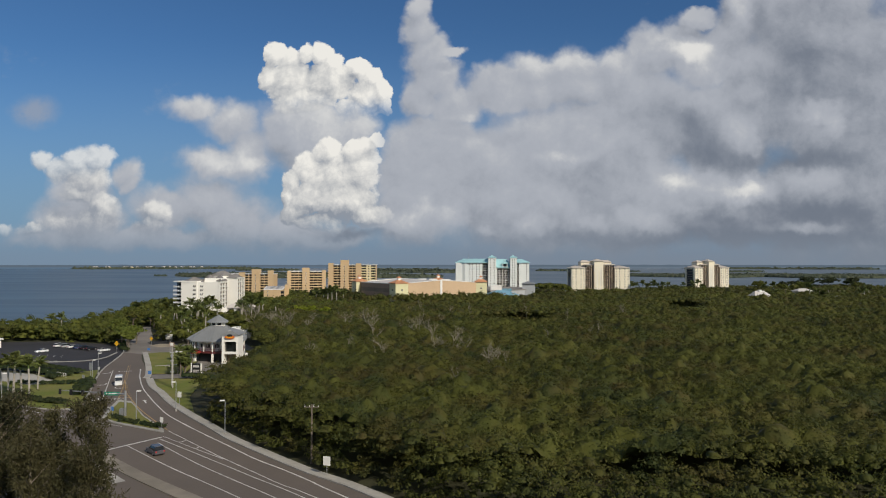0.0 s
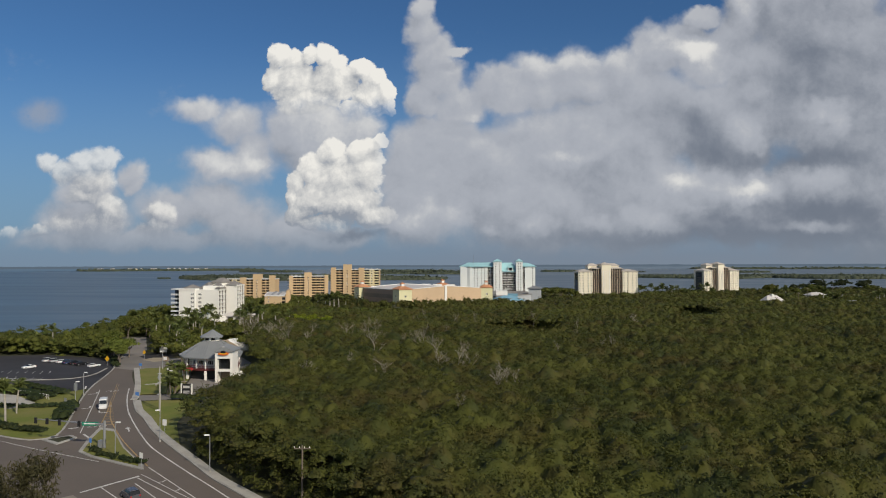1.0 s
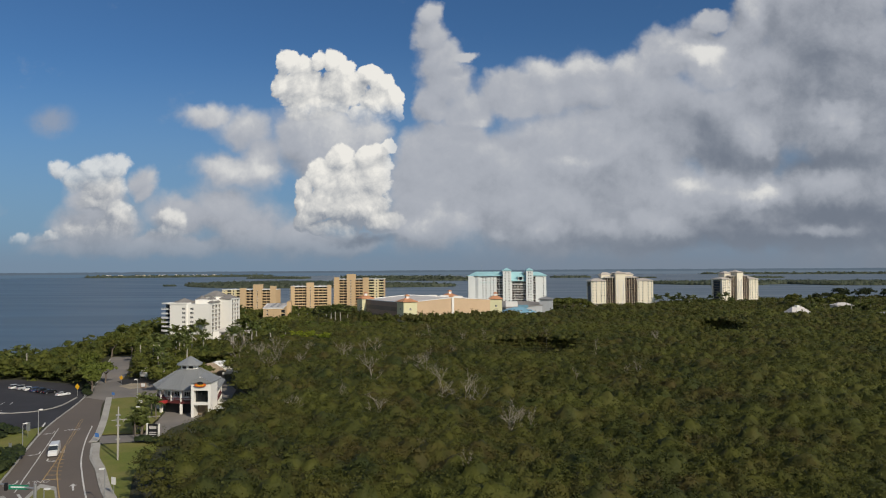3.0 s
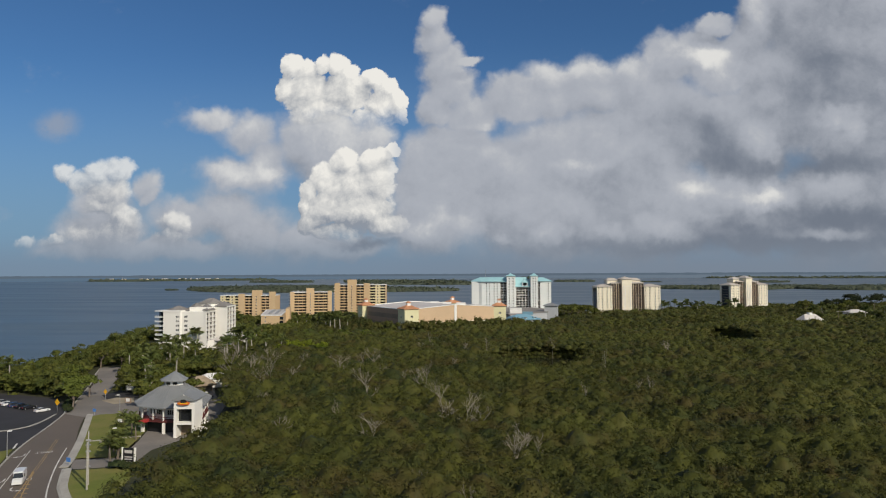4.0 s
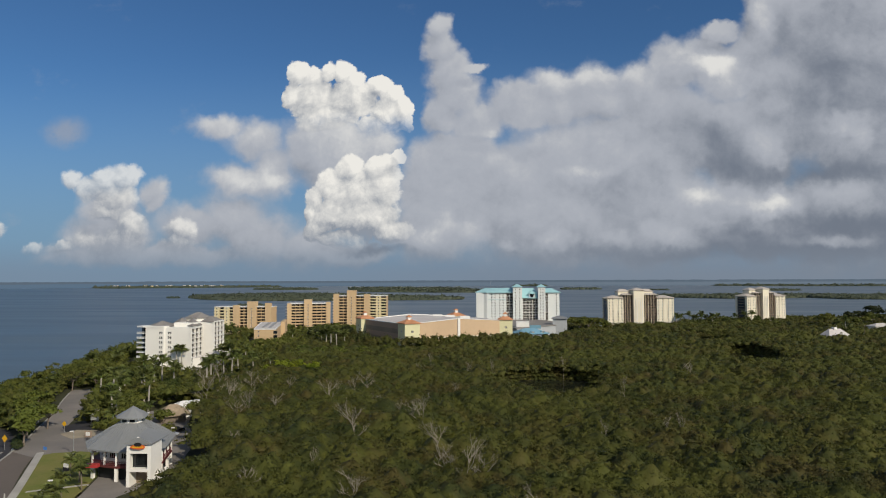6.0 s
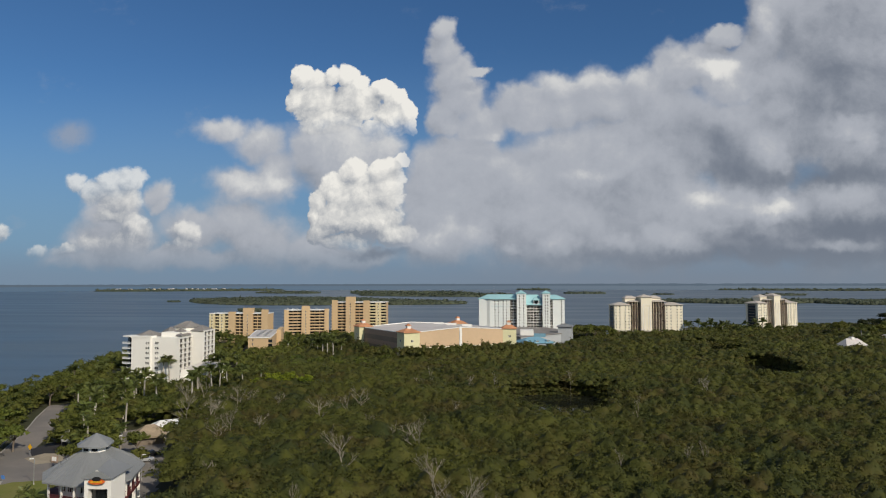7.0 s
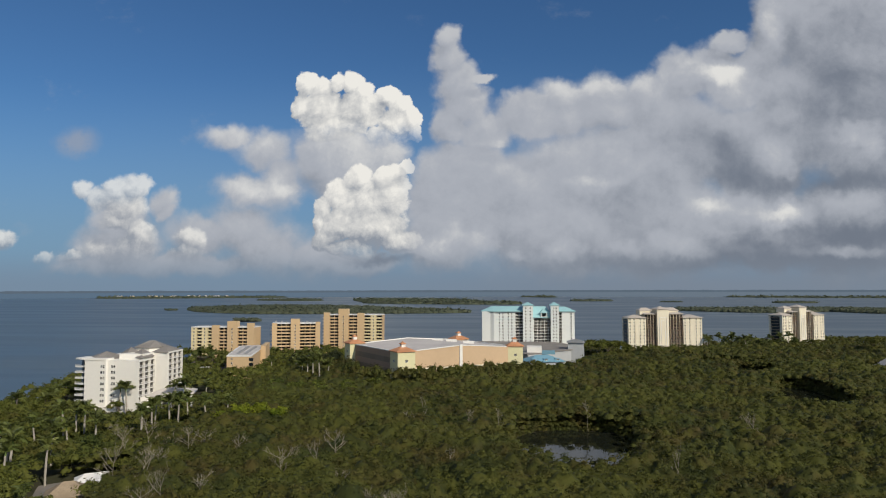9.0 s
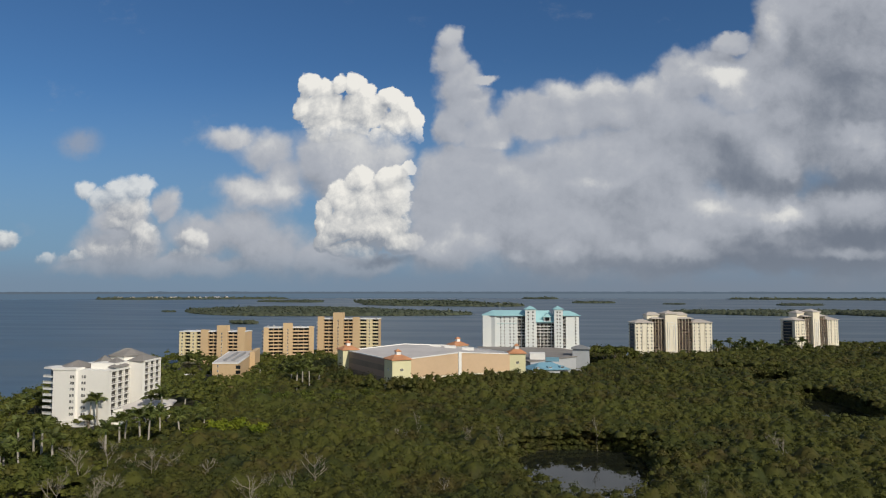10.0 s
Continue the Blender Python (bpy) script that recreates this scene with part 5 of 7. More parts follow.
turret(-59.0, 520.5, 5.4, 33, M_YELLOW, M_YELLOW)
turret(4.8, 562.5, 4.6, 5, M_YELLOW, M_YELLOW)
turret(-99.5, 576.0, 5.0, 33, M_YELLOW, M_YELLOW)
turret(-34.0, 616.0, 5.0, 33, M_YELLOW, M_YELLOW)

# grey service wing, stair turret and a small turquoise pavilion beside the hall
root = thing("service_wing", pose(0, 0, GROUND), "grey stucco service wing with a dark flat roof", "building")
part("wall", prism(bmesh.new(), [(14, 600), (47, 640), (56, 668), (40, 704), (-24, 712), (-20, 650)], 0, 10.6), M_GREY_WALL, root)
part("roof", prism(bmesh.new(), [(13.4, 599), (47.6, 639.4), (56.8, 668), (40, 705), (-25, 713), (-21, 650)], 10.6, 11.2), M_SHINGLE, root, "dark flat roof")
part("stair_turret", prism(bmesh.new(), [(44, 640), (56, 638), (57.5, 650), (45, 652)], 0, 16.0, -0.08), M_GREY_WALL, root)
part("turret_cap", hip(bmesh.new(), [(43.4, 639.4), (56.4, 637.4), (58, 650.6), (44.6, 652.6)], 16.2, [(50.5, 645, 18.6)], 0.4), M_GREY_ROOF, root)
part("plant_room", box(bmesh.new(), 14, 24, 612, 622, 11.2, 15.2), M_TRIM, root, "white plant room on the roof")
part("blue_wall", box(bmesh.new(), 24.3, 33, 612, 614, 10, 12.6), M_BLUE_ROOF, root)
root = thing("pavilion", pose(14.0, 576.0, GROUND + 2.0, 0, 0, 20), "small pavilion with a blue metal roof", "pavilion")
part("wall", box(bmesh.new(), 0, 24, 0, 14, -2.0, 6.4), M_GREY_WALL, root)
part("roof", hip(bmesh.new(), rect(-1, 25, -1, 15), 6.6, [(8, 7, 10.2), (16, 7, 10.2)], 0.5), M_BLUE_ROOF, root)
for x in (4, 12, 20):
    bm = bmesh.new()
    box(bm, x - 1.6, x + 1.6, 0.2, 3.2, 6.8, 8.3)
    part("dormer", bm, M_BLUE_ROOF, root)
    shared("window", WIN_M, root, pose(x, 0.19, 7.6) @ Matrix.Diagonal((1.2, 1, 0.7, 1)))

# restaurant with a hipped metal roof on raised floor
root = thing("restaurant", pose(0, 0, GROUND), "raised white restaurant with a grey metal hip roof", "restaurant")
EAVE = [(-106.0, 246.5), (-101.2, 239.6), (-93.0, 237.4), (-85.0, 238.4), (-82.8, 243.5), (-86.5, 256.0), (-94.0, 264.0), (-103.0, 260.0)]
C0 = (-95.2, 250.2)
FLOOR = [(C0[0] + (x - C0[0]) * 0.90, C0[1] + (y - C0[1]) * 0.90) for x, y in EAVE]
ROOM = [(C0[0] + (x - C0[0]) * 0.70, C0[1] + (y - C0[1]) * 0.70) for x, y in EAVE]
EZ = 7.7
bm = bmesh.new()
lo = [bm.verts.new((x, y, EZ - 0.35)) for x, y in EAVE]
ed = [bm.verts.new((x, y, EZ)) for x, y in EAVE]
CUP = [(C0[0] + (x - C0[0]) * 0.27 - 0.6, C0[1] + (y - C0[1]) * 0.27 + 0.6) for x, y in EAVE]
tp = [bm.verts.new((x, y, 12.3)) for x, y in CUP]
bm.faces.new(lo[::-1]), bm.faces.new(tp)
for i in range(8):
    j = (i + 1) % 8
    bm.faces.new((lo[i], lo[j], ed[j], ed[i]))
    bm.faces.new((ed[i], ed[j], tp[j], tp[i]))
part("roof", bm, M_GREY_ROOF, root, "grey standing-seam metal roof")
bm = bmesh.new()
for i in range(8):
    j = (i + 1) % 8
    n = max(3, int(math.dist(EAVE[i], EAVE[j]) / 1.3))
    for k in range(n):
        t = k / n
        a = Vector((EAVE[i][0] + (EAVE[j][0] - EAVE[i][0]) * t, EAVE[i][1] + (EAVE[j][1] - EAVE[i][1]) * t, EZ + 0.03))
        b = Vector((CUP[i][0] + (CUP[j][0] - CUP[i][0]) * t, CUP[i][1] + (CUP[j][1] - CUP[i][1]) * t, 12.33))
        tube(bm, a, b, 0.05, 0.05, 4)
part("roof_seams", bm, M_GREY_ROOF, root)
part("cupola", prism(bmesh.new(), CUP, 11.6, 13.6), M_WHITE, root)
cc = (sum(q[0] for q in CUP) / 8, sum(q[1] for q in CUP) / 8)
part("cupola_roof", hip(bmesh.new(), [(cc[0] + (x - cc[0]) * 1.35, cc[1] + (y - cc[1]) * 1.35) for x, y in CUP], 13.7, [(cc[0], cc[1], 16.2)], 0.3), M_GREY_ROOF, root, "grey metal cupola roof")
for i in range(8):
    j = (i + 1) % 8
    fm, length = facade(CUP[i], CUP[j])
    if length > 1.5:
        ob = part("cupola_window", box(bmesh.new(), 0.4, length - 0.4, -0.05, 0.05, 12.5, 13.3), M_GLASS, root)
        ob.matrix_basis = fm
part("deck", prism(bmesh.new(), FLOOR, 3.2, 3.75), M_MAROON, root, "dark maroon deck edge")
part("dining_room", prism(bmesh.new(), ROOM, 3.75, EZ - 0.3), M_WHITE, root)
# A solid black block stands for the shade below the deck.
part("undercroft", prism(bmesh.new(), [(C0[0] + (x - C0[0]) * 0.74, C0[1] + (y - C0[1]) * 0.74) for x, y in EAVE], 0, 3.2), M_BLACK, root, "black block painted as the shade of the open ground storey")
for i in range(8):
    j = (i + 1) % 8
    fm, length = facade(FLOOR[i], FLOOR[j])
    n = max(2, int(length / 3.2))
    for k in range(n):
        ob = part("post", box(bmesh.new(), -0.18, 0.18, 0.0, 0.36, 3.75, EZ - 0.3), M_WHITE, root)
        ob.matrix_basis = fm @ pose(k * length / n, 0.1, 0)
        if k % 2 == 0:
            ob = part("column", box(bmesh.new(), -0.35, 0.35, 0.1, 0.8, 0, 3.2), M_WHITE, root)
            ob.matrix_basis = fm @ pose(k * length / n, 0, 0)
    bm = bmesh.new()
    box(bm, 0, length, 0.1, 0.2, 4.7, 4.82)
    box(bm, 0, length, 0.1, 0.16, 3.85, 3.95)
    for k in range(int(length / 0.4)):
        box(bm, k * 0.4, k * 0.4 + 0.05, 0.11, 0.16, 3.95, 4.7)
    ob = part("railing", bm, M_MAROON, root)
    ob.matrix_basis = fm
    fm, length = facade(ROOM[i], ROOM[j])
    for k in range(max(1, int(length / 2.4))):
        shared("window", WIN_M, root, fm @ pose(1.2 + k * 2.4, -0.01, 5.6))
# entrance tower with a pediment
TW = pose(-85.4, 235.0, 0, 0, 0, 4)
for q in ((-2.9, -2.1, 0, 6), (2.1, 2.9, 0, 6)):
    ob = part("tower_pier", box(bmesh.new(), q[0], q[1], q[2], q[3], 0, 10.4), M_WHITE, root)
    ob.matrix_basis = TW
for z0, z1 in ((3.6, 4.3), (7.9, 10.4)):
    ob = part("tower_beam", box(bmesh.new(), -2.1, 2.1, 0.05, 5.95, z0, z1), M_WHITE, root)
    ob.matrix_basis = TW
ob = part("tower_glass", box(bmesh.new(), -2.1, 2.1, 1.6, 1.7, 4.3, 7.9), M_GLASS, root)
ob.matrix_basis = TW
ob = part("tower_back", box(bmesh.new(), -2.1, 2.1, 3.5, 3.7, 0, 3.6), M_RECESS, root)
ob.matrix_basis = TW
ob = part("tower_roof", hip(bmesh.new(), rect(-3.3, 3.3, -0.5, 9), 10.4, [(0, -0.4, 12.1), (-2, 9, 12.1)], 0.25), M_GREY_ROOF, root)
ob.matrix_basis = TW
bm = bmesh.new()
vs = [bm.verts.new((x, y, z)) for y in (-0.42, -0.2) for x, z in ((-2.9, 10.4), (2.9, 10.4), (0, 12.0))]
for f in ((0, 1, 2), (5, 4, 3), (0, 3, 4, 1), (1, 4, 5, 2), (2, 5, 3, 0)):
    bm.faces.new([vs[i] for i in f])
ob = part("pediment", bm, M_WHITE, root)
ob.matrix_basis = TW
bm = bmesh.new()
bmesh.ops.create_cone(bm, cap_ends=True, segments=28, radius1=1.0, radius2=1.0, depth=0.2, matrix=pose(0, -0.5, 9.6, 90, 0, 0) @ Matrix.Diagonal((1.75, 0.55, 1, 1)))
ob = part("sign_board", bm, M_ORANGE, root, "orange oval restaurant sign")
ob.matrix_basis = TW
bm = bmesh.new()
bmesh.ops.create_cone(bm, cap_ends=True, segments=20, radius1=0.8, radius2=0.8, depth=0.2, matrix=pose(0, -0.52, 10.15, 90, 0, 0) @ Matrix.Diagonal((1.15, 0.6, 1, 1)))
ob = part("sign_crest", bm, M_BLACK, root)
ob.matrix_basis = TW
bm = bmesh.new()
box(bm, -1.2, 1.2, -0.66, -0.6, 9.5, 9.72)
ob = part("sign_bar", bm, M_SIGN_YELLOW, root)
ob.matrix_basis = TW
ob = part("awning", box(bmesh.new(), -101.0, -98.0, 238.6, 240.0, 3.3, 4.1), M_RED, root, "red awning board")
for i in range(4):
    ob = part("stair_flight", box(bmesh.new(), 3.0 + i * 0.3, 4.6, 1.5 + i * 1.1, 2.6 + i * 1.1, 0, 0.9 + i * 0.8), M_WHITE, root)
    ob.matrix_basis = TW

# low buildings behind the restaurant, by the lawn and among the eastern trees
root = thing("thatched_hut", pose(-113.5, 308.0, GROUND, 0, 0, 32), "low hut with a brown thatched roof", "hut")
part("wall", box(bmesh.new(), -4, 4, -3.4, 3.4, 0, 2.8), M_WOOD, root)
part("roof", hip(bmesh.new(), rect(-5.4, 5.4, -4.6, 4.6), 2.8, [(-1.2, 0, 5.8), (1.2, 0, 5.8)], 0.5), material("thatch", (0.34, 0.27, 0.19), 0.95, vary=0.3, grain=3.0, big=0.4, bump=0.6), root)
root = thing("white_shed", pose(-112.0, 318.0, GROUND, 0, 0, 32), "white shed with a pale metal roof", "shed")
part("wall", box(bmesh.new(), -5, 5, -3.5, 3.5, 0, 3.6), M_WHITE, root)
part("roof", hip(bmesh.new(), rect(-5.6, 5.6, -4.1, 4.1), 3.7, [(-3, 0, 5.4), (3, 0, 5.4)], 0.3), M_TRIM, root)


def house(m, wide, deep, high, rise, label, roof_mat, windows_n=3):
    root = thing("house", m, label, "house")
    part("wall", box(bmesh.new(), 0, wide, 0, deep, 0, high), M_WHITE, root)
    part("roof", hip(bmesh.new(), rect(-0.8, wide + 0.8, -0.8, deep + 0.8), high + 0.2, [(deep * 0.45, deep / 2, high + rise), (wide - deep * 0.45, deep / 2, high + rise)], 0.35), roof_mat, root)
    for i in range(windows_n):
        shared("window", WIN_M, root, pose((i + 0.5) * wide / windows_n, 0, high * 0.55))
    return root


r0 = house(pose(238, 587, GROUND, 0, 0, 20), 20, 11, 5.4, 6.2, "white house with a pale grey hip roof", M_PALE_ROOF)
part("lantern", box(bmesh.new(), 8.6, 11.2, 4.2, 6.8, 10.6, 12.6), M_TRIM, r0)
house(pose(306, 655, GROUND, 0, 0, 10), 15, 9, 9.0, 2.5, "white house among the eastern trees", M_PALE_ROOF)
house(pose(300, 590, GROUND, 0, 0, -10), 16, 9, 4.6, 3.0, "low white house among palms", M_GREY_ROOF)
house(pose(350, 640, GROUND, 0, 0, 5), 14, 9, 5.0, 3.0, "low white house among palms", M_GREY_ROOF)
r0 = house(pose(-206, 262, GROUND, 0, 0, 62), 16, 22, 3.6, 2.6, "open pavilion with a pale blue-white metal roof", M_TRIM, 2)

# woods --------------------------------------------------------------------------
PONDS = ([(3, 374), (7, 354), (16, 340), (29, 338), (38, 352), (42, 374), (45, 396), (34, 408), (14, 407), (3, 394)],
         [(122, 466), (132, 446), (147, 446), (158, 470), (164, 510), (160, 530), (148, 530), (140, 506)],
         [(138, 566), (152, 560), (166, 566), (170, 600), (164, 616), (154, 606), (146, 586)],
         [(128, 618), (144, 610), (172, 616), (182, 632), (172, 646), (140, 640)])
for q in PONDS:
    sheet("pond", curve(q + [q[0]], 3.0)[:-1], GROUND + 0.06, M_POND, "still dark pond among the mangroves", "water")


def around(pts, d):
    cx, cy = sum(q[0] for q in pts) / len(pts), sum(q[1] for q in pts) / len(pts)
    return [(x + (x - cx) / math.hypot(x - cx, y - cy) * d, y + (y - cy) / math.hypot(x - cx, y - cy) * d) for x, y in pts]


wide_road = offset(right_c, 3.4) + near_c + offset(left_c, -3.0)[::-1]
CLEAR = [ROAD_OUTLINE, wide_road, SIDE_YARD, DRIVE, BACK_LANE, PARKING, FORECOURT, WEST_LOT, LAWN_W, LAWN_N, around(LAWN_S, 1.0), PLAZA, around(EAVE, 3.5), around(HALL, 4.0),
         [(-202, 428), (-194, 412), (-164, 410), (-148, 426), (-140, 470), (-158, 482), (-202, 474)],
         [(-158, 682), (-96, 684), (-96, 712), (-158, 712)], [(-200, 664), (-148, 680), (-152, 706), (-202, 690)], [(-258, 656), (-194, 658), (-194, 684), (-258, 682)],
         [(-178, 541), (-154, 543), (-174, 630), (-198, 620)],
         [(-26, 702), (62, 704), (62, 736), (-26, 736)], [(12, 572), (42, 584), (60, 640), (60, 710), (-30, 716), (-24, 640)],
         [(95, 712), (168, 722), (168, 750), (92, 740)], [(240, 772), (300, 798), (294, 822), (234, 796)],
         [(-122, 300), (-104, 300), (-104, 326), (-120, 326)], [(234, 580), (266, 590), (258, 612), (228, 604)],
         [(302, 652), (324, 656), (322, 668), (302, 666)], [(-222, 262), (-204, 256), (-192, 284), (-212, 292)]] + [around(q, 1.6) for q in PONDS]
LAND = curve(COAST, 14.0)
for q in ((-143, 338), (-155, 363), (-142, 398), (-127, 392), (-151, 331), (-148, 362), (-118, 394), (-134, 392), (-112, 516), (-106, 518)):
    CLEAR.append([(q[0] - 4, q[1] - 8), (q[0] + 6, q[1] - 8), (q[0] + 4, q[1] + 3), (q[0] - 4, q[1] + 3)])


def spots(x0, x1, y0, y1, step, rng, edge=True):
    """Jittered places on open land."""
    gx, gy = np.meshgrid(np.arange(x0, x1, step), np.arange(y0, y1, step * 0.9))
    x = (gx + rng.uniform(-0.5, 0.5, gx.shape) * step).ravel()
    y = (gy + rng.uniform(-0.5, 0.5, gx.shape) * step).ravel()
    ok = inside(x, y, LAND)
    for q in CLEAR:
        ok &= ~inside(x, y, q)
    return x[ok], y[ok]


CUBE = np.array([(a, b, c) for a in (-1, 0, 1) for b in (-1, 0, 1) for c in (-1, 0, 1) if (a, b, c) != (0, 0, 0)], float)
CUBE_ID = {tuple(int(k) for k in q): i for i, q in enumerate(CUBE)}
CUBE_F = []
for ax in range(3):
    for s in (-1, 1):
        for i in (-1, 0):
            for j in (-1, 0):
                c = []
                for di, dj in ((0, 0), (1, 0), (1, 1), (0, 1)):
                    q = [0, 0, 0]
                    q[ax], q[(ax + 1) % 3], q[(ax + 2) % 3] = s, i + di, j + dj
                    c.append(CUBE_ID[tuple(q)])
                CUBE_F.append(c if s > 0 else c[::-1])
CUBE_F = np.array([q for q in CUBE_F if sum(CUBE[k][2] for k in q) > 0.5])
BALL = CUBE / np.linalg.norm(CUBE, axis=1)[:, None]


def crowns(x, y, z, r, tall, leaves, size, rng, core=0.40, lobes=9):
    """Leafy crowns: a ragged inner mass and several bunches of leaf clumps round it."""
    n = len(x)
    mid = np.stack([x, y, z], 1)
    ext = np.stack([r, r, r * tall], 1)
    cv = BALL[None] * ext[:, None] * core * rng.uniform(0.7, 1.2, (n, 26, 1)) + mid[:, None]
    cf = CUBE_F[None] + (np.arange(n) * 26)[:, None, None]
    # the bunches sit off the middle, at uneven heights
    lob = rng.normal(size=(n, lobes, 3))
    lob[..., 2] = np.abs(lob[..., 2]) * 0.9 - 0.15
    lob /= np.linalg.norm(lob, axis=2)[..., None]
    lob = mid[:, None] + lob * ext[:, None] * rng.uniform(0.40, 0.95, (n, lobes, 1))
    wide = rng.uniform(0.26, 0.52, (n, lobes, 1)) * r[:, None, None]
    pick = rng.integers(0, lobes, (n, leaves))
    row = np.arange(n)[:, None]
    d = rng.normal(size=(n, leaves, 3))
    d[..., 2] = np.abs(d[..., 2]) * 0.8 - 0.25
    d /= np.linalg.norm(d, axis=2)[..., None]
    at = lob[row, pick] + d * wide[row, pick] * rng.uniform(0.55, 1.25, (n, leaves, 1)) * np.array((1.0, 1.0, 0.8))
    nor = d * 0.80 + np.array((0, 0, 0.45)) + rng.normal(size=d.shape) * 0.24
    nor /= np.linalg.norm(nor, axis=2)[..., None]
    a = np.cross(nor, rng.normal(size=d.shape))
    a /= np.linalg.norm(a, axis=2)[..., None]
    b = np.cross(nor, a)
    s = size * rng.uniform(0.5, 1.4, (n, leaves, 1))
    droop = nor * s * rng.uniform(-0.45, 0.15, (n, leaves, 1))
    quad = np.stack([at - a * s, at - b * s * 0.6 + droop, at + a * s, at + b * s * 0.6 + droop], 2)
    lv = quad.reshape(-1, 3)
    lf = np.arange(len(lv)).reshape(-1, 4) + n * 26
    return np.concatenate([cv.reshape(-1, 3), lv]), np.concatenate([cf.reshape(-1, 4), lf])


def wood(name, mat, pieces, label, category="trees"):
    vs, fs, base = [], [], 0
    for v, f in pieces:
        vs.append(v), fs.append(f + base)
        base += len(v)
    return tagged(new(name, grid_mesh(name, np.concatenate(vs), np.concatenate(fs), mat)), label, category, kind="stuff")


def swell(x, y):
    """Slow rise and fall of the canopy."""
    return np.sin(x * 0.043 + 1.3) * np.cos(y * 0.037) * 0.9 + np.sin(x * 0.11 + y * 0.083) * 0.6


rng = np.random.default_rng(5)
pieces, domes = [], []
for x0, x1, y0, y1, step, r0, r1, top, leaves, size in (
        (-70, 140, 86, 225, 2.6, 1.3, 2.7, 7.4, 84, 0.21),
        (-110, 210, 225, 350, 2.9, 1.4, 2.8, 7.6, 46, 0.28),
        (-125, 280, 350, 470, 3.5, 1.8, 3.1, 7.6, 26, 0.40),
        (-130, 400, 470, 620, 4.4, 2.2, 3.8, 7.6, 20, 0.60),
        (60, 600, 620, 860, 5.6, 2.8, 4.4, 7.8, 18, 0.80),
        (-200, 700, -120, 620, 16.0, 9.0, 12.0, 5.8, 16, 2.6),
        (640, 1500, 620, 1500, 16.0, 8.0, 11.0, 7.0, 20, 2.8)):
    x, y = spots(x0, x1, y0, y1, step, rng)
    seen = np.abs(x + 0.06 * y) < 0.70 * y + 8      # the dense wood; farther out it thins into large crowns
    seen = seen & (y > 84) if step < 15 else (np.abs(x + 0.06 * y) > 0.74 * y + 34) | (y < 60) | (y > 880)
    x, y = x[seen], y[seen]
    r = rng.uniform(r0, r1, len(x)) * np.where(rng.uniform(size=len(x)) < 0.10, 1.3, 1.0)
    zt = GROUND + top + swell(x, y) + rng.normal(0, 0.8, len(x)) + (r - r0) * 0.6
    tall = rng.uniform(0.7, 1.0, len(x))
    # the wood is low where it meets the lawn and the drive
    deep = x - np.interp(y, (120, 151, 167, 179, 190, 203, 215, 226, 244), (-40, -68, -75, -79.5, -81.5, -82.5, -82, -81, -79))
    rim = (y > 146) & (y < 246)
    zt = np.where(rim, np.minimum(zt, GROUND + 2.6 + np.maximum(deep, 0) * 0.62 + rng.uniform(0, 0.8, len(x))), zt)
    keep = ~rim | (deep > 0)
    x, y, zt, r, tall = x[keep], y[keep], zt[keep], r[keep], tall[keep]
    if step < 15:
        domes.append(np.stack([x, y, zt, r], 1))
    pieces.append(crowns(x, y, zt - r * tall * 0.9, r, tall, leaves, size, rng, 0.42 if y0 < 200 else 0.50 if y0 < 300 else 0.60 if y0 < 400 else 0.70))
# the closed layer of leaves under the crowns
domes = np.concatenate(domes)


def canopy_sheet(x0, x1, y0, y1, cell):
    """The roof of leaves that the crowns make together: a dome for each crown, joined to its neighbours."""
    gx, gy = np.meshgrid(np.arange(x0, x1 + cell, cell), np.arange(y0, y1 + cell, cell))
    px, py = gx + rng.uniform(-0.36, 0.36, gx.shape) * cell, gy + rng.uniform(-0.36, 0.36, gx.shape) * cell
    gz = GROUND + 4.8 + swell(gx, gy)
    near = domes[(domes[:, 1] > y0 - 8) & (domes[:, 1] < y1 + 8)]
    ci, cj = np.rint((near[:, 0] - x0) / cell).astype(int), np.rint((near[:, 1] - y0) / cell).astype(int)
    reach = int(5.0 / cell) + 1
    for di in range(-reach, reach + 1):
        for dj in range(-reach, reach + 1):
            i, j = ci + di, cj + dj
            ok = (i >= 0) & (i < gx.shape[1]) & (j >= 0) & (j < gx.shape[0])
            i, j, q = i[ok], j[ok], near[ok]
            d2 = ((px[j, i] - q[:, 0]) ** 2 + (py[j, i] - q[:, 1]) ** 2) / (q[:, 3] * 1.05) ** 2
            np.maximum.at(gz, (j, i), np.where(d2 < 1.6, q[:, 2] - 1.15 - 0.70 * q[:, 3] * d2, -9.0))
    gz += rng.normal(0, 0.30, gx.shape)
    ok = inside(gx, gy, LAND) & (np.abs(gx + 0.06 * gy) < 0.72 * gy + 10)
    for q in CLEAR:
        ok &= ~inside(gx, gy, around(q, 2.0))
    for q in PONDS:
        ok &= ~inside(gx, gy, around(q, 7.0))
    ok &= ~((gy < 250) & (gx < np.interp(gy, (110, 151, 179, 203, 226, 250), (-6, -54, -66, -70, -70, -72))))
    ids = np.arange(gx.size).reshape(gx.shape)
    cell_ok = ok[:-1, :-1] & ok[1:, :-1] & ok[:-1, 1:] & ok[1:, 1:]
    quads = np.stack([ids[:-1, :-1], ids[:-1, 1:], ids[1:, 1:], ids[1:, :-1]], -1)[cell_ok]
    used = np.unique(quads)
    back = np.zeros(gx.size, int)
    back[used] = np.arange(len(used))
    return np.stack([px.ravel(), py.ravel(), gz.ravel()], 1)[used], back[quads]


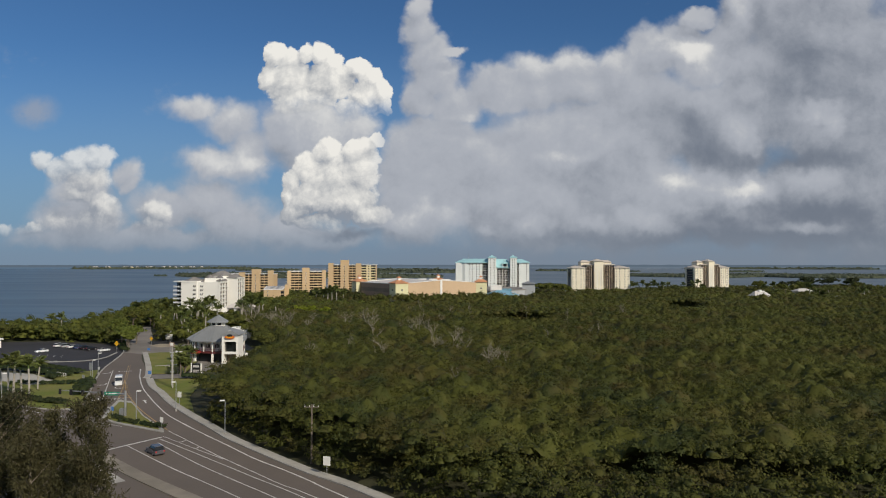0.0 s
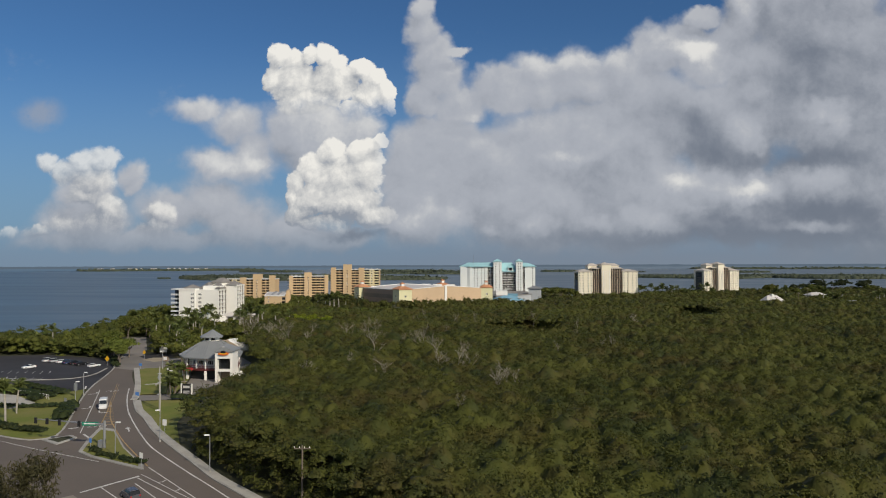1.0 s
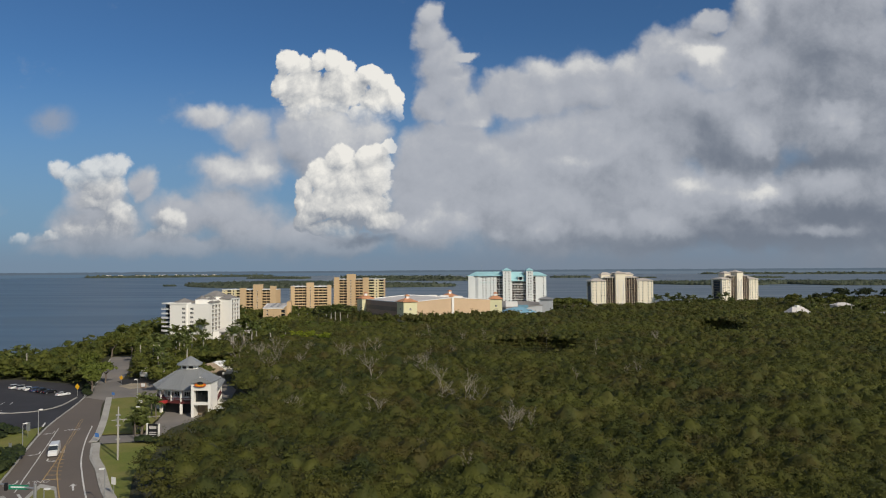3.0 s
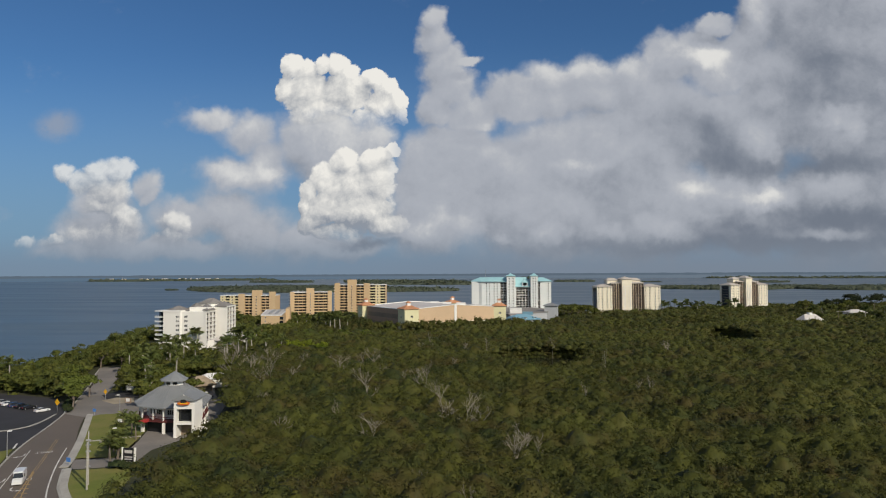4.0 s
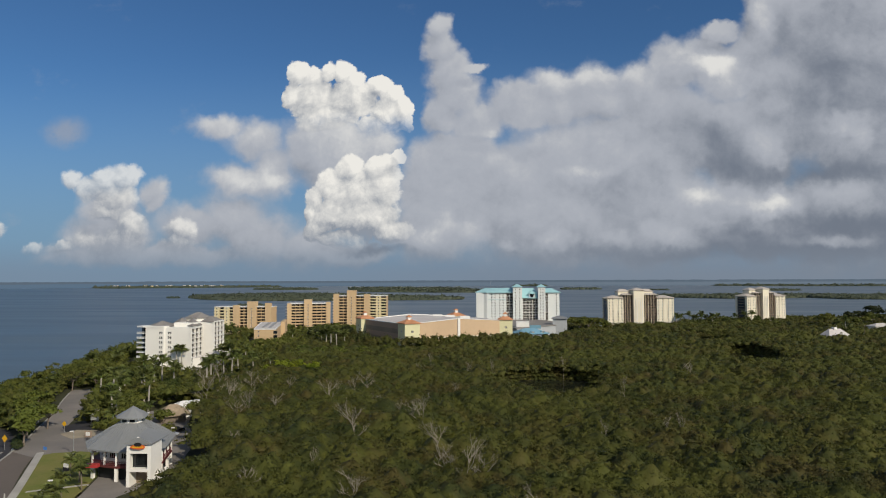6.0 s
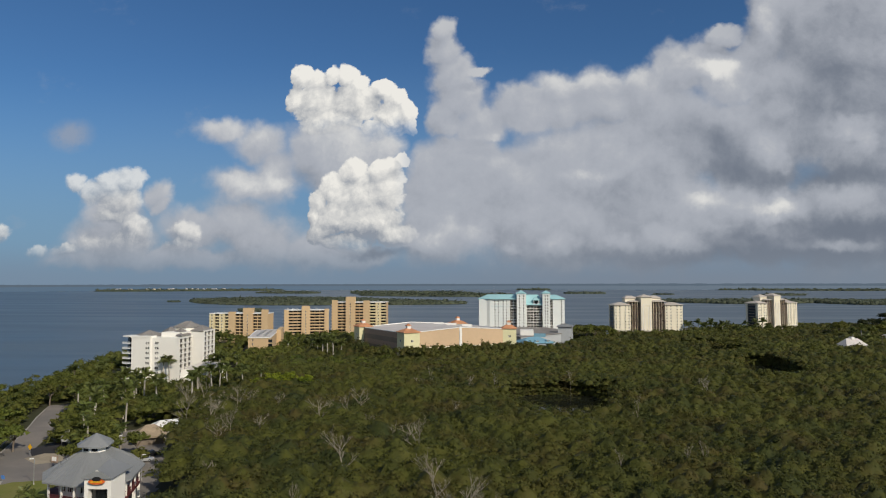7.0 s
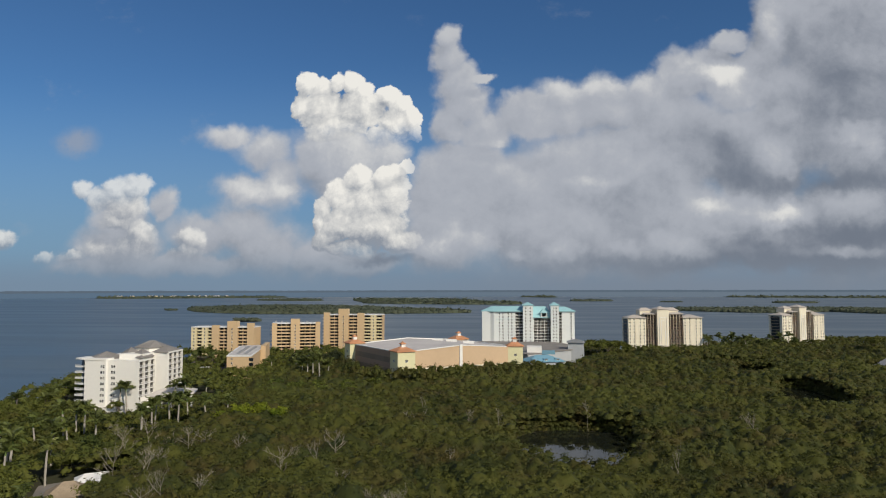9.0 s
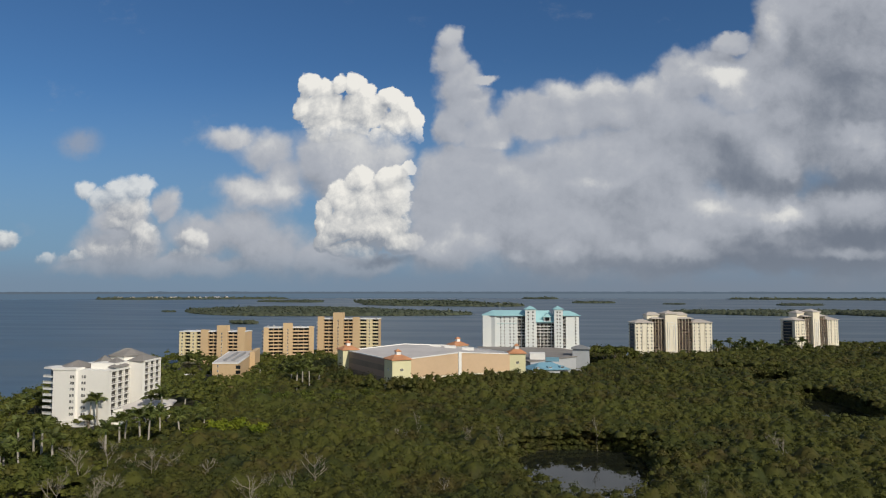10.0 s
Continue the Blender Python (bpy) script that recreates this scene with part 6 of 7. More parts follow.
for q in ((-80.0, 150.0, 108.0, 250.0, 0.85), (-125.0, 240.0, 250.0, 390.0, 1.1), (-130.0, 320.0, 390.0, 540.0, 1.7), (-130.0, 520.0, 540.0, 740.0, 2.6)):
    pieces.append(canopy_sheet(*q))
for q in PONDS:
    shore = np.array(curve(q + [q[0]], 1.1))
    for out, high in ((1.2, 1.6), (2.6, 3.2), (4.4, 4.8), (6.6, 6.2), (8.8, 7.0)):
        ring = np.array(around([tuple(k) for k in shore], out)) + rng.uniform(-0.8, 0.8, shore.shape)
        r = rng.uniform(1.2, 2.2, len(ring))
        pieces.append(crowns(ring[:, 0], ring[:, 1], GROUND + high * rng.uniform(0.8, 1.15, len(ring)) - r * 0.7, r, rng.uniform(0.8, 1.2, len(ring)), 46, 0.32, rng, 0.62))
# taller growth close to the hall
t = rng.uniform(-0.45, 1.12, 330)
d = rng.uniform(7, 24, 330)
x, y = -60 + 66 * t + 0.546 * d, 518 + 43 * t - 0.838 * d
x = np.where(t < 0, -60 + 40 * t * 2.2 - 0.82 * d, x)
y = np.where(t < 0, 518 - 57 * t * 2.2 - 0.57 * d, y)
r = rng.uniform(1.8, 3.2, 330)
pieces.append(crowns(x, y, GROUND + rng.uniform(10.0, 13.2, 330) - d * 0.12 - r * 0.6, r, rng.uniform(1.0, 1.6, 330), 46, 0.46, rng, 0.62))
x, y = rng.uniform(-72, -44, 40), rng.uniform(496, 511, 40)
r = rng.uniform(1.8, 3.0, 40)
pieces.append(crowns(x, y, GROUND + rng.uniform(9.5, 12.0, 40) - r * 0.6, r, rng.uniform(1.0, 1.5, 40), 46, 0.46, rng, 0.62))
# low growth right up to the pavement of the turning lane
edge_line = np.array(curve(RIGHT_KERB[7:19], 1.0))
for back, low_top in ((3.6, 2.6), (5.2, 4.2), (7.0, 5.4), (9.0, 6.4)):
    q = np.array(offset([tuple(k) for k in edge_line], -back))
    q = q if inside(q[:1, 0], q[:1, 1], ROAD_OUTLINE)[0] == 0 else np.array(offset([tuple(k) for k in edge_line], back))
    x, y = q[::2, 0] + rng.uniform(-0.8, 0.8, len(q[::2])), q[::2, 1] + rng.uniform(-0.8, 0.8, len(q[::2]))
    ok = ~inside(x, y, LAWN_S) & (y < 158)
    x, y = x[ok], y[ok]
    r = rng.uniform(1.1, 1.9, len(x))
    pieces.append(crowns(x, y, GROUND + low_top * rng.uniform(0.75, 1.1, len(x)) - r * 0.8, r, rng.uniform(0.9, 1.3, len(x)), 90, 0.22, rng))
wood("mangrove_forest", M_MANGROVE, pieces, "dense olive-green mangrove forest canopy")

# leafy trees west of the road and round the buildings
pieces = []
for x0, x1, y0, y1, step, r0, r1, top, leaves, size in (
        (-330, -100, 225, 330, 3.4, 1.6, 3.2, 6.4, 70, 0.36),
        (-330, -138, 225, 330, 3.0, 1.6, 2.6, 3.6, 34, 0.36),
        (-262, -104, 330, 430, 3.4, 1.6, 2.6, 3.0, 28, 0.40),
        (-260, -104, 330, 430, 3.8, 1.6, 3.0, 5.2, 60, 0.40),
        (-262, -120, 430, 560, 4.4, 2.0, 3.6, 6.6, 40, 0.55),
        (-265, -90, 560, 716, 5.0, 2.2, 4.0, 7.0, 30, 0.75),
        (-700, -330, 0, 330, 10.0, 5.0, 8.0, 6.5, 22, 1.9),
        (-90, 60, 600, 745, 6.0, 2.6, 4.4, 6.5, 22, 1.0)):
    x, y = spots(x0, x1, y0, y1, step, rng)
    r = rng.uniform(r0, r1, len(x))
    zt = GROUND + top + swell(x, y) + rng.normal(0, 1.1, len(x)) + (r - r0) * 0.9
    tall = rng.uniform(0.8, 1.15, len(x))
    pieces.append(crowns(x, y, zt - r * tall * 0.9, r, tall, leaves, size, rng, 0.62))
wood("coastal_grove", M_GROVE, pieces, "broad-leaved green trees along the shore")


def crown_tree(x, y, r, high, mat, label, leaves=260, size=0.42, seed=1):
    """A broad tree: trunk, limbs and a crown."""
    rg = np.random.default_rng(seed)
    root = thing("tree", pose(x, y, GROUND), label, "tree")
    bm = bmesh.new()
    tube(bm, (0, 0, 0), (0.2, 0.1, high * 0.45), 0.34, 0.22, 8)
    for k in range(5):
        a = k * 1.26 + seed
        tube(bm, (0.2, 0.1, high * 0.42), (math.cos(a) * r * 0.5, math.sin(a) * r * 0.5, high * 0.72), 0.16, 0.07, 6)
    part("trunk", bm, M_WOOD, root)
    n = 9
    ang = rg.uniform(0, 6.28, n)
    rad = rg.uniform(0.1, 0.62, n) * r
    v, f = crowns(np.cos(ang) * rad, np.sin(ang) * rad, high * 0.72 + rg.uniform(-0.5, 0.9, n), np.full(n, r * 0.48), np.full(n, 0.8), leaves // 5, size, rg, 0.55)
    ob = new("crown", grid_mesh("crown", v, f, mat))
    ob.parent = root
    return root


for i, (x, y, r, h) in enumerate(((-104, 398, 6.0, 9.0), (-99, 404, 5.0, 8.5), (-90, 400, 5.0, 8.0), (-110, 392, 4.5, 7.5))):
    crown_tree(x, y, r, h + 1.5, M_LIME, "tree with bright lime-green leaves", 420, 0.5, 11 + i)
for i, (x, y, r, h) in enumerate(((-104, 470, 5.5, 9.5), (-96, 478, 5.0, 9.0), (-112, 462, 5.0, 9.0), (-70, 492, 5.0, 9.0), (-82, 484, 4.5, 9.0), (-90, 462, 5.0, 9.0), (-78, 470, 4.5, 8.5), (-64, 480, 4.0, 8.5), (-118, 478, 5.0, 9.5))):
    crown_tree(x, y, r, h, M_BRIGHT, "round bright green tree standing over the mangroves", 420, 0.5, 31 + i)
for i, (x, y, r, h) in enumerate(((-136, 566, 6, 13), (-128, 560, 6, 14), (-120, 566, 6, 13), (-112, 572, 6, 14), (-124, 580, 6, 14), (-140, 584, 6, 14), (-106, 582, 5, 12), (-116, 596, 6, 14))):
    crown_tree(x, y, r, h, M_DARK, "tall dark tree near the tan flats", 460, 0.6, 231 + i)
crown_tree(-146, 437, 2.6, 4.5, M_RUST, "small tree with rusty orange leaves", 300, 0.35, 51)
for i, (x, y, r, h) in enumerate(((-192, 425, 3.8, 5.5), (-185, 424, 3.2, 5.0), (-172, 427, 3.4, 5.5), (-200, 428, 3.0, 5.0), (-158, 430, 3.0, 5.0))):
    crown_tree(x, y, r, h, M_GROVE, "round-headed garden tree by the white apartment house", 300, 0.4, 61 + i)
for i, (x, y, r, h) in enumerate(((-146, 279, 5.0, 8.5), (-152, 286, 5.5, 9.0), (-141, 271, 3.8, 7.0), (-159, 297, 5.5, 9.5), (-149, 293, 4.5, 8.0), (-168, 312, 5.0, 9.0))):
    crown_tree(x, y, r, h, M_BRIGHT, "spreading bright green roadside tree", 460, 0.5, 81 + i)
for i, (x, y, r, h) in enumerate(((-112, 280, 4.5, 7.5), (-118, 275, 4.0, 7.0), (-124, 300, 4.5, 8.0), (-108, 290, 4.0, 7.5), (-132, 306, 5.0, 8.5), (-100, 276, 3.5, 6.0), (-92, 213.5, 2.2, 4.6), (-97.5, 222, 2.0, 5.2))):
    crown_tree(x, y, r, h, M_GROVE, "green tree beside the restaurant", 420, 0.45, 101 + i)
for i, (x, y, r, h) in enumerate(((288, 700, 9, 19), (305, 690, 7, 16), (352, 742, 8, 17), (335, 725, 6, 15), (420, 760, 8, 16), (68, 656, 8, 17), (76, 662, 8, 18), (64, 668, 8, 17), (84, 672, 7, 16), (92, 668, 6, 14))):
    crown_tree(x, y, r, h, M_GROVE, "tall dark tree over the shore woods", 460, 0.9, 131 + i)


for i, (x, y, r, h) in enumerate(((392, 812, 9, 18), (404, 842, 9, 21), (418, 826, 10, 18), (436, 850, 10, 20), (452, 838, 9, 17), (370, 800, 9, 16), (352, 786, 9, 15), (468, 862, 9, 19))):
    crown_tree(x, y, r, h, M_DARK, "tall dark pine-like tree over the eastern shore", 420, 0.9, 271 + i)


def hedge(name, pts, wide, high, label, mat=None, leaves=26, seed=0):
    rg = np.random.default_rng(seed)
    line_pts = np.array(curve(pts, 0.9))
    x = np.repeat(line_pts[:, 0], 4) + rg.uniform(-wide / 2, wide / 2, len(line_pts) * 4)
    y = np.repeat(line_pts[:, 1], 4) + rg.uniform(-wide / 2, wide / 2, len(line_pts) * 4)
    r = rg.uniform(0.65, 0.95, len(x)) * high * 0.7
    v, f = crowns(x, y, GROUND + 0.15 + r * 0.8, r, np.ones(len(x)), leaves, 0.16, rg, 0.85)
    return tagged(new(name, grid_mesh(name, v, f, mat or M_HEDGE)), label, "hedge")


hedge("hedge", [(-103.5, 168.5), (-112, 171), (-124, 176.5), (-150, 190)], 2.6, 1.2, "low clipped dark hedge along the lawn", seed=1)
hedge("hedge", [(-105.5, 180), (-110, 189), (-112, 193)], 3.2, 2.2, "rounded dark hedge by the kerb", seed=2)
hedge("hedge", [(-128, 203), (-136, 211), (-148, 217), (-160, 221)], 3.0, 1.6, "dark hedge between lawn and car park", seed=3)
hedge("hedge", [(-118, 196), (-126, 194), (-134, 194)], 3.0, 1.0, "low dark planting under the palms", seed=4)
hedge("hedge", [(-66.6, 144.8), (-72.8, 147.6), (-79.0, 151.0), (-82.6, 154.4)], 1.6, 0.9, "low clipped hedge on the traffic island", seed=5)
hedge("hedge", [(-88.6, 206.4), (-84.2, 205.2), (-80, 203)], 2.4, 1.6, "dark hedge beside the restaurant sign", seed=6)
hedge("hedge", [(-139.5, 266), (-146, 276), (-154, 292)], 2.0, 1.4, "dense low shrubs along the road", seed=7)

hedge("hedge", [(-126.5, 213), (-136, 219), (-150, 227)], 2.4, 1.5, "dark hedge along the side street", seed=8)
hedge("hedge", [(-127, 208.6), (-138, 215), (-146, 219)], 2.0, 1.2, "low dark hedge by the rail fence", seed=9)

# palms ----------------------------------------------------------------------------


def frond_mesh():
    """One arching palm leaf: a rib with two rows of leaflets that hang."""
    bm = bmesh.new()
    rib = []
    for i in range(11):
        t = i / 10
        rib.append(Vector((2.9 * t, 0, 1.35 * math.sin(t * 2.1) - 1.0 * t * t)))
    for a, b in zip(rib[::2], rib[2::2]):
        tube(bm, a, b, 0.035, 0.03, 3, False)
    rg = random.Random(3)
    for i in range(1, 18):
        t = i / 18
        k = t * 10
        p = rib[int(k)].lerp(rib[min(10, int(k) + 1)], k - int(k))
        ln = 0.95 * math.sin(math.pi * (0.12 + 0.82 * t)) + 0.1
        for s in (-1, 1):
            tip = p + Vector((0.35, s * ln * rg.uniform(0.7, 1.0), -ln * rg.uniform(0.35, 0.65)))
            mid = p.lerp(tip, 0.5) + Vector((0, 0, 0.07))
            w2 = Vector((0.13, 0, 0))
            q = [bm.verts.new(c) for c in (p, mid - w2, tip, mid + w2)]
            bm.faces.new(q)
    return mesh_of("frond", bm, M_FROND)


FROND = frond_mesh()


def palm(high, fronds, seed, label, royal=True, size=1.0):
    rg = random.Random(seed)
    root = thing("palm_tree", pose(0, 0, 0), label, "palm tree", "palm trees")
    bm = bmesh.new()
    lean = Vector((rg.uniform(-0.4, 0.4), rg.uniform(-0.4, 0.4), 0))
    n = 6
    for i in range(n):
        a, b = i / n, (i + 1) / n
        ra = (0.24 + 0.05 * math.sin(a * 3.1)) if royal else 0.19
        tube(bm, lean * a * a + Vector((0, 0, high * a)), lean * b * b + Vector((0, 0, high * b)), ra - 0.05 * a, ra - 0.05 * b, 8, i in (0, n - 1))
    part("trunk", bm, M_BARK if royal else M_WOOD, root, "pale grey palm trunk" if royal else "")
    top = lean + Vector((0, 0, high))
    if royal:
        part("crownshaft", tube(bmesh.new(), top, top + Vector((0, 0, 1.1)), 0.21, 0.12, 8), M_SHAFT, root)
        top = top + Vector((0, 0, 1.0))
    for i in range(fronds):
        ob = shared("frond", FROND, root, Matrix.Translation(top) @ Euler((0, radians(rg.uniform(-55, 30)), 2.399 * i + rg.uniform(-0.2, 0.2))).to_matrix().to_4x4() @ Matrix.Scale(size * rg.uniform(0.85, 1.15), 4))
    return root


PALMS = (palm(8.2, 15, 1, "royal palm with a pale straight trunk"), palm(7.2, 14, 2, "royal palm with a pale trunk and drooping fronds"),
         palm(4.6, 16, 3, "short cabbage palm with a dense head", False, 0.8), palm(5.8, 16, 4, "coconut palm with a slender trunk", False, 1.0))
PLACES = ((-143, 342.7, 0), (-156.6, 368, 0), (-153.9, 371, 0), (-142, 403.5, 1), (-127.6, 394, 0), (-127.2, 401.4, 0), (-151.6, 334.6, 0), (-164.5, 347.8, 1),
          (-142.3, 349.5, 0), (-148.4, 367.2, 0), (-133, 398, 1), (-118, 398, 1), (-113, 406, 1), (-136, 390, 1), (-160, 358, 1), (-149, 352, 1), (-138, 358, 1), (-130, 372, 1),
          (-115, 523, 0), (-111.8, 523.3, 0), (-108, 523.5, 0), (-104, 526, 1), (-119, 527, 1), (-121, 175, 0), (-120.2, 177, 0), (-116, 174, 0), (-122.5, 187, 1), (-134, 176, 1), (-126, 180, 0), (-131, 184, 1),
          (-173, 429.5, 0), (-169, 428.6, 1), (-153, 440, 1), (-149, 443, 1), (-147, 440, 0), (-143.5, 452, 1), (-150.5, 434, 2), (-206, 430, 3), (-209, 436, 3), (-212, 442, 3),
          (-204, 424, 3), (-214, 452, 3), (-218, 424, 3), (-212, 416, 3), (-226, 470, 3), (-220, 462, 3), (-94.5, 214, 2), (-96.5, 219.5, 2), (-98.8, 226.5, 2), (-91.5, 209.5, 2),
          (-97.5, 232, 2), (-102, 238, 2), (-107, 242, 2), (-120, 282, 1), (-127, 296, 1), (-133, 304, 1), (-114, 292, 1), (-138, 316, 0), (-130, 322, 0), (-144, 326, 1),
          (-226, 590, 3), (-222, 604, 3), (-216, 620, 3), (-198, 640, 3), (-232, 650, 3), (-224, 640, 3), (-205, 648, 3), (-188, 640, 3), (-182, 660, 3), (-240, 652, 3),
          (-150, 560, 1), (-146, 570, 1), (-138, 580, 1), (-130, 600, 1), (-124, 612, 1), (-140, 610, 1), (-118, 600, 1), (-134, 560, 1), (-148, 636, 3), (-130, 640, 3))
rg = random.Random(9)
for i, (x, y, r, h) in enumerate(((-189, 366, 5.0, 9), (-182, 372, 4.5, 8.5), (-197, 381, 5.5, 9.5), (-204, 394, 5.0, 9), (-192, 386, 4.5, 8.5), (-176, 364, 4.5, 8.5), (-211, 408, 5.0, 9))):
    crown_tree(x, y, r, h, M_GROVE, "leafy tree arching over the pale road", 420, 0.42, 161 + i)
for i, (x, y, k) in enumerate(PLACES):
    copy_thing(PALMS[k], pose(x, y, GROUND, 0, 0, rg.uniform(0, 360)) @ Matrix.Scale(rg.uniform(1.45, 1.65) if 520 < y < 530 else rg.uniform(1.15, 1.4) if y > 300 else rg.uniform(0.85, 1.05), 4))
for i in range(46):
    x = 168 + i * 2.9 + rg.uniform(-3, 3) if i < 30 else 262 + (i - 30) * 7 + rg.uniform(-4, 4)
    y = 735 + (x - 168) * 0.36 + rg.uniform(-12, 8) if i < 30 else 640 + rg.uniform(-40, 40)
    copy_thing(PALMS[rg.choice((1, 3, 3, 0))], pose(x, y, GROUND, 0, 0, rg.uniform(0, 360)) @ Matrix.Scale(rg.uniform(1.15, 1.6), 4))
for x in (102, 108, 114, 120, 138, 146, 152, 158, 250, 258, 266, 272):
    copy_thing(PALMS[3], pose(x, (716 if x < 200 else 776) + rg.uniform(-4, 0), GROUND, 0, 0, rg.uniform(0, 360)) @ Matrix.Scale(rg.uniform(0.9, 1.2), 4))
for k, q in enumerate(PALMS):
    q.matrix_basis = pose((-199, -210, -93.6, -207)[k], (318, 326, 217.2, 318)[k], GROUND)


# feathery she-oaks on the near verge


def she_oak(x, y, high, r, seed, label):
    """A tall ragged tree whose sprays of needles hang from thin limbs."""
    rgn = np.random.default_rng(seed)
    root = thing("she_oak_tree", pose(x, y, GROUND), label, "tree", "she-oak trees")
    bm = bmesh.new()
    tube(bm, (0, 0, 0), (0.3, 0.2, high * 0.55), 0.32, 0.2, 8)
    tube(bm, (0.3, 0.2, high * 0.55), (0.1, 0.3, high * 0.95), 0.2, 0.05, 8)
    part("trunk", bm, M_WOOD, root)
    bm = bmesh.new()
    ends = []
    for k in range(40):
        t = rgn.uniform(0.25, 0.99)
        a = rgn.uniform(0, 6.28)
        ln = r * (1.15 - t) ** 0.6 * rgn.uniform(0.55, 1.1)
        p = Vector((0.2, 0.2, high * t))
        q = p + Vector((math.cos(a) * ln, math.sin(a) * ln, ln * rgn.uniform(0.45, 1.25)))
        tube(bm, p, q, 0.05, 0.02, 4)
        ends += [tuple(p.lerp(q, f)) for f in (0.35, 0.5, 0.62, 0.74, 0.86, 0.95, 1.0)]
    part("limb", bm, M_WOOD, root)
    ends = np.array(ends)
    at = np.repeat(ends, 22, 0) + rgn.normal(size=(len(ends) * 22, 3)) * np.array((0.34, 0.34, 0.46))
    n = len(at)
    a = rgn.normal(size=(n, 3)) * 0.5 + np.array((0, 0, -0.55))
    a /= np.linalg.norm(a, axis=1)[:, None]
    b = np.cross(a, rgn.normal(size=(n, 3)))
    b /= np.linalg.norm(b, axis=1)[:, None]
    ln, wd = rgn.uniform(0.30, 0.7, (n, 1)), rgn.uniform(0.035, 0.08, (n, 1))
    quad = np.stack([at - b * wd, at + a * ln * 0.5 - b * wd, at + a * ln, at + b * wd], 1)
    ob = new("crown", grid_mesh("crown", quad.reshape(-1, 3), np.arange(n * 4).reshape(-1, 4), M_NEEDLE))
    ob.parent = root
    return root


for i, (x, y, h, r) in enumerate(((-60, 86, 17.5, 6.0), (-55, 87, 16.0, 5.4), (-65, 93, 15.5, 5.6), (-52, 84, 13.5, 4.6), (-58, 80, 14.0, 5.0), (-69, 98, 14.0, 5.0), (-46.5, 82.5, 18.2, 4.8), (-64, 82, 15.5, 5.6), (-73, 94, 14.5, 5.4), (-42, 76, 14.5, 4.2), (-49, 76, 15.5, 4.6), (-38.5, 70, 11.0, 3.4))):
    she_oak(x, y, h, r, 200 + i, "tall feathery she-oak on the near verge")

# dead trees -----------------------------------------------------------------------


def dead_tree(high, seed, label):
    """A bare bleached tree: a trunk, limbs and twigs, each limb its own piece."""
    rg = random.Random(seed)
    root = thing("dead_tree", pose(0, 0, 0), label, "dead tree", "dead trees")
    spine = [Vector((0, 0, 0))]
    for i in range(5):
        spine.append(spine[-1] + Vector((rg.uniform(-0.5, 0.5), rg.uniform(-0.5, 0.5), high / 5)))
    bm = bmesh.new()
    for i in range(5):
        tube(bm, spine[i], spine[i + 1], 0.17 - 0.028 * i, 0.17 - 0.028 * (i + 1), 6, i in (0, 4))
    part("trunk", bm, M_DEAD, root)

    def grow(bm, p, d, ln, r, depth):
        q = p + d * ln
        tube(bm, p, q, r, r * 0.6, 5, depth == 0)
        if depth:
            for _ in range(3 if depth > 1 else 2):
                nd = (d + Vector((rg.uniform(-0.7, 0.7), rg.uniform(-0.7, 0.7), rg.uniform(-0.1, 0.6)))).normalized()
                grow(bm, p.lerp(q, rg.uniform(0.55, 1.0)), nd, ln * rg.uniform(0.5, 0.8), r * 0.55, depth - 1)

    for i in range(8):
        t = rg.uniform(0.40, 0.95) * 5
        p = spine[int(t)].lerp(spine[int(t) + 1], t - int(t))
        a = rg.uniform(0, 6.28)
        bm = bmesh.new()
        grow(bm, p, Vector((math.cos(a), math.sin(a), rg.uniform(0.5, 1.4))).normalized(), high * rg.uniform(0.16, 0.28), 0.075, 3)
        part("limb", bm, M_DEAD, root)
    return root


DEAD = [dead_tree(11.5, 3, "tall bare dead tree with bleached branches"), dead_tree(9.5, 8, "bare dead tree with forked bleached limbs"), dead_tree(10.0, 14, "thin leafless dead tree among mangroves")]
rg = random.Random(21)
DEAD_AT = ((-113, 347), (-100, 324), (-82, 287), (-81, 293), (-70, 252), (-74, 299), (-26, 285), (-23, 280), (-14, 240), (-7, 226), (-4, 229), (-11, 234), (4, 195), (7, 201),
           (-38, 257), (-28, 212), (-54, 220), (-102, 308), (-94, 309), (-100, 345), (-97, 352), (-62, 322), (-54, 329), (-98, 325),
           (-84, 346), (-43, 313), (-114, 335), (-105, 347), (-37, 388), (-51, 341), (82, 377), (85, 392))
for i, (x, y) in enumerate(DEAD_AT):
    if i < 3:
        DEAD[i].matrix_basis = pose(x, y, GROUND)
    else:
        copy_thing(DEAD[rg.randrange(3)], pose(x, y, GROUND, 0, 0, rg.uniform(0, 360)) @ Matrix.Scale(rg.uniform(0.85, 1.15), 4))

for i in range(20):
    x, y = rg.uniform(-62, 60), rg.uniform(120, 430)
    if not (inside(x, y, ROAD_OUTLINE) or inside(x, y, PONDS[0])) and x > -60 + (220 - y) * 0.5:
        copy_thing(DEAD[rg.randrange(3)], pose(x, y, GROUND, 0, 0, rg.uniform(0, 360)) @ Matrix.Diagonal((0.45, 0.45, rg.uniform(0.78, 1.0), 1)))

# street furniture -----------------------------------------------------------------


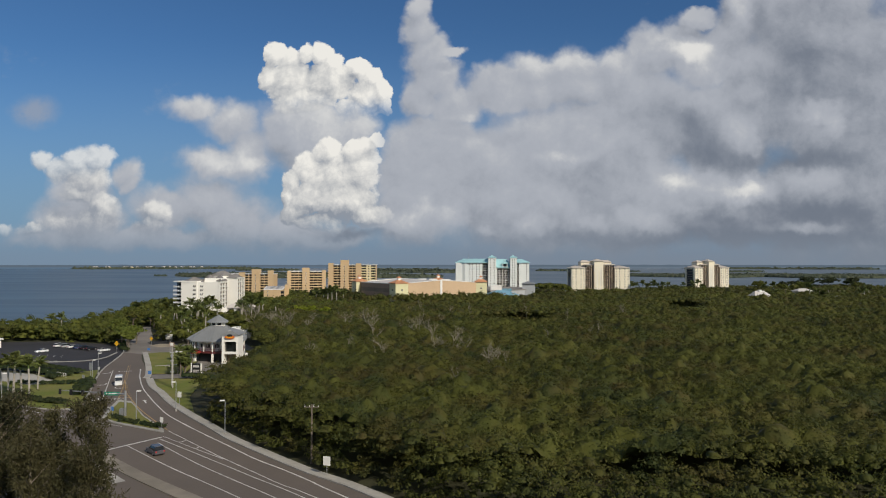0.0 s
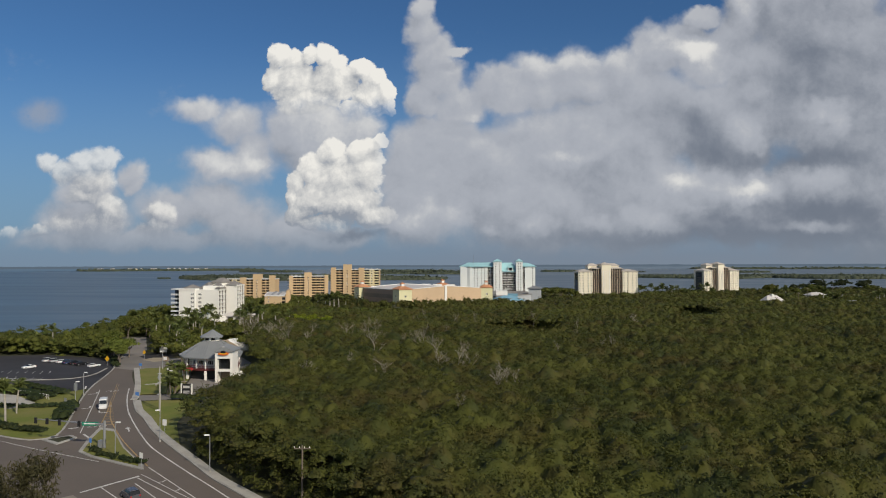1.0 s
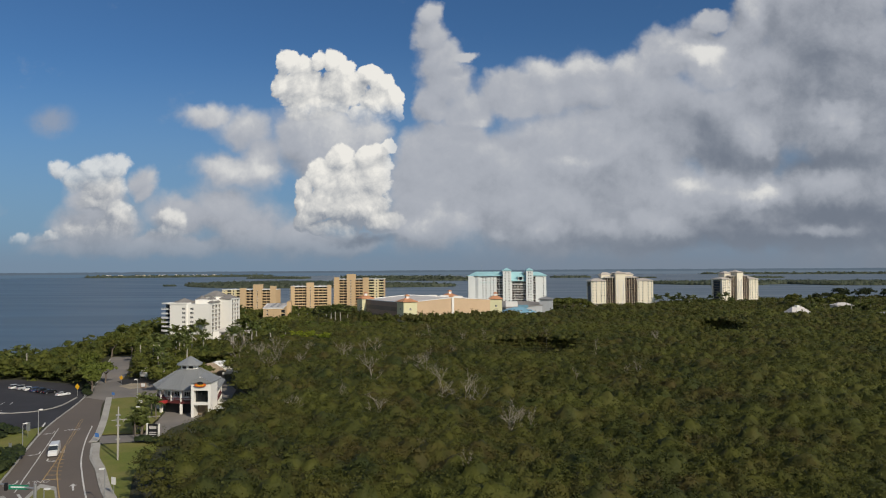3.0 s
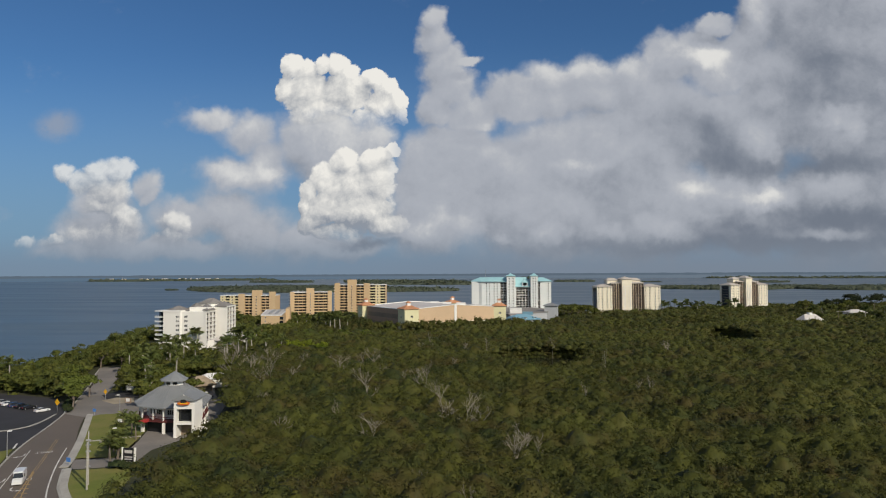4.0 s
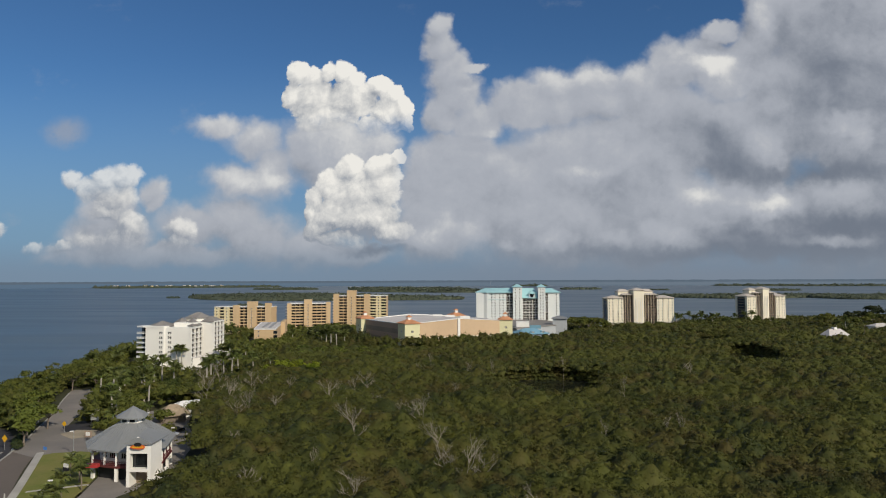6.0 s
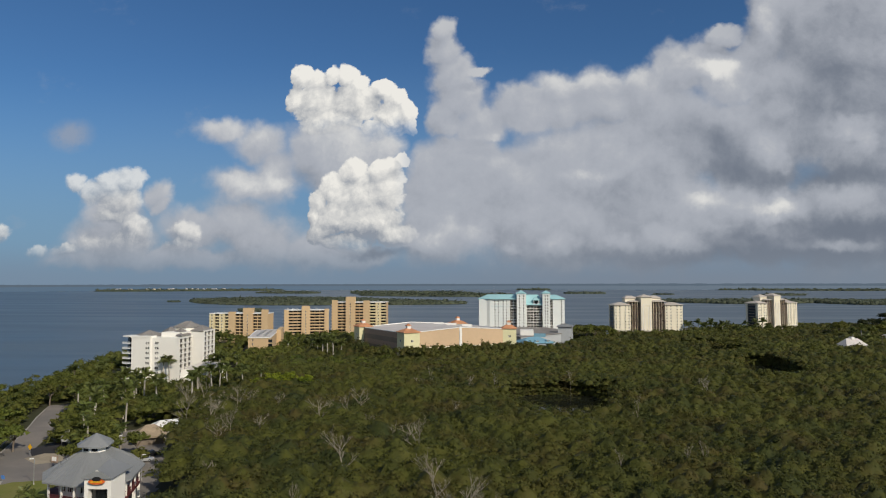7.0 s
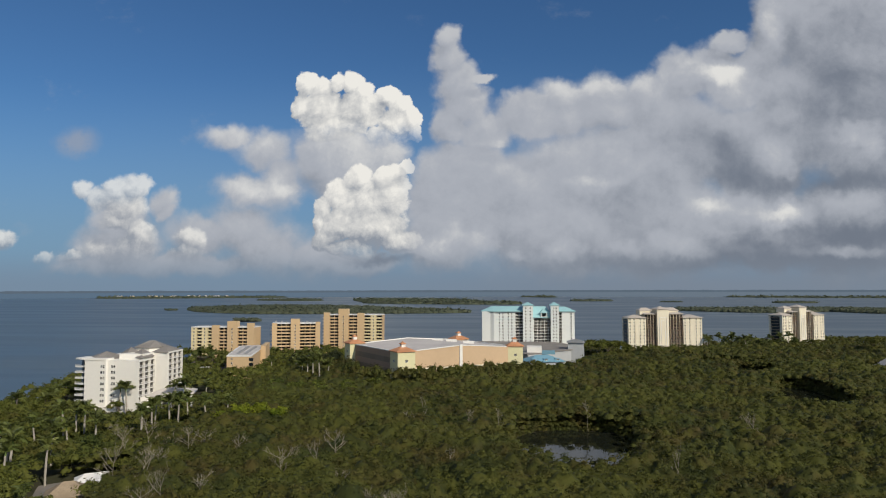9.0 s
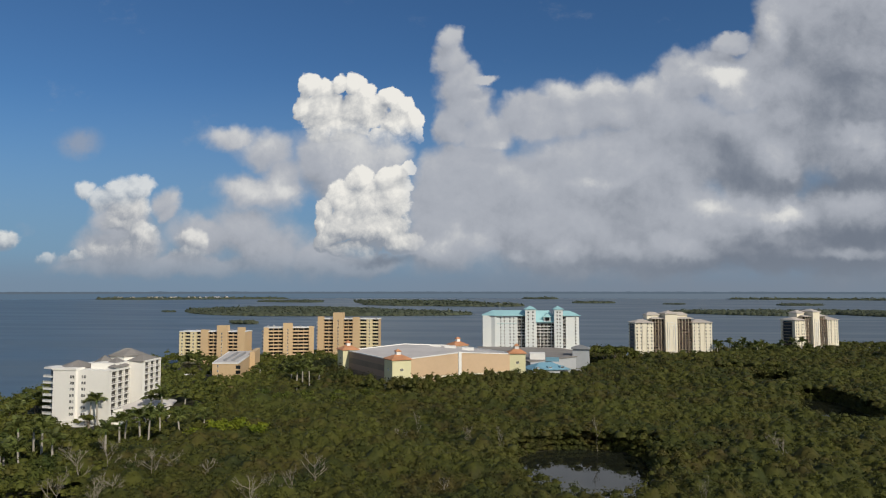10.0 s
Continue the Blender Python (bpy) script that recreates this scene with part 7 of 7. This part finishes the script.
def lamp_post(x, y, turn, high=8.0):
    root = thing("street_lamp", pose(x, y, GROUND, 0, 0, turn), "slim grey street lamp with a flat head", "street lamp", "street lamps")
    part("base", tube(bmesh.new(), (0, 0, 0), (0, 0, 0.5), 0.2, 0.17, 8), M_CONCRETE, root)
    part("pole", tube(bmesh.new(), (0, 0, 0.5), (0, 0, high), 0.10, 0.07, 8), M_METAL, root)
    part("arm", tube(bmesh.new(), (0, 0, high - 0.06), (0.5, 0, high), 0.05, 0.04, 6), M_METAL, root)
    part("head", box(bmesh.new(), 0.1, 1.0, -0.26, 0.26, high - 0.04, high + 0.16), M_TRIM, root)
    return root


for x, y, turn in ((-51.2, 140.5, 200), (-71.0, 161.2, 200), (-94.6, 217.6, 200), (-120.1, 213.0, 20), (-111.7, 195.4, 20), (-74.7, 149.6, 0), (-119.4, 262, 200), (-103.4, 262.6, 90),
                   (-112, 288, 90), (-121, 170.6, 60), (-94, 268, 0)):
    lamp_post(x, y, turn, 7.0 if y < 200 else 6.6)


def utility_pole(x, y, high, turn, arms):
    root = thing("utility_pole", pose(x, y, GROUND, 0, 0, turn), "weathered utility pole with a crossarm", "utility pole", "utility poles")
    part("pole", tube(bmesh.new(), (0, 0, 0), (0, 0, high), 0.20, 0.13, 9), M_CONCRETE if arms == 0 else M_WOOD, root)
    if arms:
        for k in range(arms):
            part("crossarm", box(bmesh.new(), -1.3, 1.3, -0.24, -0.12, high - 0.5 - k * 0.8, high - 0.35 - k * 0.8), M_WOOD, root)
            for xx in (-1.2, -0.4, 0.4, 1.2):
                part("insulator", tube(bmesh.new(), (xx, -0.18, high - 0.35 - k * 0.8), (xx, -0.18, high - 0.05 - k * 0.8), 0.06, 0.04, 6), M_TRIM, root)
    return root


utility_pole(-28.4, 121.6, 10.4, 0, 1)
up = utility_pole(-87.0, 193.6, 11.6, 20, 0)
for k, z in enumerate((4.0, 7.2, 8.6, 9.6)):
    part("bracket", box(bmesh.new(), -0.5, 0.5, -0.3, -0.18, z, z + 0.3), M_METAL, up)
part("transformer", tube(bmesh.new(), (0, -0.55, 8.2), (0, -0.55, 9.4), 0.28, 0.28, 10), M_METAL, up)
utility_pole(-85.4, 190.6, 10.0, 20, 0)
utility_pole(296, 640, 16, 10, 1)
utility_pole(318, 640, 17, 10, 1)
utility_pole(274, 610, 13, 10, 1)

# signal mast over the junction
root = thing("traffic_signal", pose(-80.2, 155.2, GROUND), "steel signal mast with hanging traffic lights", "traffic light")
part("pole", tube(bmesh.new(), (0, 0, 0), (0, 0, 6.0), 0.30, 0.24, 10), M_METAL, root)
tip = Vector((-20.0, 6.6, 4.7))
part("arm", tube(bmesh.new(), (0, 0, 5.2), tip, 0.20, 0.10, 8), M_METAL, root)
part("cabinet", box(bmesh.new(), -1.2, -0.4, -0.5, 0.4, 0.3, 1.9), M_METAL, root)
for t in (0.34, 0.62, 0.80, 0.97):
    p = Vector((0, 0, 5.2)).lerp(tip, t)
    hd = part("signal_head", box(bmesh.new(), p.x - 0.25, p.x + 0.25, p.y - 0.55, p.y - 0.2, p.z - 0.85, p.z + 0.45), M_BLACK, root)
    for k in range(3):
        part("lens", tube(bmesh.new(), (p.x, p.y - 0.56, p.z + 0.2 - k * 0.4), (p.x, p.y - 0.6, p.z + 0.2 - k * 0.4), 0.14, 0.14, 10), M_DARK_METAL, hd)
p = Vector((0, 0, 5.2)).lerp(tip, 0.165)
sg = part("street_sign", box(bmesh.new(), p.x - 2.1, p.x + 1.6, p.y - 0.42, p.y - 0.34, p.z - 0.35, p.z + 0.45), M_SIGN_GREEN, root, "green street name sign")
part("sign_bar", box(bmesh.new(), p.x - 1.7, p.x + 1.2, p.y - 0.44, p.y - 0.421, p.z - 0.05, p.z + 0.2), M_TRIM, sg)


def road_sign(x, y, high, wide, tall, mat, label, turn=0, tilt=0):
    root = thing("road_sign", pose(x, y, GROUND, 0, 0, turn), label, "road sign", "road signs")
    part("post", tube(bmesh.new(), (0, 0, 0), (0, 0, high), 0.05, 0.05, 6), M_METAL, root)
    ob = part("plate", box(bmesh.new(), -wide / 2, wide / 2, -0.09, -0.05, -tall / 2, tall / 2), mat, root)
    ob.matrix_basis = pose(0, 0, high, 0, tilt, 0)
    return root


road_sign(-24.1, 114.6, 2.6, 1.3, 1.5, M_TRIM, "white square road sign on a post", -14)
road_sign(-73.0, 167.6, 2.8, 1.2, 1.4, M_TRIM, "white road sign on a post", -20)
road_sign(-65.6, 142.7, 2.4, 0.9, 1.1, M_TRIM, "small white sign on the island tip", -20)
road_sign(-143.4, 266.5, 3.2, 1.6, 1.6, M_SIGN_YELLOW, "yellow diamond warning sign", -15, 45)
road_sign(-140.0, 288.4, 2.8, 1.3, 1.3, M_SIGN_YELLOW, "yellow diamond warning sign by the turning", -15, 45)
road_sign(-120.5, 209.5, 3.0, 1.5, 2.2, M_METAL, "grey back of a road sign on the lawn", 160)
road_sign(-112.8, 192.6, 2.6, 1.1, 1.1, M_METAL, "grey back of a small sign on the lawn", 160)
road_sign(-100.2, 207.0, 1.6, 1.4, 1.0, M_SIGN_BLUE, "blue sign by the driveway", -20)
road_sign(-128.2, 262.6, 1.6, 1.4, 0.9, M_SIGN_BLUE, "blue sign by the crossing", -20)
road_sign(-82.4, 153.8, 2.2, 0.7, 0.9, M_SIGN_BLUE, "small sign by the signal mast", -20)
root = thing("billboard", pose(-139.0, 303.0, GROUND, 0, 0, -16), "white square notice board on two posts", "sign board")
part("board", box(bmesh.new(), -1.9, 1.9, -0.1, 0.1, 0.9, 5.0), M_TRIM, root)
for x in (-1.5, 1.5):
    part("post", box(bmesh.new(), x - 0.1, x + 0.1, -0.08, 0.08, 0, 0.9), M_METAL, root)
part("sign_bar", box(bmesh.new(), -0.7, 0.7, -0.13, -0.101, 2.0, 4.0), M_PALE_ROOF, root)
root = thing("notice_board", pose(-128.2, 282.5, GROUND, 0, 0, -10), "small white notice board in a dark frame", "sign board")
part("frame", box(bmesh.new(), -1.2, 1.2, -0.1, 0.1, 0, 1.9), M_SHADE_BROWN, root)
part("board", box(bmesh.new(), -0.8, 0.8, -0.14, -0.1, 0.5, 1.7), M_TRIM, root)
root = thing("restaurant_sign", pose(-85.6, 207.2, GROUND, 0, 0, -6), "dark restaurant sign between white posts", "sign")
for x in (-1.75, 1.45):
    part("post", box(bmesh.new(), x, x + 0.34, -0.2, 0.2, 0, 4.6), M_WHITE, root)
part("board", box(bmesh.new(), -1.4, 1.44, -0.12, 0.12, 0.5, 4.5), M_BLACK, root)
for z, h in ((3.3, 0.7), (2.3, 0.25), (1.8, 0.25), (1.1, 0.3)):
    part("sign_bar", box(bmesh.new(), -1.0, 1.0, -0.15, -0.121, z, z + h), M_PALE_ROOF, root)
root = thing("feature_sign", pose(-105.8, 238.5, GROUND, 0, 0, -18), "black and white double sign on a post", "sign")
part("post", tube(bmesh.new(), (0, 0, 0), (0, 0, 2.4), 0.1, 0.1, 6), M_DARK_METAL, root)
part("board", box(bmesh.new(), -0.9, 0.9, -0.15, 0.15, 2.3, 3.4), M_BLACK, root)
part("top_board", box(bmesh.new(), -0.7, 0.7, -0.15, 0.15, 3.4, 4.2), M_TRIM, root)
root = thing("bench", pose(-104.5, 228.0, GROUND + 0.13, 0, 0, 60), "small pale bench on the lawn", "bench")
part("seat", box(bmesh.new(), -0.9, 0.9, -0.25, 0.25, 0.42, 0.5), M_CONCRETE, root)
for x in (-0.7, 0.55):
    part("leg", box(bmesh.new(), x, x + 0.15, -0.2, 0.2, 0, 0.42), M_CONCRETE, root)
bm = bmesh.new()
for i in range(14):
    tube(bm, (-126 - i * 1.1, 205.5 + i * 0.55, GROUND), (-126 - i * 1.1, 205.5 + i * 0.55, GROUND + 1.5), 0.06, 0.06, 5)
ribbon(bm, [(-126, 205.5), (-140.5, 212.7)], 0.08, GROUND + 1.35, GROUND + 1.45)
ribbon(bm, [(-126, 205.5), (-140.5, 212.7)], 0.08, GROUND + 0.7, GROUND + 0.8)
tagged(part("fence", bm, M_TRIM), "white rail fence by the car park", "fence")
bm = bmesh.new()
for i in range(18):
    tube(bm, (-139.4 - i * 1.7, 264 + i * 3.4, GROUND), (-139.4 - i * 1.7, 264 + i * 3.4, GROUND + 0.8), 0.07, 0.07, 5)
ribbon(bm, [(-139.2, 264), (-169, 322)], 0.1, GROUND + 0.5, GROUND + 0.85)
tagged(part("guard_rail", bm, M_METAL), "galvanised guard rail along the road", "guard rail")

# vehicles ----------------------------------------------------------------------------


def car_paint(name, c):
    return material(name, c, 0.25, 0.1, vary=0.05, grain=1.0, big=0.3, bump=0.0, spec=0.6)


PAINTS = {"white": car_paint("white_paint", (0.75, 0.75, 0.74)), "grey": car_paint("grey_paint", (0.10, 0.10, 0.11)), "black": car_paint("black_paint", (0.015, 0.015, 0.018)),
          "silver": car_paint("silver_paint", (0.42, 0.43, 0.44)), "blue": car_paint("blue_paint", (0.04, 0.06, 0.13))}
M_LAMP_R = material("rear_lamp", (0.45, 0.02, 0.02), 0.3, vary=0.1, bump=0.0)
M_LAMP_F = material("head_lamp", (0.7, 0.7, 0.68), 0.2, vary=0.1, bump=0.0)


def loft(bm, rows):
    """Skins over cross sections, each of them (x, half width at foot, half width on top, foot, top)."""
    secs = [[bm.verts.new(c) for c in ((x, -a, z0), (x, -a * 1.02, (z0 + z1) / 2), (x, -b, z1), (x, b, z1), (x, a * 1.02, (z0 + z1) / 2), (x, a, z0))] for x, a, b, z0, z1 in rows]
    for s, t in zip(secs, secs[1:]):
        for i in range(6):
            bm.faces.new((s[i], s[(i + 1) % 6], t[(i + 1) % 6], t[i]))
    bm.faces.new(secs[0]), bm.faces.new(secs[-1][::-1])
    return bm


def vehicle(m, paint, label, kind="suv"):
    """A car: body, glazed cabin, roof, four wheels, lamps."""
    van = kind == "van"
    root = thing("van" if van else "car", m, label, "van" if van else "car", "vehicles")
    ln, hi, w2 = (5.9, 2.55, 1.02) if van else ((4.8, 1.72, 0.95) if kind == "suv" else (4.6, 1.45, 0.9))
    h = ln / 2
    mat = PAINTS[paint]
    if van:
        loft_rows = [(-h, w2, w2 * 0.92, 0.35, hi - 0.1), (-h + 0.1, w2, w2 * 0.9, 0.3, hi), (h - 2.0, w2, w2 * 0.9, 0.3, hi), (h - 1.75, w2, w2 * 0.96, 0.3, 1.45), (h - 0.5, w2, w2 * 0.92, 0.3, 1.2), (h, w2 * 0.9, w2 * 0.8, 0.35, 0.9)]
        part("body", loft(bmesh.new(), loft_rows), mat, root)
        part("windscreen", loft(bmesh.new(), [(h - 2.02, w2 * 0.9, w2 * 0.84, 1.4, hi - 0.12), (h - 1.45, w2 * 0.92, w2 * 0.88, 1.38, 1.46)]), M_GLASS, root)
        for s in (-1, 1):
            part("side_window", box(bmesh.new(), h - 2.9, h - 2.1, s * w2 - 0.03, s * w2 + 0.03, 1.4, 2.0), M_GLASS, root)
        part("rear_window", box(bmesh.new(), -h - 0.03, -h, -0.7, 0.7, 1.4, 2.1), M_GLASS, root)
    else:
        part("body", loft(bmesh.new(), [(-h, w2 * 0.9, w2 * 0.84, 0.4, 0.95), (-h + 0.15, w2, w2 * 0.95, 0.28, 1.02), (h - 1.5, w2, w2 * 0.95, 0.28, 1.0), (h - 0.3, w2 * 0.97, w2 * 0.88, 0.28, 0.86), (h, w2 * 0.85, w2 * 0.75, 0.35, 0.7)]), mat, root)
        back = -h + (0.2 if kind == "suv" else 0.9)
        part("cabin", loft(bmesh.new(), [(back, w2 * 0.9, w2 * 0.86, 0.98, 1.04), (back + 0.4, w2 * 0.92, w2 * 0.76, 0.98, hi - 0.05), (h - 2.3, w2 * 0.92, w2 * 0.76, 0.98, hi - 0.05), (h - 1.35, w2 * 0.92, w2 * 0.88, 0.96, 1.0)]), M_GLASS, root, "dark glazed cabin")
        part("roof", loft(bmesh.new(), [(back + 0.3, w2 * 0.75, w2 * 0.68, hi - 0.09, hi), (h - 2.2, w2 * 0.75, w2 * 0.68, hi - 0.09, hi)]), mat, root)
        for x in (back + 1.3, h - 2.5):
            for s in (-1, 1):
                tb = bmesh.new()
                tube(tb, (x, s * w2 * 0.93, 1.0), (x + 0.05, s * w2 * 0.76, hi - 0.04), 0.05, 0.05, 4)
                part("pillar", tb, mat, root)
    for x in (-h + 0.95, h - 0.95):
        for s in (-1, 1):
            wh = part("wheel", tube(bmesh.new(), (x, s * (w2 - 0.22), 0.34), (x, s * (w2 + 0.01), 0.34), 0.34, 0.34, 14), M_RUBBER, root)
            part("rim", tube(bmesh.new(), (x, s * (w2 + 0.005), 0.34), (x, s * (w2 + 0.025), 0.34), 0.2, 0.18, 10), M_METAL, wh)
    for s in (-1, 1):
        part("rear_lamp", box(bmesh.new(), -h - 0.02, -h + 0.06, s * w2 * 0.78 - 0.12, s * w2 * 0.78 + 0.12, 0.7, 0.95), M_LAMP_R, root)
        part("headlight", box(bmesh.new(), h - 0.16, h - 0.03, s * w2 * 0.68 - 0.14, s * w2 * 0.68 + 0.14, 0.6, 0.75), M_LAMP_F, root)
    return root


VAN_AT = pose(-103.3, 194.6, ROAD, 0, 0, -63)
vehicle(VAN_AT, "white", "white panel van on the approach road", "van")
vehicle(pose(-59.0, 126.3, ROAD, 0, 0, 137), "grey", "dark grey estate car waiting at the junction", "suv")
for x, y, c, k in ((-175.2, 279.4, "white", "suv"), (-171.6, 278.2, "silver", "suv"), (-167.3, 276.0, "white", "sedan"), (-163.4, 274.0, "blue", "suv"), (-159.8, 272.4, "black", "suv"), (-156.4, 270.6, "black", "sedan"), (-148.6, 266.4, "white", "sedan")):
    vehicle(pose(x, y, ROAD, 0, 0, 62), c, {"white": "white", "silver": "silver", "blue": "dark blue", "black": "black"}[c] + " car parked in the car park", k)
for x, y, c in ((-171.5, 262, "white"), (-196, 268, "white"), (-186, 246, "silver")):
    vehicle(pose(x, y, ROAD, 0, 0, 240), c, c + " car parked in an open bay", "sedan")
vehicle(pose(-142.8, 306.5, ROAD, 0, 0, 118), "white", "white car beside the notice board", "suv")
vehicle(pose(-104.0, 292.0, ROAD, 0, 0, 60), "black", "black car behind the restaurant", "suv")
vehicle(pose(-103.0, 286.0, ROAD, 0, 0, 20), "silver", "silver car behind the restaurant", "sedan")
for x, y, c in ((-214, 596, "white"), (-210, 600, "white"), (-206, 605, "silver"), (-211, 578, "white")):
    vehicle(pose(x, y, ROAD, 0, 0, 40), c, c + " car parked beside the tan flats", "sedan")

# islands and far shore ---------------------------------------------------------------


def island(outline, high, step, leaves, size, label, seed):
    rgn = np.random.default_rng(seed)
    q = curve(outline + [outline[0]], 40.0)[:-1]
    root = thing("island", pose(0, 0, 0), label, "island", "islands")
    cx, cy = sum(p[0] for p in q) / len(q), sum(p[1] for p in q) / len(q)
    if sum(a[0] * b[1] - b[0] * a[1] for a, b in zip(q, q[1:] + q[:1])) < 0:
        q = q[::-1]
    part("shore", prism(bmesh.new(), q, -0.5, 0.6), M_SOIL, root)
    xs, ys = [p[0] for p in q], [p[1] for p in q]
    gx, gy = np.meshgrid(np.arange(min(xs), max(xs) + step, step), np.arange(min(ys), max(ys) + step, step))
    x = (gx + rgn.uniform(-0.5, 0.5, gx.shape) * step).ravel()
    y = (gy + rgn.uniform(-0.5, 0.5, gx.shape) * step).ravel()
    ok = inside(x, y, q)
    x, y = x[ok], y[ok]
    rim = np.array(curve(q + [q[0]], step * 0.8))
    x, y = np.concatenate([x, rim[:, 0]]), np.concatenate([y, rim[:, 1]])
    r = rgn.uniform(0.6, 0.95, len(x)) * step
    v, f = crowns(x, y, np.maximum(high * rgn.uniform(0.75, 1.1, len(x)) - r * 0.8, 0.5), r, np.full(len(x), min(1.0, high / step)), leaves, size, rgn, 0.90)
    ob = tagged(new("canopy", grid_mesh("canopy", v, f, M_HAZY_ISLE)), "low mangrove trees in haze-paled green", kind="stuff")
    ob.parent = root
    return root


NAME = "low mangrove island in the bay"
island([(-868, 1925), (-760, 1760), (-592, 1640), (-351, 1650), (-180, 1690), (-94, 1735), (-150, 1860), (-330, 1990), (-480, 2160), (-660, 2260), (-810, 2190), (-890, 2050)], 9, 16, 18, 3.2, "long low mangrove island in the bay", 1)
island([(-473, 1282), (-453, 1274), (-434, 1283), (-440, 1296), (-466, 1298)], 6, 6, 20, 1.5, "tiny round mangrove islet", 2)
island([(-912, 1868), (-897, 1860), (-882, 1870), (-890, 1882), (-906, 1882)], 5, 6, 18, 1.5, "tiny mangrove islet far out", 3)
island([(-1220, 3378), (-1060, 3290), (-918, 3271), (-930, 3420), (-1090, 3560)], 10, 18, 14, 5.0, NAME, 4)
island([(-560, 2860), (-520, 2720), (-300, 2600), (3, 2560), (20, 2700), (-100, 2900), (-200, 3300), (-500, 3600), (-740, 3500)], 10, 28, 14, 6.0, "broad mangrove island in the bay", 5)
island([(299, 3195), (380, 3170), (461, 3206), (440, 3300), (330, 3290)], 9, 22, 14, 4.5, NAME, 6)
island([(420, 1930), (520, 1800), (640, 1735), (700, 1790), (775, 1840), (820, 1720), (950, 1680), (1100, 1740), (1180, 1820), (1100, 1960), (900, 2000), (700, 2020), (520, 2010)], 9, 15, 16, 3.2, "long dark mangrove island to the east", 7)
island([(1037, 2805), (1100, 2780), (1167, 2814), (1150, 2880), (1050, 2880)], 8, 20, 14, 4.0, NAME, 8)
island([(121, 4720), (200, 4560), (293, 4506), (290, 4640), (220, 4740)], 12, 36, 12, 7.0, NAME, 9)
island([(640, 2980), (680, 2965), (715, 2985), (690, 3020), (650, 3015)], 6, 14, 14, 3.0, "tiny mangrove islet far out", 10)
island([(1420, 4560), (1700, 4330), (2000, 4200), (2330, 4080), (2300, 4240), (1900, 4380), (1600, 4600)], 11, 40, 12, 8.0, NAME, 11)
island([(-2500, 4080), (-2330, 3990), (-2150, 4060), (-1900, 4200), (-1500, 4420), (-1560, 4500), (-2000, 4360), (-2400, 4230)], 14, 40, 12, 8.0, "far mangrove shore with pale houses", 12)
rg2 = random.Random(40)
for i in range(22):
    x = -2440 + i * 30 + rg2.uniform(-26, 26)
    root = thing("far_house", pose(x, 4120 + 0.30 * (x + 2440) + rg2.uniform(-40, 110), 0.6, 0, 0, rg2.uniform(-30, 30)), "small pale house on the far shore", "house", "far houses")
    k = rg2.uniform(0.5, 1.3)
    part("wall", box(bmesh.new(), -7 * k, 7 * k, -6, 6, 0, 13), rg2.choice((M_WHITE, M_GREY_WALL, M_TAN_LIGHT)), root)
    part("roof", hip(bmesh.new(), rect(-8 * k, 8 * k, -7, 7), 13.4, [(-3 * k, 0, 17.0), (3 * k, 0, 17.0)], 0.4), M_PALE_ROOF, root)
